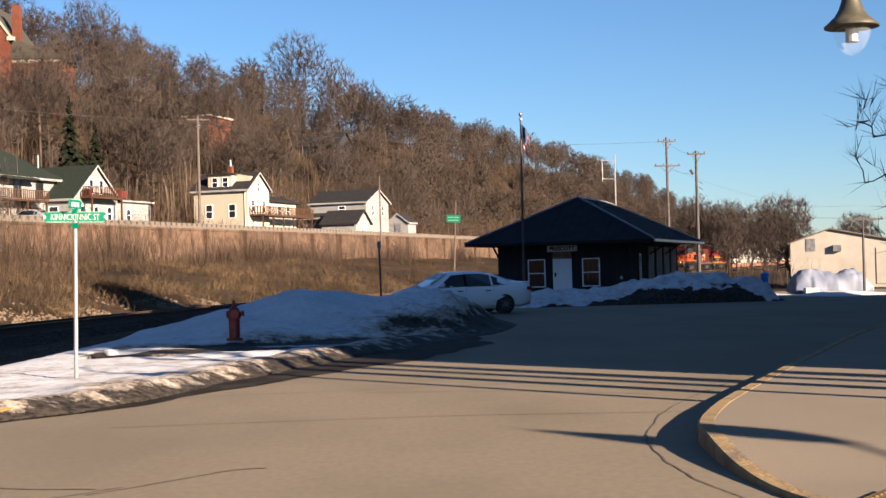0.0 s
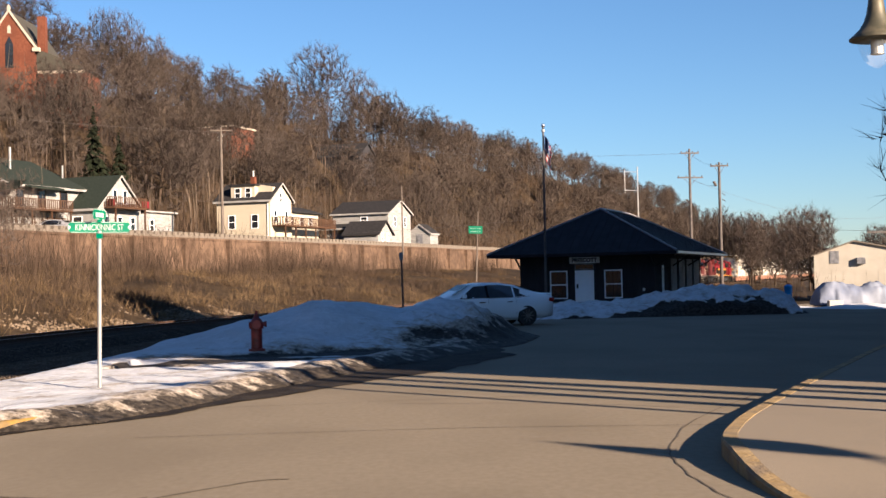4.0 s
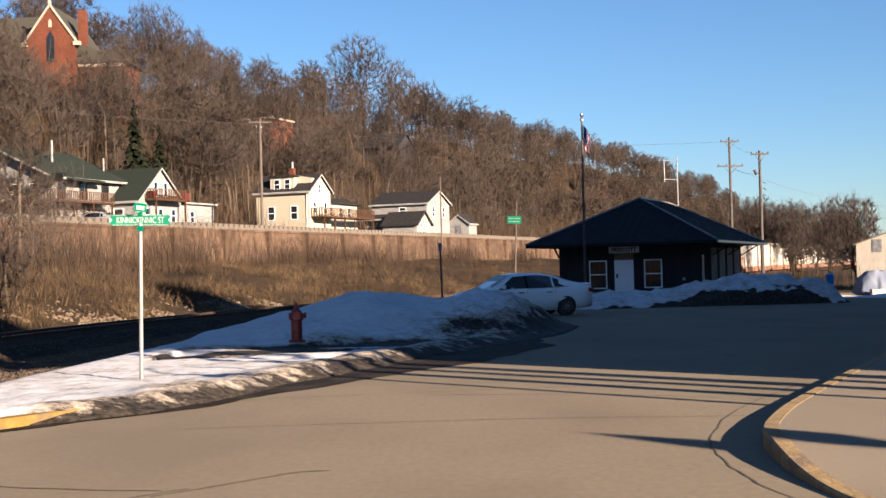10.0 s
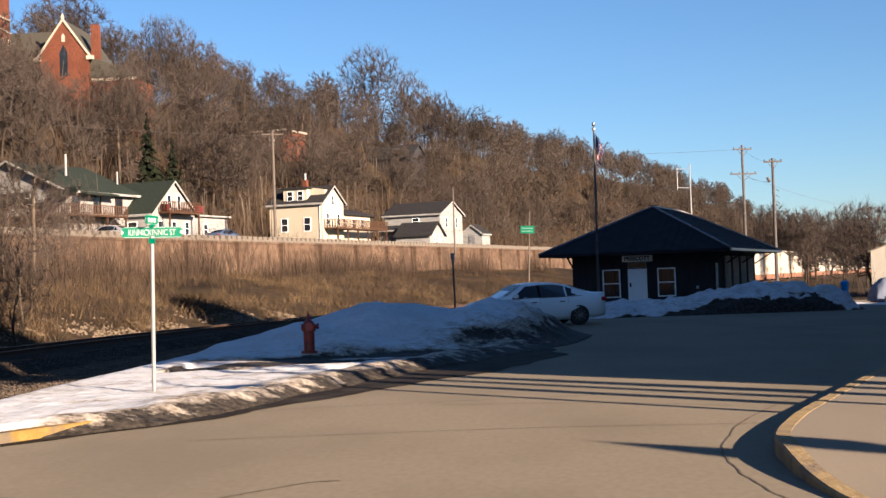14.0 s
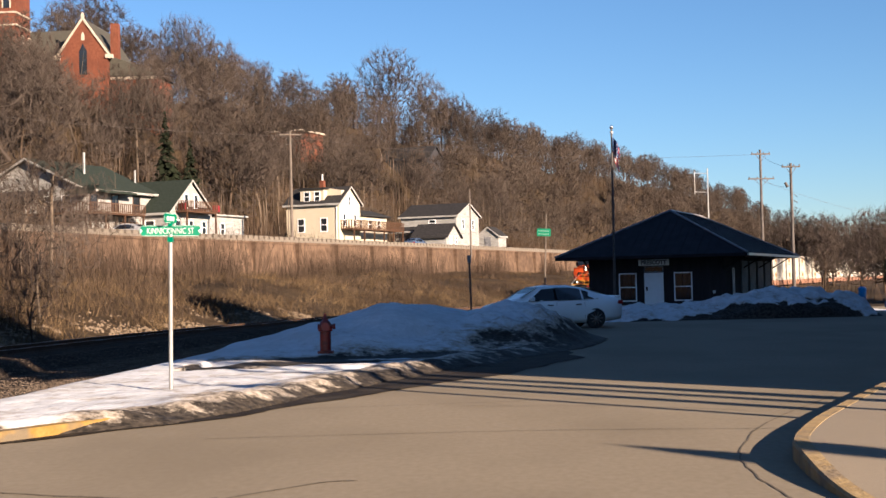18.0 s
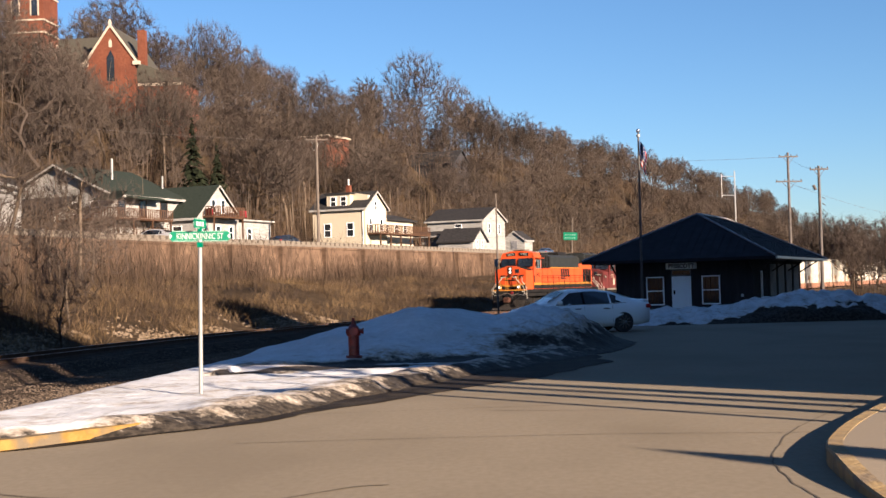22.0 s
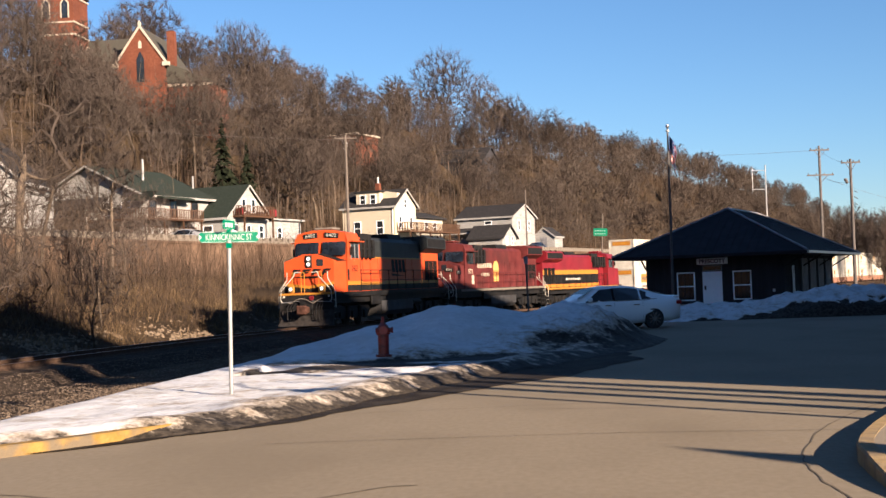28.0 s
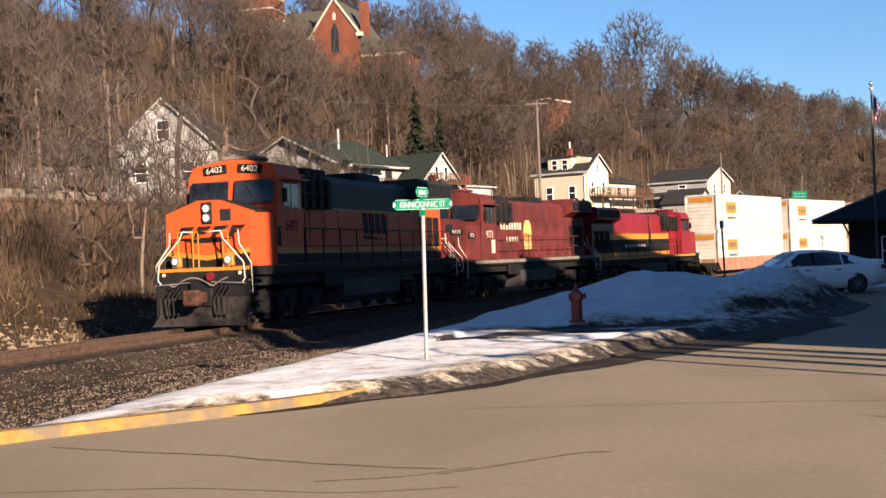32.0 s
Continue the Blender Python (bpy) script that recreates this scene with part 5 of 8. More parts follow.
ret = tagged(part("wall_retaining", along([(30.2, 2.6), (30.55, 6.2), (30.45, 6.2), (30.45, 6.42), (31.3, 6.42), (31.3, 2.6)], np.arange(-20, 330, 3.0)), M_WALLSTONE), "long pinkish stone retaining wall below the upper street", "wall", kind="structure")
sb = None
for k in range(260):
    x, y, h = on_track(10 + 1.05 * k, 30.85)
    if sb is None:
        sb = part("parapet_block", box(B(), -0.22, 0.22, -0.36, 0.36, 6.42, 6.98, 0.04), M_CAP, ret)
        b = sb
    else:
        b = new("parapet_block", sb.data)
        b.parent = ret
    b.matrix_basis = pose(x, y, random.uniform(-0.04, 0.03), 0, 0, -math.degrees(h))
part("parapet_base", along([(30.65, 6.42), (30.65, 6.66), (31.05, 6.66), (31.05, 6.42)], np.arange(5, 290, 3.0)), M_CAP, ret)
for k in range(24):
    x, y, h = on_track(20 + 9.0 * k, 30.28)
    part("wall_pier", box(B(), -0.25, 0.3, -0.3, 0.3, 2.5, 6.3), M_WALLSTONE, ret).matrix_basis = pose(x, y, 0, 0, 0, -math.degrees(h))
M_ASPH = mat("asphalt", (0.045, 0.043, 0.042), (0.07, 0.067, 0.065), 0.9, scale=8)
tagged(part("road_upper", along([(31.3, 6.36), (38.6, 6.36)], np.arange(-58, 330, 3.0)), M_ASPH), "asphalt upper street behind the parapet", "road", kind="structure")

# ---- buildings beyond the depot ----
M_SIDING = mat("pale_metal_siding", (0.315, 0.288, 0.238), (0.350, 0.322, 0.270), 0.6, scale=1.0, spec=0.3, c3=(0.275, 0.250, 0.205), scale3=0.3, amount3=0.5)
wb = root("metal_building", pose(39.3, 150, -1.75, 0, 0, -15), "white metal-sided warehouse beyond the yard", "building")
part("wall", prism(B(), [(0, -1), (20, -1), (20, 3.2), (4.3, 6.5), (0, 5.0)], 'y', 0, 26), M_SIDING, wb)
for s2 in (0, 1):
    a0, a1, zz = ((-0.3, 4.3, 4.9), (20.3, 4.3, 3.14))[s2]
    part("roof", prism(B(), [(a0, zz), (a1, 6.5), (a1, 6.65), (a0, zz + 0.15)], 'y', -0.3, 26.3), M_CAP, wb)
for k in range(16):
    part("siding_rib", box(B(), 0.6 + 1.25 * k, 0.64 + 1.25 * k, -0.012, 0, 0, 3.3), M_SIDING, wb)
part("hatch", box(B(), 1.7, 2.7, -0.06, 0, 4.1, 5.5), M_GREY, wb)
part("hatch", box(B(), 4.6, 5.5, -0.5, 0, 4.0, 4.7), M_GREY, wb)
part("big_door", box(B(), 9.2, 10.6, -0.08, 0, 0.3, 4.3), M_SIDING, wb)

# ---- unseen buildings added behind the camera's right to shade the street ----
QN, QM = Vector((0.694, 0.72, 0)), Vector((-0.72, 0.694, 0))


def shade_block(q0, q1, m, depth, top):
    p = QN * q0 + QM * (m - depth)
    r = root("street_building", pose(p.x, p.y, 0, 0, 0, 46.05), "plain brick building across the street, unseen, added for its shade", "building", "buildings across the street")
    w = part("wall", box(B(), 0, q1 - q0, 0, depth, -2, top), M_BRICK, r)
    part("cornice", box(B(), -0.003, q1 - q0 + 0.003, -0.15, depth - 0.2, top, top + 0.3), M_TRIM, r)
    n = max(2, int((q1 - q0) / 2.6))
    for k in range(n):
        x = (k + 0.5) * (q1 - q0) / n
        for z in np.arange(2.0, top - 1.5, 3.4):
            window(r, pose(x, depth + 0.01, z, 0, 0, 180), 1.1, 1.6)
    return r


gb = shade_block(16.45, 28.8, 2.0, 9, 17.2)
# gable and roof outline fitted to the shadow edge on train and bank
part("gable", prism(B(), [(0.3, 17.5), (11.85, 17.5), (11.85, 23.9), (4.3, 17.8)], 'y', 0.3, 8.8), M_BRICK, gb)
part("roof", prism(B(), [(-0.05, 17.53), (4.3, 17.85), (12.05, 24.1), (12.05, 24.5), (4.3, 18.2), (-0.05, 17.9)], 'y', 0, 9), M_ROOF, gb)
shade_block(28.5, 38.9, 5.0, 9, 16.3)
bl = shade_block(38.6, 53.1, 12.0, 9, 15.9)
# tower added to throw the separate patch of shadow on the far bank
part("roof_tower", prism(B(), [(7.4, 16.2), (14.3, 16.2), (14.2, 23.0), (12.4, 24.4), (8.1, 23.8)], 'y', 3.0, 8.9), M_BRICK, bl)
shade_block(52.9, 88.0, 22.0, 9, 16.9)

# ---- snow on the verge and by the depot ----
def nz(x, y, sc, seed=0.0):
    return noise.noise(Vector((x * sc + seed, y * sc - seed, seed * 1.7)))


ROAD_SNOW_Y = [9, 11.6, 13.1, 14.2, 15.2, 15.9, 17.1, 21.9, 27.3, 32.8, 36.5, 38.5]
ROAD_SNOW_X = [-9.6, -8.1, -6.98, -6.05, -5.0, -4.4, -3.95, -2.5, -0.45, 1.5, 2.1, 1.2]


def snow_h(x, y):
    """Height of the snow's surface over the street, and how dirty it is."""
    xe = float(np.interp(y, ROAD_SNOW_Y, ROAD_SNOW_X)) + 0.18 * nz(x, y, 0.9, 3.1)
    a = xe - x
    b = x + 7.85 + 0.25 * nz(x, y, 0.5, 7.7)
    base = 0.075 + 0.035 * nz(x, y, 0.7) + 0.02 * nz(x, y, 2.3, 5) + 0.012 * nz(x, y, 5.5, 15)
    rim = 0.13 * math.exp(-((a - 0.8) / 0.6) ** 2) * (0.9 + 0.45 * nz(x, y, 1.1, 2) + 0.2 * nz(x, y, 2.7, 12)) * float(np.interp(y, [13.4, 14.8, 20, 30, 36], [0, 1.0, 1, 0.8, 0.2]))
    along_x = float(np.interp(x, [-8.5, -6.5, -5.0, -3.6, -2.7, -1.7, -0.7, 0.1, 0.8, 1.5, 2.2], [0.0, 0.32, 0.80, 1.08, 0.98, 0.76, 1.02, 0.74, 0.42, 0.16, 0.0]))
    front = float(np.interp(x, [-8, -4, 0, 2], [5.2, 5.6, 4.2, 3.0]))
    cy = 34.6 + 0.2 * (x + 2)
    u = (y - cy) / (front if y < cy else 2.4)
    mound = along_x * max(0.0, 1 - u * u) ** 1.3 if abs(u) < 1 else 0.0
    lump = (0.16 * nz(x, y, 0.8, 4) + 0.05 * abs(nz(x, y, 1.9, 1)) + 0.015 * nz(x, y, 4.5, 8)) * min(1, mound * 2 + 0.12)
    side = max(0.0, min(1.0, (x + 1.8) / 2.0)) * min(1, mound * 2)
    lump += side * (0.38 * abs(nz(x, y, 1.5, 6)) + 0.16 * abs(nz(x, y, 3.4, 26)) + 0.07 * nz(x, y, 7.0, 36))
    lump += (0.05 * nz(x, y, 3.0, 27) + 0.03 * nz(x, y, 6.0, 29)) * max(0.0, 1 - a / 1.6)
    h = base + rim + mound + lump
    bare = nz(x * 0.55, y * 1.5, 0.55, 11)
    if 24.5 < y < 29.5 and -7 < x < -3.2:
        h -= max(0.0, 0.55 * (bare + 0.12)) * (1 - ((y - 27) / 2.6) ** 2 if abs(y - 27) < 2.6 else 0)
    edge = min(1.0, max(0.0, a / (0.45 + 0.8 * min(1.0, max(0.0, (x + 1.0) / 1.5))))) ** 0.7
    h = h * edge
    if b < 0.5:
        h = h * max(0, b / 0.5) + (ground_slope(x, y) + 0.02 * nz(x, y, 2)) * (1 - max(0, b / 0.5))
    if a < 0.02:
        h = -0.12
    if y > 41 or b < -0.5:
        h = -0.3
    reach = float(np.interp(y, [12, 20, 24, 28, 34], [0.7, 1.1, 1.7, 2.8, 3.6])) + 0.6 * nz(x, y, 0.9, 33)
    dirty = float(np.interp(a / reach, [0, 0.3, 0.7, 1.1], [0.52, 0.34, 0.22, 0.0]))
    dirty *= float(np.interp(mound, [0, 0.40, 0.80], [1.0, 1.0, 0.10]))
    dirty += 0.22 * max(0.0, min(1.0, (x + 2.4) / 1.4)) * max(0.0, min(1.0, (0.55 + 0.5 * nz(x, y, 0.8, 41) - h) / 0.2)) * min(1.0, mound * 3)
    dirty += 0.15 * max(0.0, min(1.0, (27 - y) / 3)) * (0.55 + nz(x * 0.6, y * 1.4, 0.9, 14))
    if 24 < y < 30 and x > -7.2:
        strip_ = max(0.0, 1 - abs(y - 27.9 - 0.25 * (x + 5)) / 2.0) * max(0, nz(x * 0.5, y * 1.8, 0.7, 16) + 0.36) * min(1.0, max(0.0, a - 1.6))
        dirty += 1.5 * strip_
        h = h * (1 - min(0.9, 1.5 * strip_)) + 0.02 * min(1.0, 1.5 * strip_)
    return h, dirty


def ground_slope(x, y):
    return float(np.interp(x, [-10.5, -8.6, -7.8], [-0.4, -0.06, 0.08]))


def snow_field(name, label, xs, ys, hf):
    hs = [[hf(float(x), float(y)) for x in xs] for y in ys]
    r = root(name, pose(0, 0, 0), label, "snow", kind="structure")
    V, ix, F, D = [], {}, [], []
    for j in range(len(ys) - 1):
        for i in range(len(xs) - 1):
            q = [(i, j), (i + 1, j), (i + 1, j + 1), (i, j + 1)]
            if all(hs[b][a][0] < -0.04 for a, b in q):
                continue
            f = []
            for a, b in q:
                if (a, b) not in ix:
                    ix[(a, b)] = len(V)
                    V.append((float(xs[a]), float(ys[b]), hs[b][a][0]))
                    D.append(float(hs[b][a][1]))
                f.append(ix[(a, b)])
            F.append(f)
    ob = mesh_of("snow_surface", V, F, M_SNOW, r, True)
    at = ob.data.attributes.new("dirt", 'FLOAT', 'POINT')
    at.data.foreach_set("value", D)
    return r


snow_field("snow_bank", "old snow bank with a gritty ploughed edge along the verge", np.arange(-9.2, 2.4, 0.095), np.arange(9.2, 41.2, 0.11), snow_h)


def snow_depot(x, y):
    along_x = float(np.interp(x, [2.2, 3.6, 6.0, 7.6, 9.0, 10.6, 11.6, 12.2, 12.8, 13.3], [0.0, 0.50, 0.55, 0.75, 1.0, 1.02, 0.85, 0.9, 0.7, 0.0]))
    cy = 53.2 + 0.05 * (x - 6)
    u = (y - cy) / (2.6 if y < cy else 3.0)
    m = along_x * max(0.0, 1 - u * u) ** 0.8 if abs(u) < 1 else 0.0
    h = m * (1 + 0.36 * nz(x, y, 0.8, 21)) + (0.22 * abs(nz(x, y, 2.2, 22)) + 0.15 * nz(x, y, 1.3, 24) + 0.03 * nz(x, y, 4.5, 28)) * min(1, m * 3) - 0.06
    lim = float(np.interp(x, [5.2, 6.5, 9.0, 11.5, 12.6], [0.0, 0.3, 0.62, 0.55, 0.0])) + 0.24 * nz(x, y, 1.1, 23) + 0.12 * nz(x, y, 3.1, 43)
    dirty = 1.2 * max(0.0, min(1.0, (lim - h) / 0.12)) * (1.0 if y < cy else 0.0) + 0.1
    return h, dirty


snow_field("snow_bank", "ploughed snow bank with a dark dirty face before the depot", np.arange(2.0, 14.8, 0.11), np.arange(50.0, 56.8, 0.11), snow_depot)


def snow_patch(name, label, cx, cy, rx, ry, h):
    bm = B()
    n = 28
    prev = None
    for k in range(6):
        t = 1 - k / 5.5
        ring = []
        for i in range(n):
            a = i * 2 * math.pi / n
            w = 1 + 0.25 * nz(math.cos(a) * 2, math.sin(a) * 2, 1.0, cx)
            x, y = cx + rx * t * w * math.cos(a), cy + ry * t * w * math.sin(a)
            ring.append(bm.verts.new((x, y, float(road_z(x, y)) - 0.03 + h * (1 - t * t) * (1 + 0.4 * nz(x, y, 0.8, 5)))))
        if prev:
            for i in range(n):
                bm.faces.new((prev[i], prev[(i + 1) % n], ring[(i + 1) % n], ring[i]))
        prev = ring
    bm.faces.new(prev)
    return tagged(part(name, bm, M_SNOW, smooth=True), label, "snow", kind="structure")


snow_patch("snow_patch", "thin melting snow patch by the gravel yard", 21.5, 79, 3.6, 1.6, 0.25)
snow_patch("snow_patch", "thin melting snow patch by the gravel yard", 28.5, 96, 4.5, 2.4, 0.35)
snow_patch("snow_patch", "thin melting snow patch by the gravel yard", 24.5, 100, 2.5, 3.0, 0.3)
snow_patch("snow_patch", "thin melting snow patch by the covered boat", 34, 112, 3.5, 1.5, 0.3)
# wet gritty gutter beside the snow
gv, gf = [], []
for k, y in enumerate(np.arange(14.0, 31.0, 0.25)):
    x0 = float(np.interp(y, ROAD_SNOW_Y, ROAD_SNOW_X)) - 0.8
    w = float(np.interp(y, [15.5, 19, 24, 28, 31], [0.75, 1.35, 2.2, 1.9, 0.9])) + 0.3 * nz(y, 0, 0.7, 2) + 0.12 * nz(y, 0, 2.1, 5)
    gv += [(x0, y, float(road_z(x0, y)) + 0.012), (x0 + w, y - 0.25, float(road_z(x0 + w, y)) + 0.012)]
    if k:
        gf.append((2 * k - 2, 2 * k - 1, 2 * k + 1, 2 * k))
M_WET = mat("wet_gritty_asphalt", (0.010, 0.008, 0.006), (0.024, 0.018, 0.013), 0.85, scale=6, bump=0.3, bump_scale=30, c3=(0.050, 0.040, 0.029), scale3=1.5, amount3=0.5, spec=0.1)
tagged(mesh_of("wet_gutter", gv, gf, M_WET), "dark wet strip of grit along the snow bank", "road", kind="structure")
# cracks and joints in the street
M_CRACK = mat("crack_filler", (0.085, 0.071, 0.053), (0.135, 0.113, 0.084), 0.95, scale=6, spec=0.1)


def crack(line, w=0.025):
    pts = smooth_line(line, 8)
    v, f = [], []
    for i, (x, y) in enumerate(pts):
        dx, dy = pts[min(i + 1, len(pts) - 1)][0] - pts[max(i - 1, 0)][0], pts[min(i + 1, len(pts) - 1)][1] - pts[max(i - 1, 0)][1]
        L = math.hypot(dx, dy)
        j = 0.03 * nz(x, y, 3.0, 3)
        ww = w * (0.6 + 0.7 * abs(nz(x, y, 2.0, 7)))
        v += [(x - dy / L * (ww + j), y + dx / L * (ww + j), 0.005), (x + dy / L * (ww - j), y - dx / L * (ww - j), 0.005)]
        if i:
            f.append((2 * i - 2, 2 * i - 1, 2 * i + 1, 2 * i))
    return tagged(mesh_of("crack", v, f, M_CRACK), "thin dark crack across the street", "crack", kind="structure")


crack([(-7.0, 11.5), (-6.0, 11.2), (-5.0, 10.95), (-4.2, 10.6), (-3.4, 10.35), (-2.7, 10.2)])
crack([(-2.7, 9.95), (-2.2, 10.5), (-1.8, 11.0), (-1.5, 11.1)])
crack([(-3.6, 14.3), (-1.5, 14.5), (0.5, 14.6), (3.0, 14.4)], 0.012)
crack([(-3.6, 9.6), (-2.9, 9.9), (-2.5, 10.3)], 0.02)
crack([(-1, 17.6), (1.2, 17.2), (2.6, 16.4)], 0.012)
crack([(3.9, 18.0), (3.05, 16.17), (2.75, 15.5), (2.29, 14.19), (1.99, 13.02), (1.86, 12.4), (1.81, 11.7), (1.80, 11.2), (1.82, 10.5), (1.88, 9.86), (1.98, 9.38), (2.15, 8.7)], 0.011)
crack([(-6.2, 9.0), (-4.6, 9.3), (-3.3, 9.15), (-2.4, 9.4)], 0.010)
crack([(-4.6, 17.2), (-2.2, 17.8), (0.4, 18.3), (3.2, 18.6)], 0.009)
# yellow warning pad with domes
pad = tagged(part("tactile_pad", box(B(), 0, 1.2, -1.0, 0, 0, 0.012), M_YELLOW), "yellow tactile warning pad with raised domes", "paving", kind="structure")
pad.matrix_basis = pose(2.98, 9.0, 0.06, 0, 0, -38)
dome = None
for i in range(15):
    for j in range(12):
        if dome is None:
            dome = part("dome", lathe(B(), [(0.02, 0.01), (0.017, 0.017), (0.008, 0.021)], 6), M_YELLOW, pad)
            o = dome
        else:
            o = new("dome", dome.data)
            o.parent = pad
        o.matrix_basis = pose(0.05 + 0.078 * i, -0.05 - 0.08 * j, 0)


# ---- street sign ----
sign = root("street_sign", pose(-5.67, 20.43, -0.06, 0, 0.85, 0), "green street name signs on a galvanised post in snow", "street sign")
part("post", rod(B(), (0, 0, 0), (0, 0, 2.56), 0.032, n=10), M_GALV, sign)
part("bracket", box(B(), -0.04, 0.04, -0.04, 0.04, 2.44, 2.52), M_SIGNGREEN, sign)


def blade(w, h, z, turn, words, size):
    bm = B()
    c = 0.05
    prism(bm, [(-w / 2 + c, z), (w / 2 - c, z), (w / 2, z + c), (w / 2, z + h - c), (w / 2 - c, z + h), (-w / 2 + c, z + h), (-w / 2, z + h - c), (-w / 2, z + c)], 'y', -0.004, 0.004)
    m = pose(0, 0, 0, 0, 0, turn)
    bm.transform(m)
    s = part("sign_blade", bm, M_SIGNGREEN, sign)
    bm = B()
    e = 0.006
    for x0, x1, z0, z1 in ((-w / 2 + c, w / 2 - c, z + 0.006, z + 0.006 + e), (-w / 2 + c, w / 2 - c, z + h - 0.006 - e, z + h - 0.006), (-w / 2 + 0.006, -w / 2 + 0.006 + e, z + c, z + h - c), (w / 2 - 0.006 - e, w / 2 - 0.006, z + c, z + h - c)):
        box(bm, x0, x1, -0.0065, 0.0065, z0, z1)
    bm.transform(m)
    part("border", bm, M_SIGNWHITE, s)
    if words:
        text_part("lettering", words, size, m @ pose(0, -0.006, z + h / 2 - 0.006, 90, 0, 0), M_SIGNWHITE, s, 0.002, 0.66)
    return s


b1 = blade(0.95, 0.17, 2.53, 11, "KINNICKINNIC ST", 0.135)
for e in (-1, 1):
    bm = prism(B(), [(e * 0.462, 2.575), (e * 0.425, 2.615), (e * 0.462, 2.655)], 'y', -0.0065, -0.004)
    bm.transform(pose(0, 0, 0, 0, 0, 11))
    part("end_arrow", bm, M_SIGNWHITE, b1)
part("bracket", box(B(), -0.03, 0.03, -0.03, 0.03, 2.69, 2.74), M_SIGNGREEN, sign)
b2 = blade(0.46, 0.16, 2.73, 80, "", 0.1)
for k in range(3):
    bm = box(B(), -0.14 + 0.1 * k, -0.07 + 0.1 * k, -0.007, 0.007, 2.77, 2.84)
    bm.transform(pose(0, 0, 0, 0, 0, 80))
    part("mark_bar", bm, M_SIGNWHITE, b2)

# ---- fire hydrant ----
hyd = root("fire_hydrant", pose(-4.36, 27.62, 0.22, 0, 0, 10), "dark red fire hydrant standing in snow", "fire hydrant")
part("barrel", lathe(B(), [(0.17, 0), (0.17, 0.04), (0.115, 0.06), (0.115, 0.46), (0.15, 0.47), (0.15, 0.5), (0.13, 0.51)], 18), M_HYDRANT, hyd, smooth=False)
part("bonnet", lathe(B(), [(0.145, 0.51), (0.145, 0.54), (0.13, 0.6), (0.10, 0.66), (0.06, 0.7), (0.05, 0.72), (0.04, 0.78), (0.025, 0.8)], 18), M_HYDRANT, hyd)
for a, L, rr in ((0, 0.17, 0.05), (180, 0.12, 0.045), (270, 0.18, 0.075)):
    c, s = math.cos(radians(a)), math.sin(radians(a))
    bm = rod(B(), (0.08 * c, 0.08 * s, 0.56), (L * c, L * s, 0.56), rr, n=10)
    rod(bm, (L * c, L * s, 0.56), ((L + 0.04) * c, (L + 0.04) * s, 0.56), rr * 1.25, n=8)
    part("nozzle_cap", bm, M_HYDRANT, hyd)
part("operating_nut", rod(B(), (0, 0, 0.79), (0, 0, 0.84), 0.03, n=5), M_HYDRANT, hyd)
bm = B()
for k in range(8):
    a = k * math.pi / 4
    rod(bm, (0.155 * math.cos(a), 0.155 * math.sin(a), 0.02), (0.155 * math.cos(a), 0.155 * math.sin(a), 0.06), 0.015, n=6)
part("bolts", bm, M_HYDRANT, hyd)


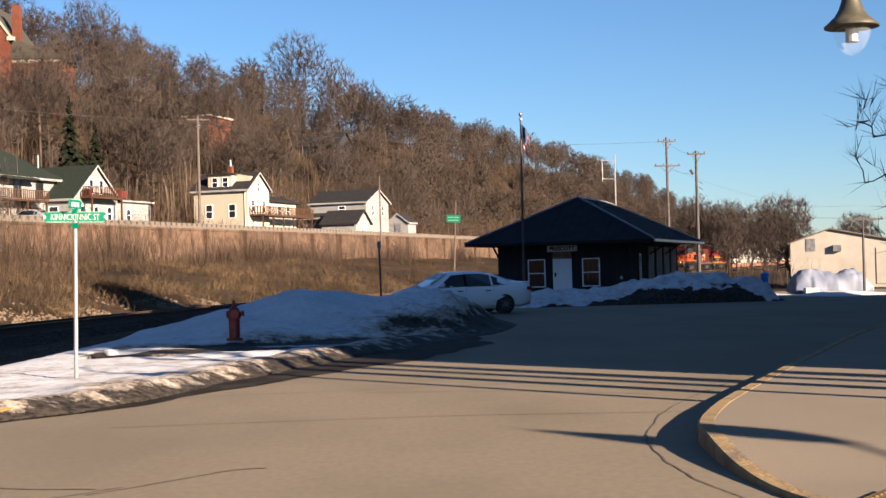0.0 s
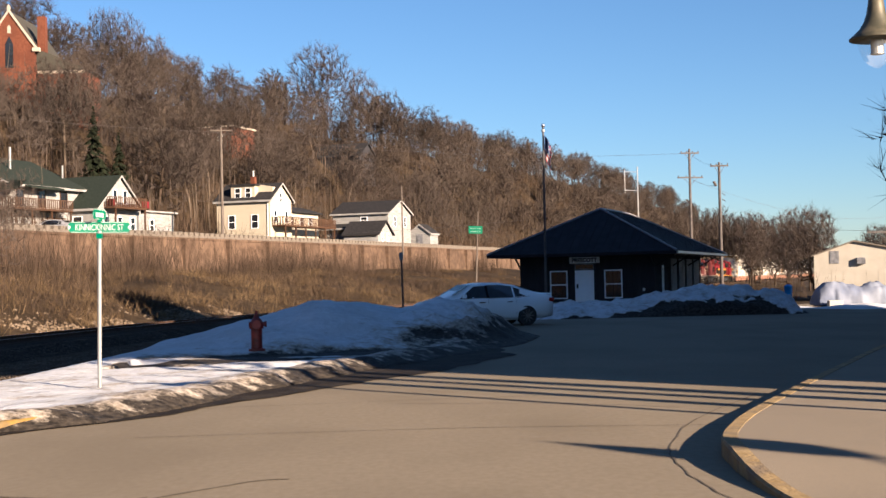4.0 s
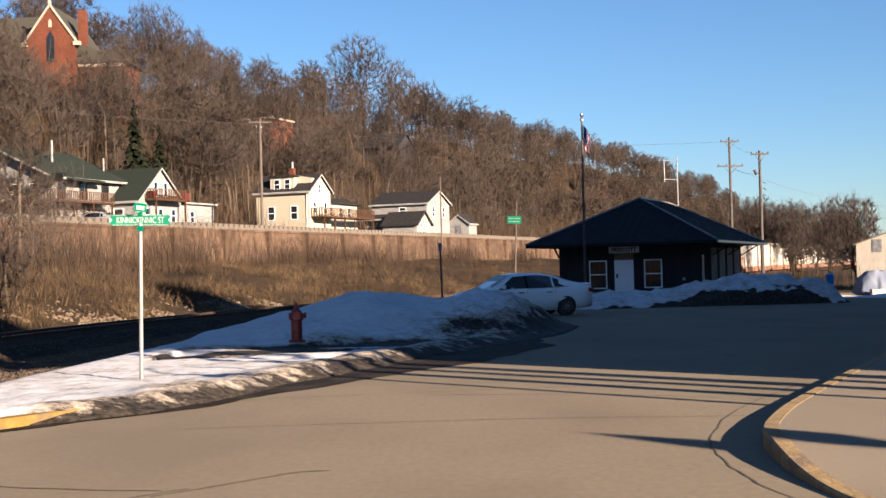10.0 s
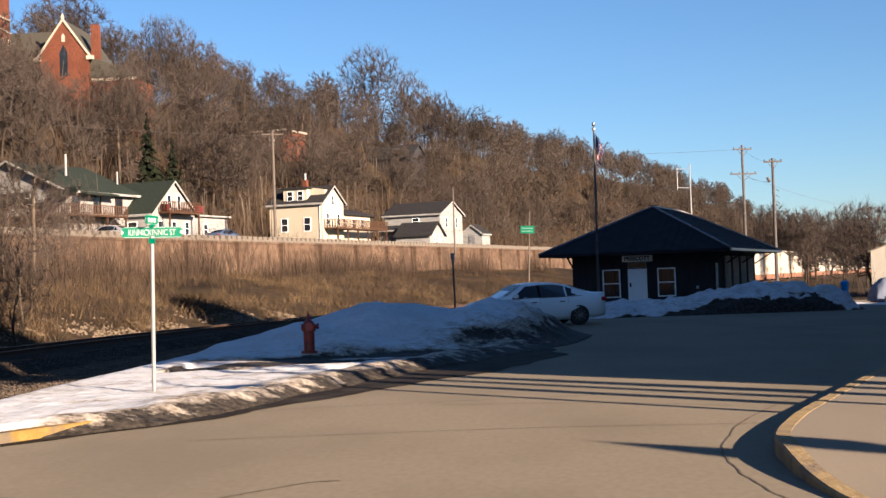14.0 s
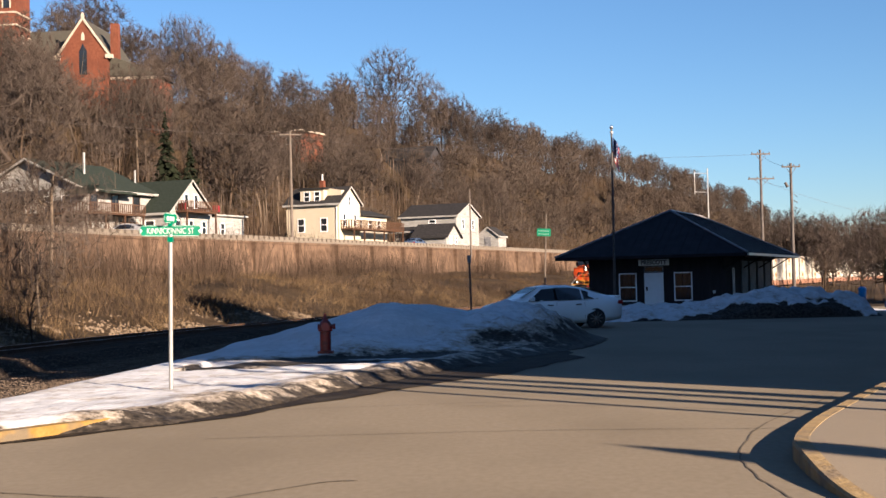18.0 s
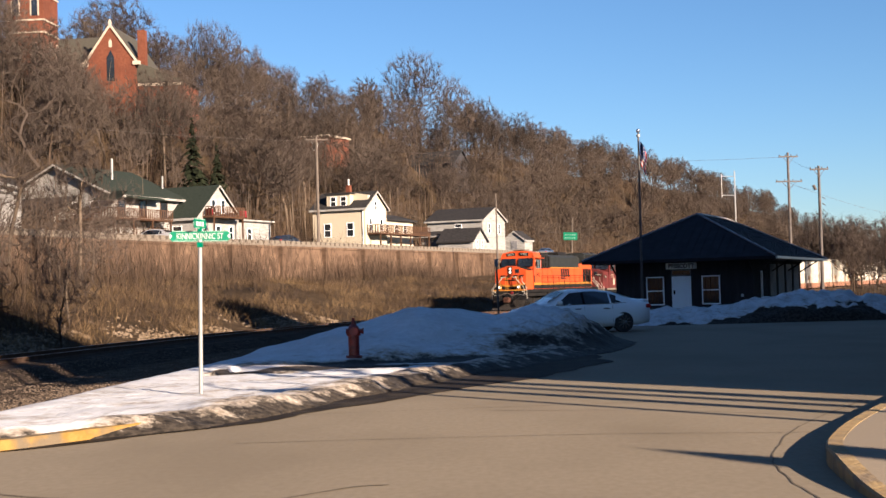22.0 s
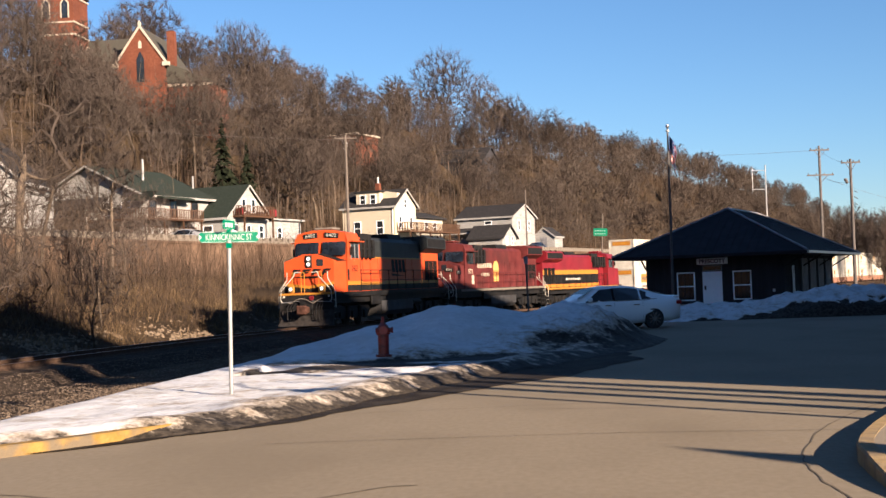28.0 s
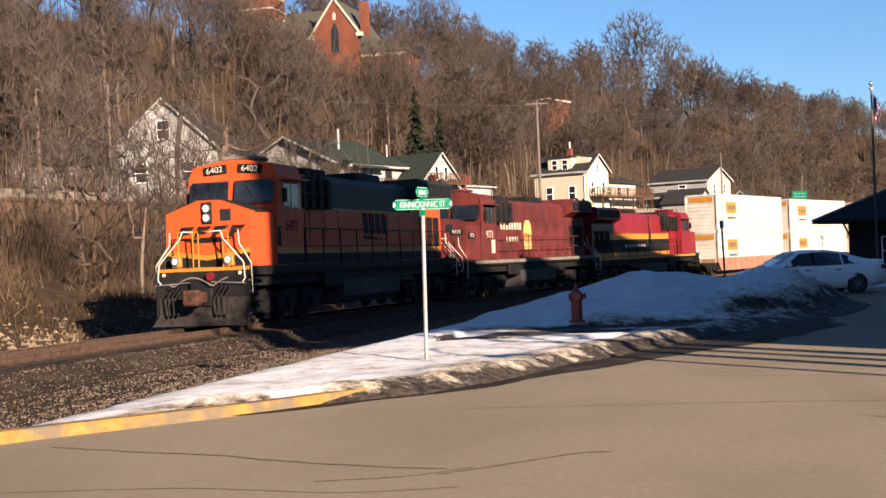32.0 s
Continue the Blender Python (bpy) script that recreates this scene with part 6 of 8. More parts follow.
# ---- cars ----
def sedan(paint, label, group=""):
    r = root("car", pose(0, 0, 0), label, "car", group)
    # stations from rear to front: y, half width low, half width at belt, belt height, half width of roof, roof height, underside
    st = [(-2.42, 0.62, 0.66, 0.86, 0.60, 0.93, 0.45), (-2.36, 0.80, 0.80, 0.90, 0.70, 1.02, 0.30), (-2.0, 0.90, 0.86, 0.93, 0.70, 1.09, 0.24), (-1.75, 0.92, 0.88, 0.93, 0.66, 1.14, 0.22), (-1.1, 0.93, 0.89, 0.92, 0.60, 1.36, 0.2), (-0.5, 0.93, 0.90, 0.91, 0.59, 1.46, 0.2), (0.1, 0.93, 0.90, 0.90, 0.59, 1.475, 0.2), (0.55, 0.93, 0.90, 0.89, 0.58, 1.42, 0.2), (1.25, 0.93, 0.88, 0.88, 0.66, 1.06, 0.2), (1.6, 0.92, 0.86, 0.84, 0.66, 0.95, 0.2), (2.1, 0.88, 0.80, 0.74, 0.62, 0.84, 0.22), (2.35, 0.74, 0.66, 0.62, 0.5, 0.70, 0.28), (2.44, 0.5, 0.45, 0.52, 0.35, 0.6, 0.34)]
    bm = B()
    rings = []
    for y, wl, wb, zb, wr, zr, zu in st:
        pr = [(-wl * 0.9, zu), (-wl, zu + 0.14), (-wl * 1.01, (zu + zb) / 2 + 0.05), (-wb, zb), (-wr, zr - 0.04), (-wr * 0.75, zr), (wr * 0.75, zr), (wr, zr - 0.04), (wb, zb), (wl * 1.01, (zu + zb) / 2 + 0.05), (wl, zu + 0.14), (wl * 0.9, zu)]
        rings.append([bm.verts.new((x, y, z)) for x, z in pr])
    for a, b in zip(rings, rings[1:]):
        for k in range(12):
            bm.faces.new((a[k], b[k], b[(k + 1) % 12], a[(k + 1) % 12]))
    bm.faces.new(rings[0])
    bm.faces.new(rings[-1][::-1])
    bmesh.ops.recalc_face_normals(bm, faces=bm.faces)
    body = part("body", bm, paint, r, smooth=True)

    def glass(name, pts):
        bm = B()
        bm.faces.new([bm.verts.new(p) for p in pts])
        bmesh.ops.solidify(bm, geom=bm.faces[:], thickness=0.008)
        return part(name, bm, M_GLASS, r)

    for sx in (-1, 1):
        def sp(y, z):
            row = min(st, key=lambda q: abs(q[0] - y))
            lo = [q for q in st if q[0] <= y][-1]
            hi = [q for q in st if q[0] > y][0]
            t = (y - lo[0]) / (hi[0] - lo[0])
            zb, wb, zr, wr = (lo[i] + (hi[i] - lo[i]) * t for i in (3, 2, 5, 4))
            u = (z - zb) / (zr - 0.04 - zb)
            return (sx * (wb + (wr - wb) * u + 0.012), y, z)
        glass("side_window", [sp(1.0, 0.955), sp(0.05, 0.96), sp(0.05, 1.37), sp(0.45, 1.35)])
        glass("side_window", [sp(-0.02, 0.96), sp(-0.9, 0.97), sp(-0.9, 1.33), sp(-0.5, 1.385), sp(-0.02, 1.385)])
        bm = B()
        bm.faces.new([bm.verts.new(q) for q in (sp(0.06, 0.955), sp(-0.03, 0.955), sp(-0.03, 1.385), sp(0.06, 1.37))])
        bmesh.ops.solidify(bm, geom=bm.faces[:], thickness=0.006)
        part("door_pillar", bm, M_BLACK, r)
        bm = B()
        for ya, yb in ((1.0, 0.0), (0.0, -0.95), (-0.95, -1.5)):
            pa, pb = sp(ya, 0.945), sp(yb, 0.965 if yb > -1.2 else 0.99)
            rod(bm, pa, pb, 0.010, n=4)
        part("belt_trim", bm, M_CHROME, r)
        for yd in (1.02, 0.02, -0.98):
            part("door_seam", rod(B(), (sx * 0.937, yd, 0.36), (sx * 0.905, yd, 0.9), 0.006, n=4), M_GREY, r)
        glass("quarter_window", [sp(-0.96, 0.975), sp(-1.5, 1.0), sp(-1.3, 1.18), sp(-0.96, 1.3)])
        bm = box(B(), *sorted((sx * 0.9, sx * 1.06)), 0.82, 0.98, 0.96, 1.1, 0.03)
        part("mirror", bm, paint, r)
        for y in (-0.75, 0.25):
            part("door_handle", box(B(), *sorted((sx * 0.93, sx * 0.955)), y - 0.1, y + 0.1, 0.8, 0.83), M_CHROME, r)
        part("tail_light", box(B(), *sorted((sx * 0.55, sx * 0.84)), -2.41, -2.2, 0.78, 0.92, 0.03), mat("tail_light_red", (0.22, 0.01, 0.01), rough=0.2), r)
        part("headlight", box(B(), *sorted((sx * 0.48, sx * 0.8)), 2.02, 2.34, 0.6, 0.74, 0.03), M_CHROME, r)
        for y in (-1.37, 1.37):
            w = part("tyre", rod(B(), (sx * 0.72, y, 0.335), (sx * 0.935, y, 0.335), 0.335, n=24), M_TYRE, r)
            bm = rod(B(), (sx * 0.935, y, 0.335), (sx * 0.94, y, 0.335), 0.235, n=20)
            part("wheel_well", bm, M_TYRE, w)
            bm = B()
            for k in range(10):
                a = k * math.pi / 5
                rod(bm, (sx * 0.945, y, 0.335), (sx * 0.945, y + 0.225 * math.cos(a), 0.335 + 0.225 * math.sin(a)), 0.022, n=4)
            rod(bm, (sx * 0.93, y, 0.335), (sx * 0.955, y, 0.335), 0.06, n=10)
            part("rim", bm, M_CHROME, w)
    glass("windscreen", [(-0.72, 1.2, 1.075), (0.72, 1.2, 1.075), (0.54, 0.58, 1.42), (-0.54, 0.58, 1.42)])
    glass("rear_window", [(-0.56, -1.15, 1.36), (0.56, -1.15, 1.36), (0.64, -1.72, 1.165), (-0.64, -1.72, 1.165)])
    part("spoiler", box(B(), -0.66, 0.66, -2.4, -2.2, 1.02, 1.08, 0.02), paint, r)
    part("plate", box(B(), -0.2, 0.2, -2.435, -2.425, 0.6, 0.72), M_SIGNWHITE, r)
    return r


CARS = []
car = sedan(M_CARPAINT, "white four-door sedan parked behind the snow bank")
car.matrix_basis = pose(0.48, 45.2, 0, 0, 0, 110)
parked = sedan(mat("silver_car_paint", (0.20, 0.20, 0.21), (0.24, 0.24, 0.25), 0.3, spec=0.6), "grey car parked before the white houses", "parked cars")
parked.matrix_basis = pose(-37.9, 122.3, 6.40, 0, 0, 75)


M_BLUECAR = mat("blue_car_paint", (0.05, 0.07, 0.11), (0.06, 0.08, 0.13), 0.25, spec=0.6)
M_DARKCAR = mat("dark_car_paint", (0.014, 0.016, 0.020), (0.02, 0.022, 0.027), 0.25, spec=0.6)
for paint, label, s0_, v_ in ((M_BLUECAR, "blue sedan driving along the upper street", -62.0, 11.2), (M_DARKCAR, "dark sedan driving along the upper street", -148.0, 11.2)):
    CARS.append((sedan(paint, label, "passing cars"), s0_, v_))

# ---- poles, lamps, flag ----
def cable(a, b, sag, label="thin dark overhead cable"):
    a, b = Vector(a), Vector(b)
    bm = B()
    last = None
    for k in range(13):
        t = k / 12
        p = a.lerp(b, t) - Vector((0, 0, sag * 4 * t * (1 - t)))
        ring = [bm.verts.new(p + Vector(o) * 0.016) for o in ((1, 0, 0), (0, 0.7, 0.7), (-1, 0, 0), (0, -0.7, -0.7))]
        if last:
            for j in range(4):
                bm.faces.new((last[j], last[(j + 1) % 4], ring[(j + 1) % 4], ring[j]))
        last = ring
    return tagged(part("cable", bm, M_DARKPOLE), label, "cable", "overhead cables")


def utility_pole(x, y, z, h, arms, label, turn=0, material=M_POLE, r0=0.17, lean=0):
    r = root("utility_pole", pose(x, y, z, 0, lean, turn), label, "utility pole", "utility poles")
    part("pole", rod(B(), (0, 0, -1.0), (0, 0, h), r0, r0 * 0.62, n=9), material, r)
    for za, half in arms:
        a = part("crossarm", box(B(), -half, half, -0.16, -0.04, za - 0.06, za + 0.06), material, r)
        for k in range(4):
            u = -half * 0.92 + half * 1.84 * k / 3
            part("insulator", rod(B(), (u, -0.1, za + 0.06), (u, -0.1, za + 0.2), 0.045, n=6), M_DARKPOLE, a)
        bm = rod(B(), (0, -0.14, za - 0.7), (half * 0.55, -0.14, za - 0.05), 0.025, n=4)
        rod(bm, (0, -0.14, za - 0.7), (-half * 0.55, -0.14, za - 0.05), 0.025, n=4)
        part("brace", bm, M_DARKPOLE, a)
    return r


utility_pole(21.35, 125, -1.0, 14.3, [(13.9, 0.9), (11.6, 1.25)], "tall dark weathered utility pole with two crossarms", 10, M_DARKPOLE)
pb = utility_pole(21.6, 112, -0.9, 11.8, [(11.5, 0.75)], "dark utility pole with one crossarm and drop wires", 0, M_DARKPOLE)
bm = B()
for k in range(3):
    rod(bm, (0.18, -0.1, 9.2 - 0.5 * k), (0.45, -0.1, 9.0 - 0.5 * k), 0.03, n=5)
rod(bm, (-0.5, -0.1, 10.2), (-0.3, -0.1, 9.8), 0.12, n=8)
part("fittings", bm, M_DARKPOLE, pb)
utility_pole(-27.5, 151, 6.4, 13.1, [(12.7, 1.3)], "pale utility pole beside the upper street", 20, M_POLE, 0.2)
utility_pole(-7.9, 171, 5.8, 7.8, [], "plain pale pole behind the retaining wall", 0, M_POLE, 0.13)
slim = utility_pole(26.3, 200, 2, 15.8, [], "slim pale pole with side arms", 0, M_GALV, 0.13)
for z in (15.0, 12.2):
    part("side_arm", rod(B(), (0, 0, z), (-1.9, 0, z + 0.1), 0.05, n=5), M_GALV, slim)
part("side_rod", rod(B(), (-1.9, 0, 11.9), (-1.9, 0, 15.4), 0.04, n=5), M_GALV, slim)
utility_pole(31.7, 100, -1.4, 6.0, [(5.8, 1.5)], "utility pole with a wide crossarm by the yard", 0, M_DARKPOLE, 0.12)
utility_pole(33.4, 98, -1.4, 6.0, [], "pale pole by the yard", 0, M_POLE, 0.13)
utility_pole(-45.8, 84.3, 6.3, 8.6, [], "plain pale pole behind the brush", 0, M_POLE, 0.12)
# two unseen poles, added for the thin shadow lines across the street
utility_pole(11.3, 8.8, 0.15, 13, [(12.4, 1.1)], "tall utility pole added out of view for its shadow line", 30)
utility_pole(16.1, 5.2, 0.15, 14, [(13.4, 1.0)], "tall utility pole added out of view for its shadow line", 50)
cable((21.35, 125, 12.9), (-27.5, 151, 18.9), 1.2)
cable((21.35, 125, 12.9), (21.6, 112, 10.6), 0.3)
cable((21.35, 125, 10.6), (21.6, 112, 9.0), 0.3)
cable((21.35, 125, 10.5), (60, 190, 9.0), 1.5)
cable((21.35, 125, 8.2), (-60, 210, 9.5), 1.4)
cable((-27.5, 151, 18.9), (-75, 120, 22), 0.8)
cable((31.7, 100, 4.5), (21.6, 112, 6.5), 0.4)
cable((31.7, 100, 4.5), (60, 96, 4.6), 0.3)
# slim post with a small plate beyond the mound
mp_ = root("marker_post", pose(-2.24, 48, 0, 0, -1.0, 0), "dark slim railway marker post with a small plate", "post")
part("post", rod(B(), (0, 0, -0.2), (0, 0, 2.6), 0.035, n=8), M_DARKPOLE, mp_)
part("plate", box(B(), -0.07, 0.07, -0.05, -0.035, 2.35, 2.62), M_GREY, mp_)
# green road sign on a tall pole
gs = root("road_sign", pose(1.2, 150, ground_z(1.2, 150), 0, 2.5, 0), "green road sign on a tall pale pole", "road sign")
part("pole", rod(B(), (0, 0, -0.3), (0, 0, 10.2), 0.09, 0.07, n=8), M_POLE, gs)
bd = part("board", box(B(), -1.0, 0.55, -0.12, -0.08, 7.7, 8.55), M_SIGNGREEN, gs)
bm = B()
for z in (7.9, 8.24):
    for k in range(5):
        box(bm, -0.82 + 0.25 * k, -0.66 + 0.25 * k, -0.126, -0.118, z, z + 0.075)
part("mark_bars", bm, M_GALV, bd)
# flagpole and hanging flag
fp = root("flagpole", pose(4.65, 76.7, 0, 0, 0.35, 0), "dark flagpole before the depot with a limp striped flag", "flagpole")
part("pole", rod(B(), (0, 0, -0.1), (0, 0, 10.2), 0.085, 0.05, n=10), M_DARKPOLE, fp)
part("finial", lathe(B(), [(0.02, 10.2), (0.09, 10.26), (0.11, 10.34), (0.09, 10.42), (0.02, 10.47)], 12), M_CHROME, fp)
part("truck_cap", lathe(B(), [(0.1, 10.0), (0.1, 10.12)], 10), M_GALV, fp)
M_FLAGR = mat("flag_red", (0.42, 0.02, 0.03), (0.5, 0.03, 0.04), 0.8, scale=3)
M_FLAGW = mat("flag_white", (0.60, 0.60, 0.60), (0.68, 0.68, 0.68), 0.85, scale=3)
M_FLAGB = mat("flag_blue", (0.015, 0.025, 0.10), (0.02, 0.035, 0.13), 0.8, scale=3)
flag = part("flag", B(), M_FLAGR, fp, "limp striped flag")
# the cloth hangs in folds: stripes fall slantwise from the hoist, the blue canton above
for k in range(11):
    bm = B()
    rows = []
    for j in range(9):
        u = j / 8
        z = 9.72 - 0.115 * k - 0.62 * u - 0.10 * u * u
        x = 0.07 + 0.40 * u * (1 - 0.25 * k / 11) + 0.03 * math.sin(k * 0.8)
        y_ = 0.10 * math.sin(u * 9 + k * 0.35)
        rows.append((bm.verts.new((x, y_, z)), bm.verts.new((x, y_, z - 0.13))))
    for a, b in zip(rows, rows[1:]):
        bm.faces.new((a[0], b[0], b[1], a[1]))
    bmesh.ops.solidify(bm, geom=bm.faces[:], thickness=0.005)
    part("stripe", bm, M_FLAGR if k % 2 == 0 else M_FLAGW, flag)
bm = B()
rows = []
for j in range(6):
    u = j / 5
    rows.append([bm.verts.new((0.06 + 0.30 * u, 0.10 * math.sin(u * 7) + o, 9.80 - 0.45 * u - dz)) for o, dz in ((-0.12, 0.0), (-0.12, 0.85))])
for a, b in zip(rows, rows[1:]):
    bm.faces.new((a[0], b[0], b[1], a[1]))
bmesh.ops.solidify(bm, geom=bm.faces[:], thickness=0.006)
canton = part("canton", bm, M_FLAGB, flag)
for j in range(4):
    for k in range(3):
        u = 0.2 + 0.27 * k
        part("star", rod(B(), (0.06 + 0.30 * u, 0.10 * math.sin(u * 7) - 0.14, 9.66 - 0.45 * u - 0.2 * j), (0.06 + 0.30 * u, 0.10 * math.sin(u * 7) - 0.132, 9.66 - 0.45 * u - 0.2 * j), 0.026, n=5), M_FLAGW, canton)


def street_lamp(x, y, px, py):
    """Pendant lamp hung at x, y from a bracket on a post that stands at px, py."""
    r = root("street_lamp", pose(x, y, 0), "bronze bell-shaped pendant street lamp with clear glass", "street lamp", "street lamps")
    part("shade", lathe(B(), [(0.235, 3.785), (0.25, 3.78), (0.253, 3.795), (0.205, 3.835), (0.15, 3.89), (0.115, 3.95), (0.09, 4.02), (0.075, 4.1), (0.065, 4.2), (0.03, 4.22)], 28), M_LAMP, r, smooth=True)
    g = bpy.data.materials.get("clear_lamp_glass")
    if g is None:
        g = mat("clear_lamp_glass", (0.92, 0.95, 0.97), rough=0.04)
        g.node_tree.nodes["Principled BSDF"].inputs["Alpha"].default_value = 0.08
    gl = part("glass", lathe(B(), [(0.172, 3.785), (0.172, 3.74), (0.16, 3.68), (0.13, 3.61), (0.085, 3.555), (0.03, 3.522), (0.004, 3.515)], 24), g, r, smooth=True)
    part("socket", lathe(B(), [(0.058, 3.78), (0.058, 3.665), (0.062, 3.66), (0.062, 3.645), (0.03, 3.64)], 14), M_GALV, r)
    last = None
    bm = B()
    dx, dy = px - x, py - y
    for k in range(13):
        a = math.pi * k / 12
        q = ((1 - math.cos(a)) / 2 * dx, (1 - math.cos(a)) / 2 * dy, 4.2 + 0.75 * math.sin(a))
        if last:
            rod(bm, last, q, 0.03, n=8, cap=False)
        last = q
    part("bracket", bm, M_LAMP, r)
    part("post", lathe(B(), [(0.2, 0.1), (0.2, 0.35), (0.12, 0.5), (0.075, 0.8), (0.06, 4.2), (0.09, 4.3), (0.03, 4.6)], 14, (dx, dy, 0)), M_LAMP, r)
    return r


street_lamp(3.89, 12.4, 5.9, 12.7)
# lantern on a slanting arm by the pavement, out of view, that throws a shadow on the corner
lan = root("street_lantern", pose(12.77, 1.72, 0), "bronze teardrop lantern on a slender arm and post", "street lamp")
part("lantern", lathe(B(), [(0.05, 4.38), (0.16, 4.5), (0.27, 4.68), (0.28, 4.85), (0.2, 5.05), (0.1, 5.25), (0.01, 5.42)], 18), M_LAMP, lan)
part("arm", rod(B(), (0, 0, 4.42), (-1.0, -1.04, 3.3), 0.03, n=8), M_LAMP, lan)
part("post", lathe(B(), [(0.2, 0.1), (0.2, 0.35), (0.08, 0.6), (0.06, 3.4), (0.02, 3.5)], 14, (-1.0, -1.04, 0)), M_LAMP, lan)

# ---- covered boat, bins and bits by the yard ----
boat = root("covered_boat", pose(34.3, 118, -1.85, 0, 0, 4), "boat under a blue and white tarpaulin on a trailer", "boat")
bm = B()
rows = []
for i in range(61):
    u = i / 60
    x = -3.1 + 6.2 * u
    hmax = 0.75 + 1.5 * math.sin(math.pi * min(1, u * 1.02)) ** 0.5 * (0.8 + 0.3 * math.sin(u * 7 + 1))
    row = []
    for j in range(13):
        a = math.pi * j / 12
        k = 1 + 0.20 * nz(x, a * 2, 1.2, 3) + 0.13 * abs(nz(x, a * 1.5, 1.6, 13)) + 0.03 * nz(x, a * 3, 4.0, 5)
        row.append(bm.verts.new((x + 0.1 * nz(x, a, 2, 9), -1.2 * math.cos(a) * k, 0.35 + hmax * math.sin(a) ** 0.7 * k * 0.9)))
    rows.append(row)
for a, b in zip(rows, rows[1:]):
    for k in range(12):
        bm.faces.new((a[k], b[k], b[k + 1], a[k + 1]))
bm.faces.new(rows[0][::-1])
bm.faces.new(rows[-1])
bmesh.ops.recalc_face_normals(bm, faces=bm.faces)
part("tarpaulin", bm, M_TARP, boat, smooth=True)
part("trailer", box(B(), -3.0, 3.2, -0.8, 0.8, 0.25, 0.4), M_DARKPOLE, boat)
for x in (-0.8, 0.8):
    part("wheel", rod(B(), (x, -1.0, 0.3), (x, -0.8, 0.3), 0.3, n=14), M_TYRE, boat)
boat.matrix_basis = boat.matrix_basis @ Matrix.Diagonal((1.12, 1.1, 1.18, 1))
wbx = tagged(part("storage_box", box(B(), -0.6, 0.6, -0.4, 0.4, 0, 0.75, 0.04), M_CONT), "white plastic box beside the covered boat", "box")
wbx.matrix_basis = pose(32.0, 115.6, -1.75)
bin_ = root("waste_bin", pose(21.8, 90, -0.25), "bright blue waste bin beside the yard", "bin")
part("tub", lathe(B(), [(0.22, 0), (0.28, 0.8)], 12), M_BLUE, bin_)
part("lid", lathe(B(), [(0.3, 0.8), (0.3, 0.86), (0.1, 0.98)], 12), M_BLUE, bin_)

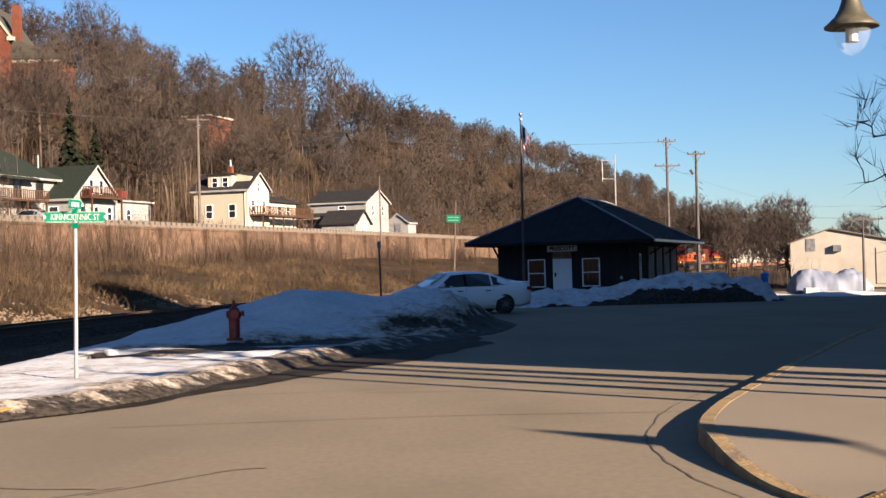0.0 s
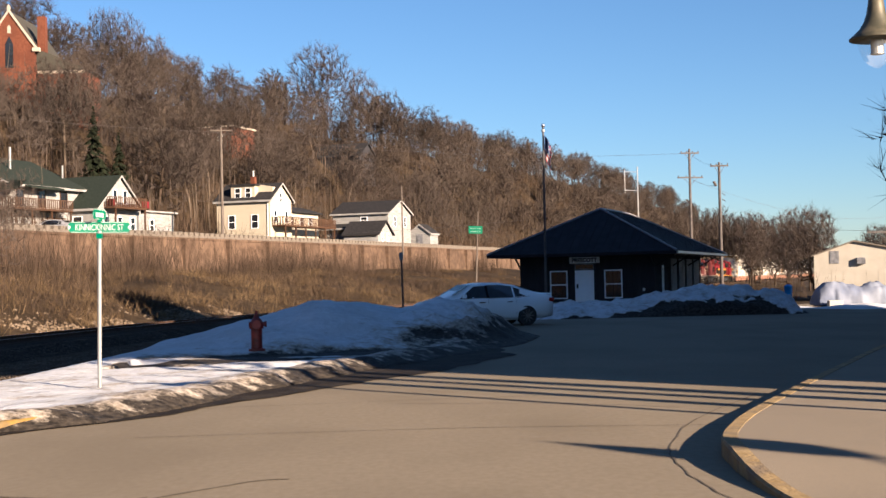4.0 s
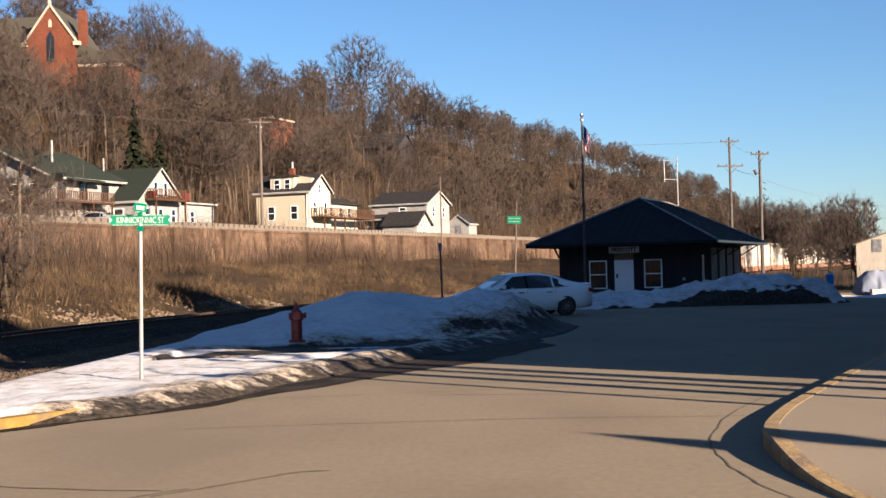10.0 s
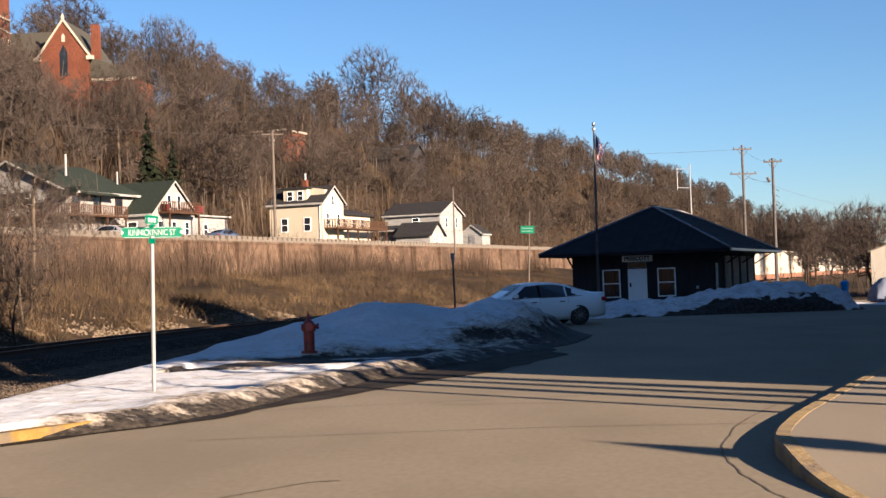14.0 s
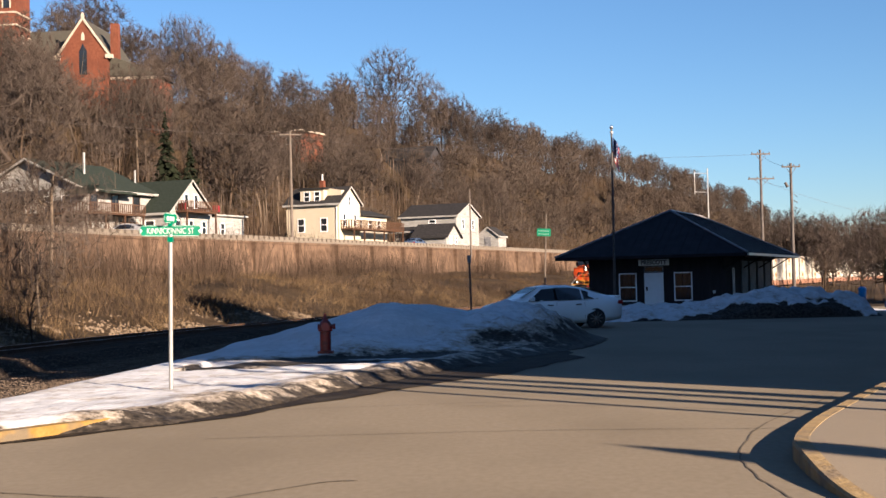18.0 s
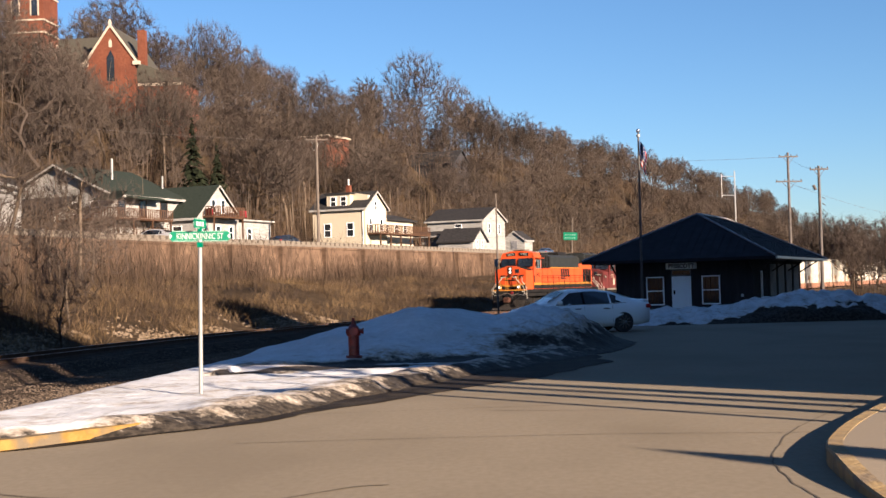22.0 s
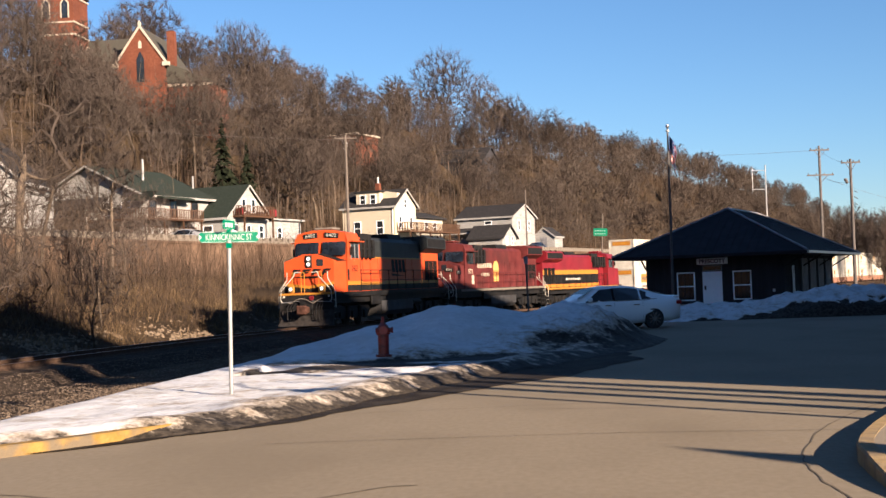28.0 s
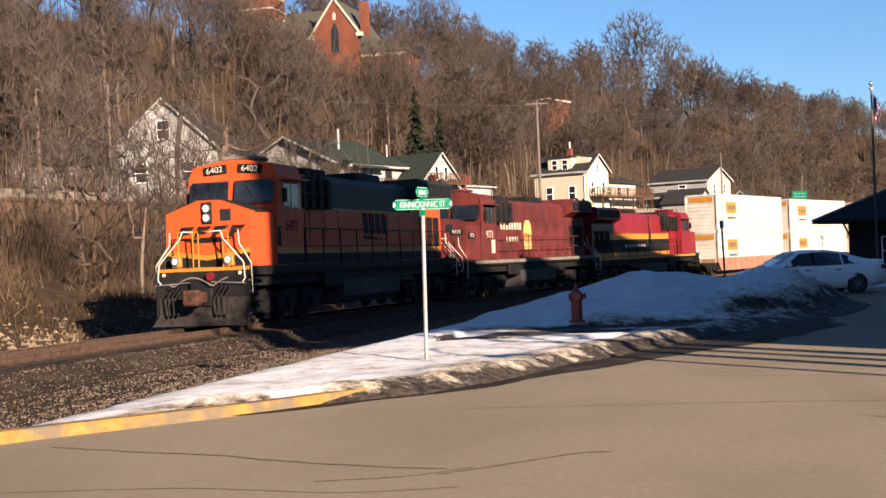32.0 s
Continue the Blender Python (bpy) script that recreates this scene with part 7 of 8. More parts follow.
# ---- trees and brush ----
def tree_mesh(seed, height, wide=0.3, crown0=0.3, lean=0.0, thick=0.012, points=260, twigs=5, fine=0.0014, broad=0.0016, tall=1.0):
    """Trunk and limbs in one mesh, fine branches in another: limbs grow out to points spread through a domed crown."""
    rnd = random.Random(seed)
    tv, tf, cv, cf = [], [], [], []

    def seg(V, F, p, q, r0, r1, n):
        w = (q - p).normalized()
        u = w.orthogonal().normalized()
        v = w.cross(u)
        i = len(V)
        for c, r in ((p, r0), (q, r1)):
            for k in range(n):
                a = k * 2 * math.pi / n
                V.append((c + (u * math.cos(a) + v * math.sin(a)) * r)[:])
        for k in range(n):
            F.append((i + k, i + (k + 1) % n, i + n + (k + 1) % n, i + n + k))

    def blade_of(p, q, r):
        w = (q - p).normalized()
        u = w.orthogonal().normalized()
        a = rnd.uniform(0, math.pi)
        u = (u * math.cos(a) + w.cross(u) * math.sin(a)) * r
        i = len(cv)
        cv.extend([(p + u)[:], (p - u)[:], q[:]])
        cf.append((i, i + 1, i + 2))

    P, parent = [Vector((0, 0, -0.4))], [-1]
    top = crown0 + 0.32 * (1 - crown0)
    n = 7
    w = Vector((lean, 0, 1)).normalized()
    for k in range(n):
        w = (w + Vector((rnd.gauss(0, 0.05), rnd.gauss(0, 0.05), 0.06))).normalized()
        P.append(P[-1] + w * (height * top / n))
        parent.append(len(P) - 2)
    base = P[max(2, int(n * crown0 / top))].copy()
    mid = height * (crown0 + 1) / 2
    cx, cy = P[-1].x, P[-1].y
    # a few lobes make the outline uneven
    lobes = [(rnd.uniform(0, 2 * math.pi), rnd.uniform(0.1, 0.9), rnd.uniform(0.75, 1.12)) for _ in range(7)]
    A = []
    while len(A) < points:
        d = Vector((rnd.gauss(0, 1), rnd.gauss(0, 1), rnd.gauss(0, 1))).normalized()
        r = rnd.random() ** 0.4
        az = math.atan2(d.y, d.x)
        k = 1.0
        for a, z, f in lobes:
            if abs(math.remainder(az - a, 2 * math.pi)) < 0.6 and abs((d.z + 1) / 2 - z) < 0.25:
                k = f
        q = Vector((cx + d.x * r * k * wide * height, cy + d.y * r * k * wide * height, mid + d.z * r * k * height * (1 - crown0) / 2 * tall))
        if q.z > height * crown0 * 0.9:
            A.append(q)
    A.sort(key=lambda q: (q - base).length)
    arr = np.zeros((len(P) + 2 * len(A), 3))
    for k, q in enumerate(P):
        arr[k] = q
    first = 2
    tips = []
    for q in A:
        m = len(P)
        D = arr[first:m] - np.array(q)
        cost = np.sqrt((D * D).sum(1)) + 0.9 * np.maximum(0, D[:, 2]) + 0.25 * np.hypot(D[:, 0], D[:, 1])
        k = first + int(np.argmin(cost))
        a = P[k]
        gap = (q - a).length
        if gap > height * 0.05:
            h = a.lerp(q, 0.5) + Vector((rnd.gauss(0, 0.07), rnd.gauss(0, 0.07), rnd.gauss(-0.03, 0.06))) * gap
            arr[len(P)] = h
            P.append(h)
            parent.append(k)
            k = len(P) - 1
        arr[len(P)] = q
        P.append(q)
        parent.append(k)
        tips.append(len(P) - 1)
    R = [0.0] * len(P)
    r0 = height * fine
    e = 2.25
    for k in range(len(P) - 1, 0, -1):
        if R[k] == 0:
            R[k] = r0 ** e
        R[parent[k]] += R[k]
    R = [x ** (1 / e) for x in R]
    f = height * thick / R[1]
    for k in range(1, len(P)):
        a, b = P[parent[k]], P[k]
        ra, rb = min(R[parent[k]], R[k] * 1.25), R[k]
        if k <= n:
            ra, rb = R[parent[k]] * f if k > 1 else height * thick * 1.25, R[k] * f
        big = R[k] / r0
        if k <= n or big > 3.2:
            seg(tv, tf, a, b, ra, rb, 6 if k <= n else 4)
        elif big > 1.5:
            seg(cv, cf, a, b, ra, rb, 3)
        else:
            blade_of(a, b + (b - a) * 0.2, r0 * 1.2)
    for k in tips:
        out = (P[k] - P[parent[k]]).normalized()
        for _ in range(twigs):
            d = (out * 0.8 + Vector((rnd.gauss(0, 0.5), rnd.gauss(0, 0.5), rnd.gauss(0.45, 0.4)))).normalized()
            blade_of(P[k] - out * rnd.uniform(0, 0.04) * height, P[k] + d * height * rnd.uniform(0.05, 0.115), height * broad)
    return (tv, tf), (cv, cf)


def make_tree(seed, height, label, group="", bark=None, **kw):
    (tv, tf), (cv, cf) = tree_mesh(seed, height, **kw)
    r = root("tree", pose(0, 0, 0), label, "tree", group)
    mesh_of("trunk", tv, tf, bark or M_BARK, r, True)
    mesh_of("crown", cv, cf, M_TWIG, r)
    return r


M_PALEBARK = mat("pale_bark", (0.075, 0.057, 0.041), (0.12, 0.093, 0.068), 0.95, scale=2, rand=0.2, spec=0.1)
protos = []
for k in range(8):
    protos.append(make_tree(10 + k, 15.0, ("tall bare deciduous tree on the wooded hillside", "slender bare tree with a pale trunk")[k in (1, 5)], "bare trees of the hillside", M_PALEBARK if k in (1, 5) else M_BARK, wide=(0.30, 0.20, 0.27, 0.23)[k % 4], crown0=(0.22, 0.42, 0.28, 0.36)[k % 4], lean=(-0.06, 0.05, 0.0, 0.1)[k % 4], points=(250, 170, 230, 200)[k % 4], twigs=10))
for k in range(5):
    protos.append(make_tree(60 + k, 15.0, "large bare tree with a broad domed crown on the ridge", "bare trees of the hillside", wide=(0.36, 0.30, 0.40, 0.33, 0.28)[k], crown0=(0.2, 0.16, 0.3, 0.24, 0.12)[k], lean=(0.05, -0.05, 0.08, 0, 0.03)[k], points=(560, 520, 440, 540, 460)[k], twigs=11, fine=0.0013, broad=0.0015))
UNDER = [tree_mesh(80 + k, 6.0, wide=(0.34, 0.26, 0.40, 0.30)[k], crown0=(0.12, 0.2, 0.1, 0.25)[k], lean=(0.1, -0.1, 0.0, 0.15)[k], points=75, twigs=8, thick=0.010, fine=0.0026, broad=0.0030) for k in range(4)]
WOODS = [tree_mesh(90 + k, 15.0, wide=(0.30, 0.24, 0.28)[k], crown0=(0.2, 0.34, 0.26)[k], points=150, twigs=9, fine=0.0028, broad=0.0032) for k in range(3)]


def woods(name, label, spots):
    """Trees too far and too many to tell apart, in one mesh: the shape, place, scale, breadth and turn of each."""
    V, F, mi, n = [], [], [], 0
    for shape, x, y, sc, wide, turn in spots:
        z = ground_z(x, y) - 0.2
        c, s_ = math.cos(turn) * sc * wide, math.sin(turn) * sc * wide
        for slot, (tv, tf) in enumerate(shape):
            a = np.array(tv)
            V.append(np.stack([x + a[:, 0] * c - a[:, 1] * s_, y + a[:, 0] * s_ + a[:, 1] * c, z + a[:, 2] * sc], 1))
            F += [tuple(q + n for q in f) for f in tf]
            mi += [slot] * len(tf)
            n += len(a)
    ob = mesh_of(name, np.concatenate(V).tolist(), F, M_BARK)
    # twig colour lightened for haze; single trees keep M_TWIG
    ob.data.materials.append(M_HAZETWIG)
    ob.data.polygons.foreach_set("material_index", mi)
    return tagged(ob, label, "trees", kind="stuff")


used = set()


def plant(k, x, y, sc, turn, dz=-0.2, wide=1.0):
    m = pose(x, y, ground_z(x, y) + dz, 0, 0, turn)
    if k in used:
        t = copy_thing(protos[k], m)
    else:
        t = protos[k]
        used.add(k)
    t.matrix_basis = m @ Matrix.Diagonal((sc * wide, sc * wide, sc, 1))
    return t


rt = random.Random(5)
# large trees against the sky along the ridge: place, height, kind, breadth
for k, x, y, h, wide in ((9, -77.9, 229.1, 18.1, 1.18), (10, -67.8, 226.0, 10.9, 0.87), (8, -66.3, 241.1, 17.3, 0.61), (11, -61.3, 238.2, 16.7, 0.74), (9, -59.1, 251.1, 14.4, 0.97), (12, -56.3, 255.9, 12.5, 0.89),
    (8, -54.8, 264.4, 7.5, 0.94), (12, -64.4, 222.9, 8.1, 1.43), (10, -57.1, 233.1, 10.1, 1.09), (9, -50.6, 285.6, 10.5, 1.70), (8, -46.1, 288.3, 8.5, 1.04), (1, -44.2, 316.9, 7.6, 1.66),
    (8, -38.4, 309.6, 6.7, 1.70), (10, -32.7, 316.3, 21.5, 0.84), (11, -24.6, 329.1, 20.6, 0.79), (9, -19.9, 344.4, 15.8, 0.98), (8, -15.3, 349.7, 14.3, 0.74), (11, -10.1, 371.9, 15.2, 1.06),
    (12, -27.4, 308.8, 12.4, 0.94), (8, -5.0, 400.0, 7.9, 1.12), (9, 2.4, 455.0, 10.7, 1.70), (11, 14.7, 467.8, 12.5, 1.22), (8, 23.7, 499.4, 11.8, 0.94), (10, 41.1, 558.5, 10.2, 1.31),
    (9, 50.7, 582.8, 13.7, 1.52), (8, 79.4, 655.2, 11.9, 1.12), (9, 93.3, 693.8, 12.2, 1.35), (11, 111.0, 726.6, 13.8, 1.50), (8, 132.9, 788.9, 18.2, 1.06), (10, 144.0, 786.9, 9.2, 1.76),
    (9, 32.4, 539.0, 10.3, 1.24)):
    plant(k, x, y, h * 1.09 / 15.0, rt.uniform(0, 360), wide=wide)
HOUSES_XY = [(-28, 181, 12), (-17, 218, 13), (-52, 142, 13), (-42, 147, 12), (-53, 113, 12), (-10, 231, 7), (-44, 158, 8), (-66, 204, 13), (-45, 222, 9), (-9, 180, 10), (-76, 196, 8)]
far, low = [], []
count = 0
while count < 330:
    s = rt.uniform(0, 1) ** 1.15 * 640 + 15
    d = rt.choice((rt.uniform(52, 80), rt.uniform(60, 115), rt.uniform(80, 118)))
    x, y, h = on_track(s, d)
    if y < 60 or abs(x) > 0.62 * y + 6 or any(math.hypot(x - a, y - b) < c for a, b, c in HOUSES_XY):
        continue
    sc, wide = rt.uniform(0.72, 1.05) * float(np.interp(s, [120, 200, 300], [1.0, 0.92, 0.88])), rt.uniform(0.9, 1.3)
    if s > 250:
        far.append((WOODS[count % 3], x, y, sc, wide, rt.uniform(0, 6.28)))
    else:
        plant(rt.randrange(8), x, y, sc, rt.uniform(0, 360), wide=wide)
    count += 1
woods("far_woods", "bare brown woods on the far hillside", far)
count = 0
while count < 240:
    s = rt.uniform(0, 1) ** 1.2 * 420 + 15
    d = rt.uniform(45, 100)
    x, y, h = on_track(s, d)
    if y < 60 or abs(x) > 0.62 * y + 6 or any(math.hypot(x - a, y - b) < c * 0.8 for a, b, c in HOUSES_XY):
        continue
    low.append((UNDER[count % 4], x, y, rt.uniform(0.7, 1.35), rt.uniform(0.9, 1.3), rt.uniform(0, 6.28)))
    count += 1
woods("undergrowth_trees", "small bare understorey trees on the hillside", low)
for x, y, sc, k in ((-60, 190, 0.75, 3), (-72, 186, 0.7, 1), (-79, 184, 0.95, 6), (-54, 198, 0.9, 0), (-84, 180, 0.95, 2), (-47, 208, 0.9, 0), (-42, 207, 0.85, 4), (-51, 209, 1.0, 1), (-38, 209, 0.8, 3), (-49, 203, 0.75, 2)):
    plant(k, x, y, sc, rt.uniform(0, 360), wide=1.1)
for x, y, sc, k, wide in ((-72.3, 175.7, 0.62, 9, 1.00), (-68.6, 175.0, 0.53, 12, 1.00), (-67.3, 179.8, 0.58, 9, 0.90), (-65.1, 182.7, 0.48, 12, 0.90), (-61.4, 181.9, 0.56, 3, 1.20), (-58.8, 187.0, 0.51, 12, 0.90), (-56.9, 191.7, 0.65, 9, 0.80), (-75.0, 170.2, 0.81, 11, 1.00), (-76.7, 180.4, 0.31, 12, 1.00)):
    plant(k, x, y, sc * 1.4, rt.uniform(0, 360), wide=wide * 0.9)
# trees beyond the depot and the railway bend
for x, y, sc, k in ((60.7, 322.3, 1.20, 9), (64.2, 321.7, 1.03, 8), (67.7, 320.9, 1.07, 11), (71.0, 320.2, 1.08, 12), (74.2, 319.5, 1.05, 9), (77.4, 318.7, 1.04, 8), (80.2, 318.0, 1.00, 11), (62.8, 321.9, 1.25, 12), (69.7, 320.5, 0.95, 12), (42.3, 161, 0.78, 9), (56, 260, 1.0, 11), (64, 300, 1.1, 9), (52, 215, 0.9, 12), (60, 232, 0.95, 8), (74, 240, 0.75, 11), (80, 255, 0.8, 8)):
    plant(k, x, y, sc, rt.uniform(0, 360), wide=1.0)
# thin trees on the near bank and before the houses
thin = []
for k in range(3):
    thin.append(make_tree(40 + k, 10.0, "thin bare tree with few open branches", "thin trees of the bank", M_PALEBARK if k == 1 else M_BARK, wide=(0.30, 0.22, 0.36)[k], crown0=(0.12, 0.28, 0.08)[k], lean=(0.08, -0.05, 0.12)[k], points=(150, 120, 170)[k], twigs=5, thick=0.010, fine=0.0015, broad=0.0013))
seen = set()
THIN = [(-52, 131, 0.75), (-47.5, 127, 0.6), (-56, 128, 0.8), (-44, 128, 0.5), (-41, 124, 0.45), (-41, 98, 1.0), (-36, 102, 0.8), (-34, 94, 0.8), (-39, 116, 0.7), (-29, 84, 0.7), (-33, 58, 1.2), (-30, 54, 1.1), (-36, 64, 1.4), (-27, 52, 0.9), (-33, 72, 1.0), (-45, 82, 0.9), (-48, 88, 0.8), (-39, 86, 1.2), (-31, 62, 0.9), (-37, 94, 0.9), (-28, 60, 0.9), (-24, 62, 0.6), (-37, 76, 1.2), (-27, 74, 0.6), (-43, 92, 1.2), (-34, 88, 0.7), (-38, 108, 0.6), (-22, 57, 0.5), (-25, 66, 0.65), (-29, 66, 0.8), (-26.5, 57, 0.7), (-46, 118, 0.55), (-42, 122, 0.5), (-50, 124, 0.5), (-38, 126, 0.4), (-54, 120, 0.6), (-33, 80, 0.7), (-47, 75, 0.8), (-44, 70, 0.7)]
for k, (x, y, sc) in enumerate(THIN):
    m = pose(x, y, ground_z(x, y) - 0.2, 0, 0, rt.uniform(0, 360))
    if k % 3 in seen:
        t = copy_thing(thin[k % 3], m)
    else:
        t = thin[k % 3]
        seen.add(k % 3)
    t.matrix_basis = m @ Matrix.Diagonal((sc, sc, sc, 1))


for x, y, sc, k in ((-44.5, 92, 1.15, 5), (-57, 92, 1.1, 3), (-38.5, 90, 0.85, 5), (-61, 100, 1.2, 1), (-34, 92, 0.8, 1)):
    plant(k, x, y, sc, rt.uniform(0, 360), wide=0.85)


edge_tree = copy_thing(thin[0], pose(0, 0, 0))
edge_tree.matrix_basis = pose(11.0, 30.0, 0.1, 0, 0, 40) @ Matrix.Diagonal((0.62, 0.62, 0.72, 1))
forked = make_tree(141, 18.0, "tall pale-barked forked tree with wide open limbs", "thin trees of the bank", M_PALEBARK, wide=0.34, crown0=0.34, lean=-0.03, points=90, twigs=4, thick=0.016, fine=0.0016, broad=0.0009)
forked.matrix_basis = pose(-37.5, 84.0, ground_z(-37.5, 84.0) - 0.3, 0, 0, 200)


def conifer(x, y, h, seed, label="dark green pine among bare trees", group="pines of the hillside", low=0.12, spread=0.24, cap=9.0):
    rnd = random.Random(seed)
    r = root("pine_tree", pose(x, y, ground_z(x, y) - 0.3), label, "tree", group)
    part("trunk", rod(B(), (0, 0, 0), (0, 0, h), h * 0.02, 0.02, n=6), M_BARK, r)
    v, f = [], []
    for k in range(260):
        t = rnd.uniform(low, 1) ** (0.55 if cap < 5 else 1.0)
        a = rnd.uniform(0, 2 * math.pi)
        L = min(cap, h * spread * (1.05 - t)) * rnd.uniform(0.6, 1.15)
        c, s = math.cos(a), math.sin(a)
        z = h * t
        i = len(v)
        w = 0.16 * L + 0.12
        v += [(0, 0, z + 0.15), (c * L * 0.6 - s * w, s * L * 0.6 + c * w, z - 0.1 * L), (c * L, s * L, z - 0.28 * L), (c * L * 0.6 + s * w, s * L * 0.6 - c * w, z - 0.1 * L), (c * L * 0.55, s * L * 0.55, z + 0.12 * L)]
        f += [(i, i + 1, i + 4), (i + 1, i + 2, i + 4), (i + 2, i + 3, i + 4), (i + 3, i, i + 4)]
    mesh_of("crown", v, f, M_PINE, r)
    return r


conifer(-48, 172, 12, 1)
conifer(-45.5, 175, 10, 2)
conifer(65.8, 624.5, 8.5, 3)
conifer(70.3, 630.1, 9.1, 4)
conifer(74.4, 635.7, 7.4, 5)
# unseen evergreens, added so that a ragged shadow edge falls on the pavement
for k in range(12):
    q = 10.35 + 0.52 * k
    h = float(np.interp(q, [10, 11, 12.3, 14, 16], [3.95, 4.2, 4.4, 4.7, 4.9])) + 0.12 * math.sin(k * 2.3)
    conifer(0.694 * q + 5.76, 0.72 * q - 5.55, h + 0.3, 20 + k, "small dense evergreen added out of view to shade the pavement", "evergreens beside the pavement", 0.12, 1.2, 0.8)
# unseen too: its high crown is placed to throw shade on the ballast
conifer(17.7, 4.6, 17.0, 31, "tall bare-trunked evergreen added out of view to shade the ballast", "evergreens beside the pavement", 0.70, 0.28)


# brush, saplings and tall grass on the bank and hillside
def stems(name, label, spots, seed, material, hmin, hmax, per, r0, fan, category, wide=0.25):
    rnd = random.Random(seed)
    v, f = [], []
    for x, y, z, sc in spots:
        for _ in range(per):
            bx, by = x + rnd.gauss(0, wide * sc), y + rnd.gauss(0, wide * sc)
            h = rnd.uniform(hmin, hmax) * sc
            lx, ly = rnd.gauss(0, fan) * h, rnd.gauss(0, fan) * h
            a = rnd.uniform(0, math.pi)
            c, s = math.cos(a) * r0, math.sin(a) * r0
            i = len(v)
            v += [(bx - c, by - s, z - 0.1), (bx + c, by + s, z - 0.1), (bx + lx * 0.45 + c * 0.7, by + ly * 0.45 + s * 0.7, z + h * 0.55), (bx + lx * 0.45 - c * 0.7, by + ly * 0.45 - s * 0.7, z + h * 0.55), (bx + lx, by + ly, z + h)]
            f += [(i, i + 1, i + 2, i + 3), (i + 3, i + 2, i + 4)]
    ob = mesh_of(name, v, f, material)
    return tagged(ob, label, category, kind="stuff")


def scatter(n, s0, s1, d0, d1, seed, power=1.0, keep=None, level=-0.12):
    rnd = random.Random(seed)
    out = []
    S_, D_ = [], []
    while len(S_) < n:
        s = s0 + (s1 - s0) * rnd.random() ** power
        d = rnd.uniform(d0, d1)
        S_.append(s)
        D_.append(d)
    P = [on_track(s, d) for s, d in zip(S_, D_)]
    X = np.array([p[0] for p in P])
    Y = np.array([p[1] for p in P])
    Z = hill(X, Y)
    for x, y, z in zip(X, Y, Z):
        if y < 8 or abs(x) > 0.62 * y + 8:
            continue
        if any(math.hypot(x - a, y - b) < c * 0.6 for a, b, c in HOUSES_XY):
            continue
        if keep and noise.noise(Vector((x * keep, y * keep, 3.3))) < level:
            continue
        out.append((float(x), float(y), float(z), rnd.uniform(0.7, 1.35)))
    return out


M_STRAW = mat("straw_grass", (0.0384, 0.0254, 0.0130), (0.108, 0.072, 0.038), 0.95, scale=0.7, spec=0.1, c3=(0.0198, 0.0136, 0.0087), scale3=0.12, amount3=0.7)
M_BRUSH = mat("brown_brush", (0.0285, 0.0200, 0.0138), (0.064, 0.0445, 0.031), 0.95, scale=0.7, spec=0.1)
M_HILLBRUSH = mat("hillside_brush", (0.044, 0.030, 0.019), (0.078, 0.053, 0.035), 0.95, scale=0.5, spec=0.1)
stems("tall_grass", "tall dry straw-coloured grass on the bank", scatter(9500, -15, 170, 6.5, 30, 1, power=1.3, keep=0.21), 2, M_STRAW, 0.12, 0.4, 8, 0.013, 0.7, "grass")
M_PALESTRAW = mat("pale_straw", (0.075, 0.050, 0.025), (0.165, 0.115, 0.062), 0.95, scale=0.5, spec=0.1, c3=(0.045, 0.030, 0.017), scale3=0.2, amount3=0.6)
stems("straw_tufts", "bent tufts of pale dead grass on the bank", scatter(5200, -15, 110, 7, 27, 31, power=1.2, keep=0.33, level=0.02), 32, M_PALESTRAW, 0.3, 0.85, 8, 0.014, 0.95, "grass", 0.35)
stems("bramble", "low dark tangles of dead bramble on the bank", scatter(1500, -15, 120, 8, 29, 33, keep=0.16, level=0.12), 34, M_BRUSH, 0.3, 1.1, 10, 0.016, 0.9, "brush", 0.4)
stems("low_brush", "bare brown brush on the bank", scatter(3400, -15, 150, 9, 30.2, 3, power=1.1, keep=0.10, level=0.0), 4, M_BRUSH, 0.35, 1.3, 9, 0.013, 0.55, "brush")
stems("hill_brush", "bare undergrowth and saplings on the hillside", scatter(9000, 0, 460, 44, 120, 5, power=1.4), 6, M_HILLBRUSH, 1.5, 4.5, 7, 0.03, 0.22, "brush")
stems("hill_saplings", "thin pale saplings in the hillside woods", scatter(2200, 0, 460, 46, 115, 7, power=1.4), 8, M_PALEBARK, 5, 10, 1, 0.06, 0.06, "saplings")
# shrubs in front of the wall and beside the railway
sh_sp = scatter(640, 10, 190, 26, 30.0, 11, keep=0.09, level=0.0) + scatter(190, 5, 50, 13, 29, 12, keep=0.09, level=0.0)
stems("bare_shrubs", "clumps of tall bare shrubs before the wall", sh_sp, 9, M_BRUSH, 1.2, 3.4, 13, 0.016, 0.22, "shrubs", 0.75)
stems("bare_shrubs", "tall tangled bare brush on the bank before the houses", scatter(140, 18, 85, 20, 31.0, 14, keep=0.1, level=-0.15), 15, M_BRUSH, 2.0, 5.2, 15, 0.016, 0.3, "shrubs", 0.9)
stems("bare_shrubs", "low bare bushes along the upper street", scatter(60, 55, 125, 36, 41, 16), 17, M_BRUSH, 1.0, 2.6, 22, 0.016, 0.28, "shrubs", 0.6)
stems("bare_shrubs", "clumps of bare shrubs beyond the depot", [(x, y, -1.3, 1.2) for x, y in ((30, 150), (33, 152), (36, 150), (28, 154), (35, 155), (25, 152), (31, 147), (37, 146))], 10, M_BRUSH, 1.0, 3.2, 34, 0.02, 0.25, "shrubs", 1.3)


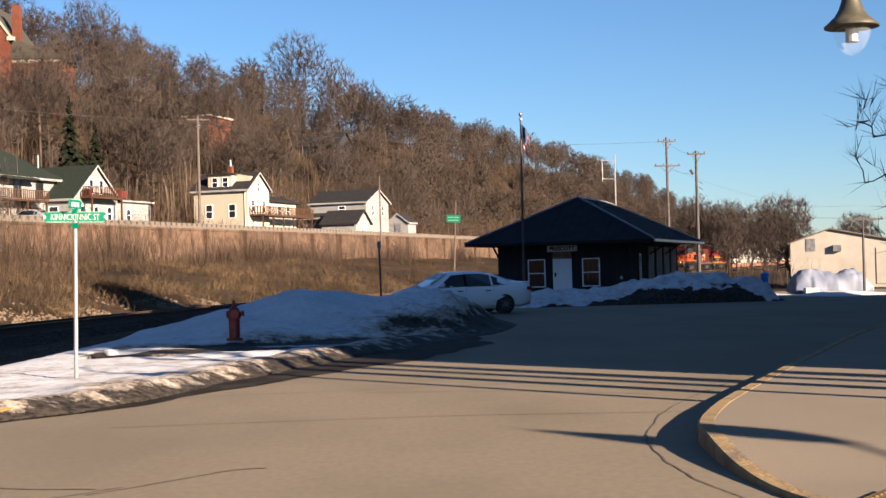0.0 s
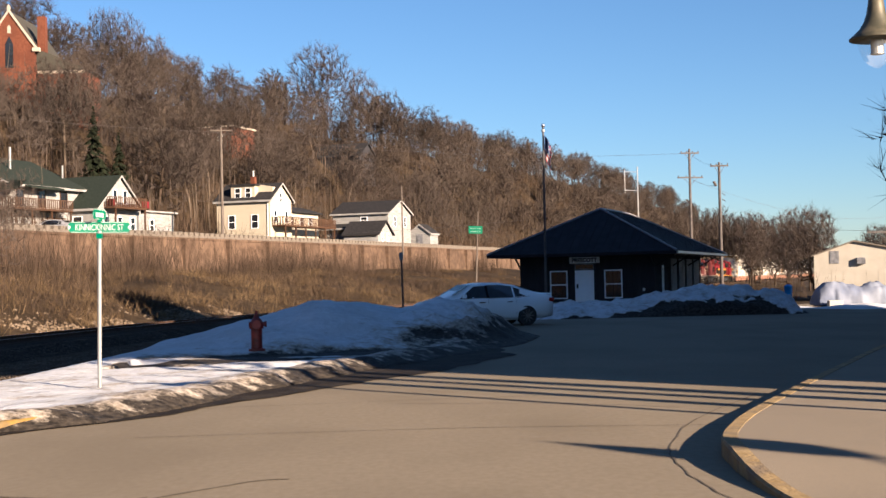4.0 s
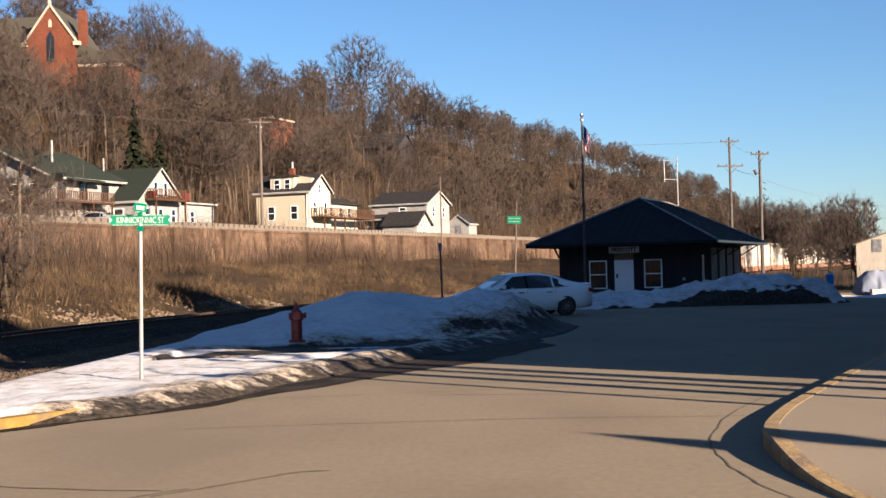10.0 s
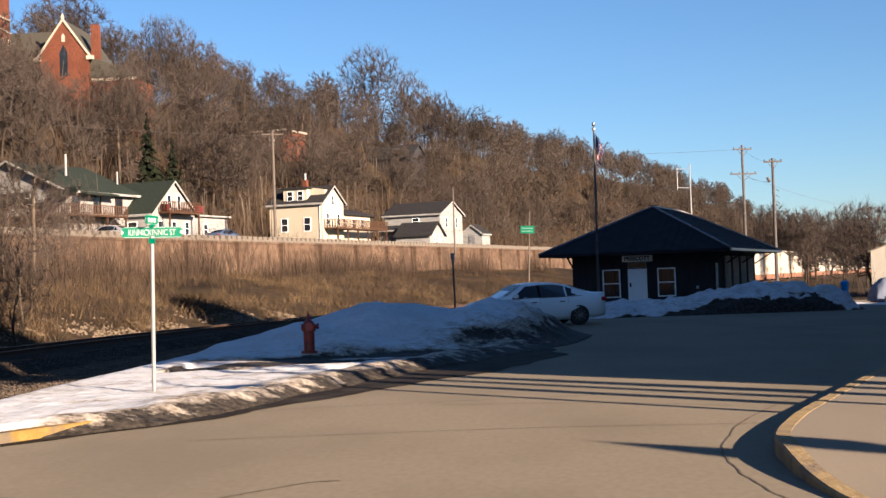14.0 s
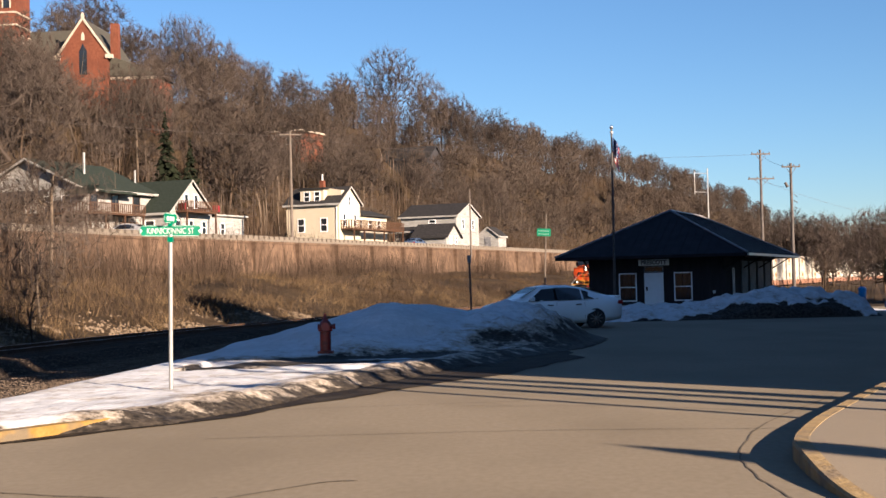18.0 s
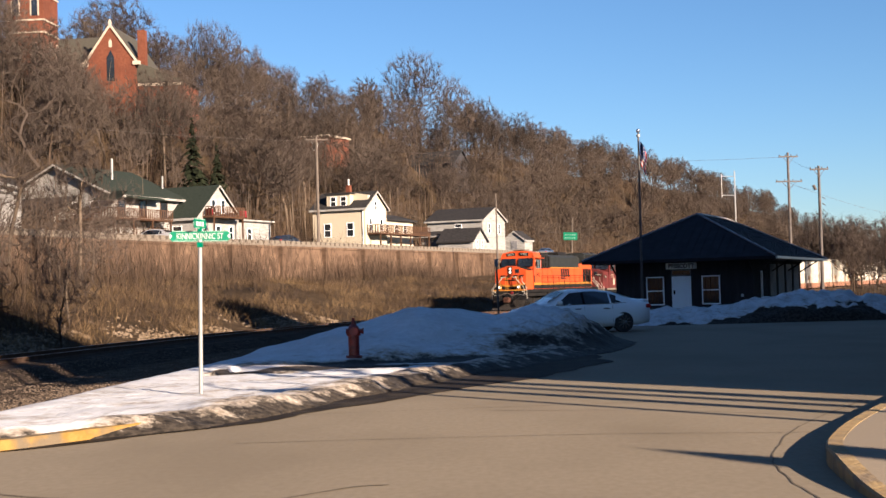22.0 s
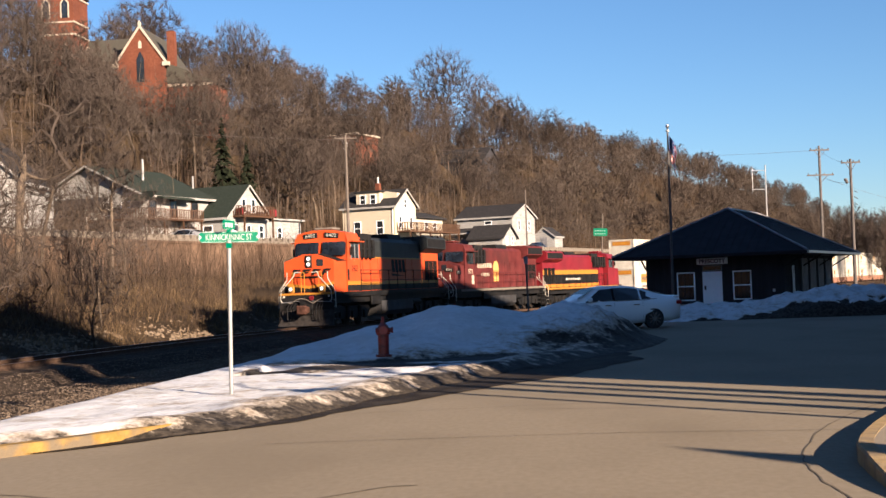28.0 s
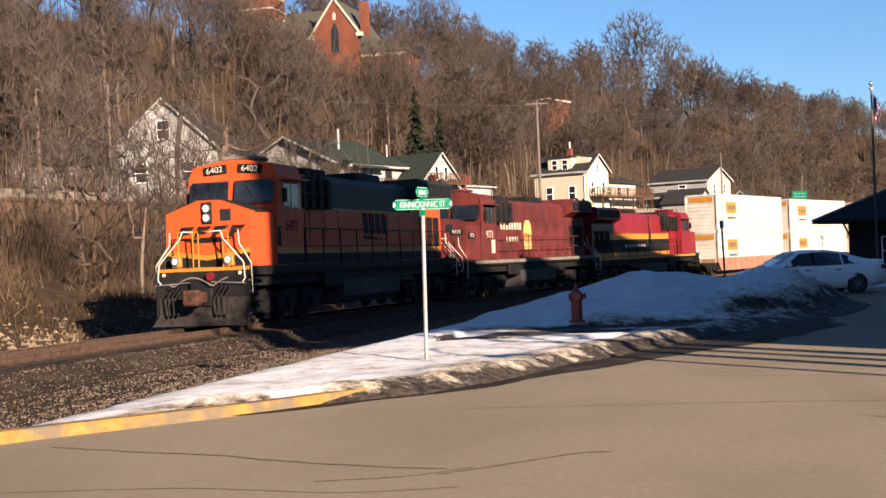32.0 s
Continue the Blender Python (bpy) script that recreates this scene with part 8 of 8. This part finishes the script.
# loose stones on the ballast shoulder and the cut bank
def stones(name, label, pts, seed, material, a, b):
    rnd = random.Random(seed)
    v, f = [], []
    for x, y, z in pts:
        r = rnd.uniform(a, b)
        i = len(v)
        for q in ((1, 0, 0), (-1, 0, 0), (0, 1, 0), (0, -1, 0), (0, 0, 1), (0, 0, -1)):
            k = r * rnd.uniform(0.6, 1.2)
            v.append((x + q[0] * k + rnd.uniform(-.3, .3) * r, y + q[1] * k + rnd.uniform(-.3, .3) * r, z + q[2] * k * 0.8))
        f += [(i, i + 2, i + 4), (i + 2, i + 1, i + 4), (i + 1, i + 3, i + 4), (i + 3, i, i + 4)]
    return tagged(mesh_of(name, v, f, material), label, "stones", kind="stuff")


rs = random.Random(21)
pts = []
ra = np.random.RandomState(21)
S_, D_ = ra.uniform(-24, 24, 40000), ra.uniform(-8.2, 2.4, 40000)
hh = np.interp(S_, trk_s, trk_h)
X_, Y_ = np.interp(S_, trk_s, trk_x) - D_ * np.cos(hh), np.interp(S_, trk_s, trk_y) + D_ * np.sin(hh)
Z_ = np.interp(D_, [-8, -4.6, -3.4, -2.2, 2.2, 2.6], [-0.9, -0.62, -0.62, -0.2, -0.19, -0.36]) + rail_z(Y_)
Z_ = np.where(D_ < -3.4, np.maximum(Z_, hill(X_, Y_)), Z_) + 0.005
stones("ballast_stones", "loose crushed ballast stones beside the rails", list(zip(X_.tolist(), Y_.tolist(), Z_.tolist())), 3, M_STONE, 0.015, 0.034)
S_, D_ = ra.uniform(-10, 60, 4500), ra.normal(7.2, 1.4, 4500)
hh = np.interp(S_, trk_s, trk_h)
X_, Y_ = np.interp(S_, trk_s, trk_x) - D_ * np.cos(hh), np.interp(S_, trk_s, trk_y) + D_ * np.sin(hh)
Z_ = hill(X_, Y_)
pts = [(x, y, z) for x, y, z in zip(X_.tolist(), Y_.tolist(), Z_.tolist()) if noise.noise(Vector((x * 0.3, y * 0.3, 0))) > -0.1]
M_ROCK = mat("tan_rock", (0.0825, 0.0600, 0.0398), (0.18, 0.138, 0.096), 0.95, scale=2, spec=0.15)
stones("bank_rocks", "tan broken rocks at the foot of the bank", pts, 4, M_ROCK, 0.05, 0.19)
# ties under the rails
tie = None
bed = bpy.data.objects["ballast_bed"]
for k in range(170):
    x, y, h = on_track(-24 + 0.56 * k, 0)
    if tie is None:
        tie = part("tie", box(B(), -1.3, 1.3, -0.115, 0.115, -0.34, -0.16, 0.01), M_TIE, bed)
        o = tie
    else:
        o = new("tie", tie.data)
        o.parent = bed
    o.matrix_basis = pose(x, y, float(rail_z(y)), 0, 0, -math.degrees(h) + rs.uniform(-0.6, 0.6))


# ---- what moves ----
def motions():
    for ob, back, turned in TRAIN:
        rows = []
        for t in range(0, 33):
            u = 32 - t
            s = 7.895 * u - 0.015 * u * u + back
            ax, ay, _ = on_track(s - 6)
            bx, by, _ = on_track(s + 6)
            yaw = math.degrees(math.atan2(ay - by, ax - bx)) - 90 + (180 if turned else 0)
            x, y = (ax + bx) / 2, (ay + by) / 2
            rows.append((float(t), pose(x, y, float(rail_z(y)), 0, 0, yaw)))
        walk(ob, rows)
    for ob, s0, v in CARS:
        rows = []
        for t in range(0, 33):
            s = max(-56.0 + 0.05 * t, s0 + v * t)
            x, y, h = on_track(s, 33.6)
            rows.append((float(t), pose(x, y, 6.36, 0, 0, -math.degrees(h))))
        walk(ob, rows)


motions()
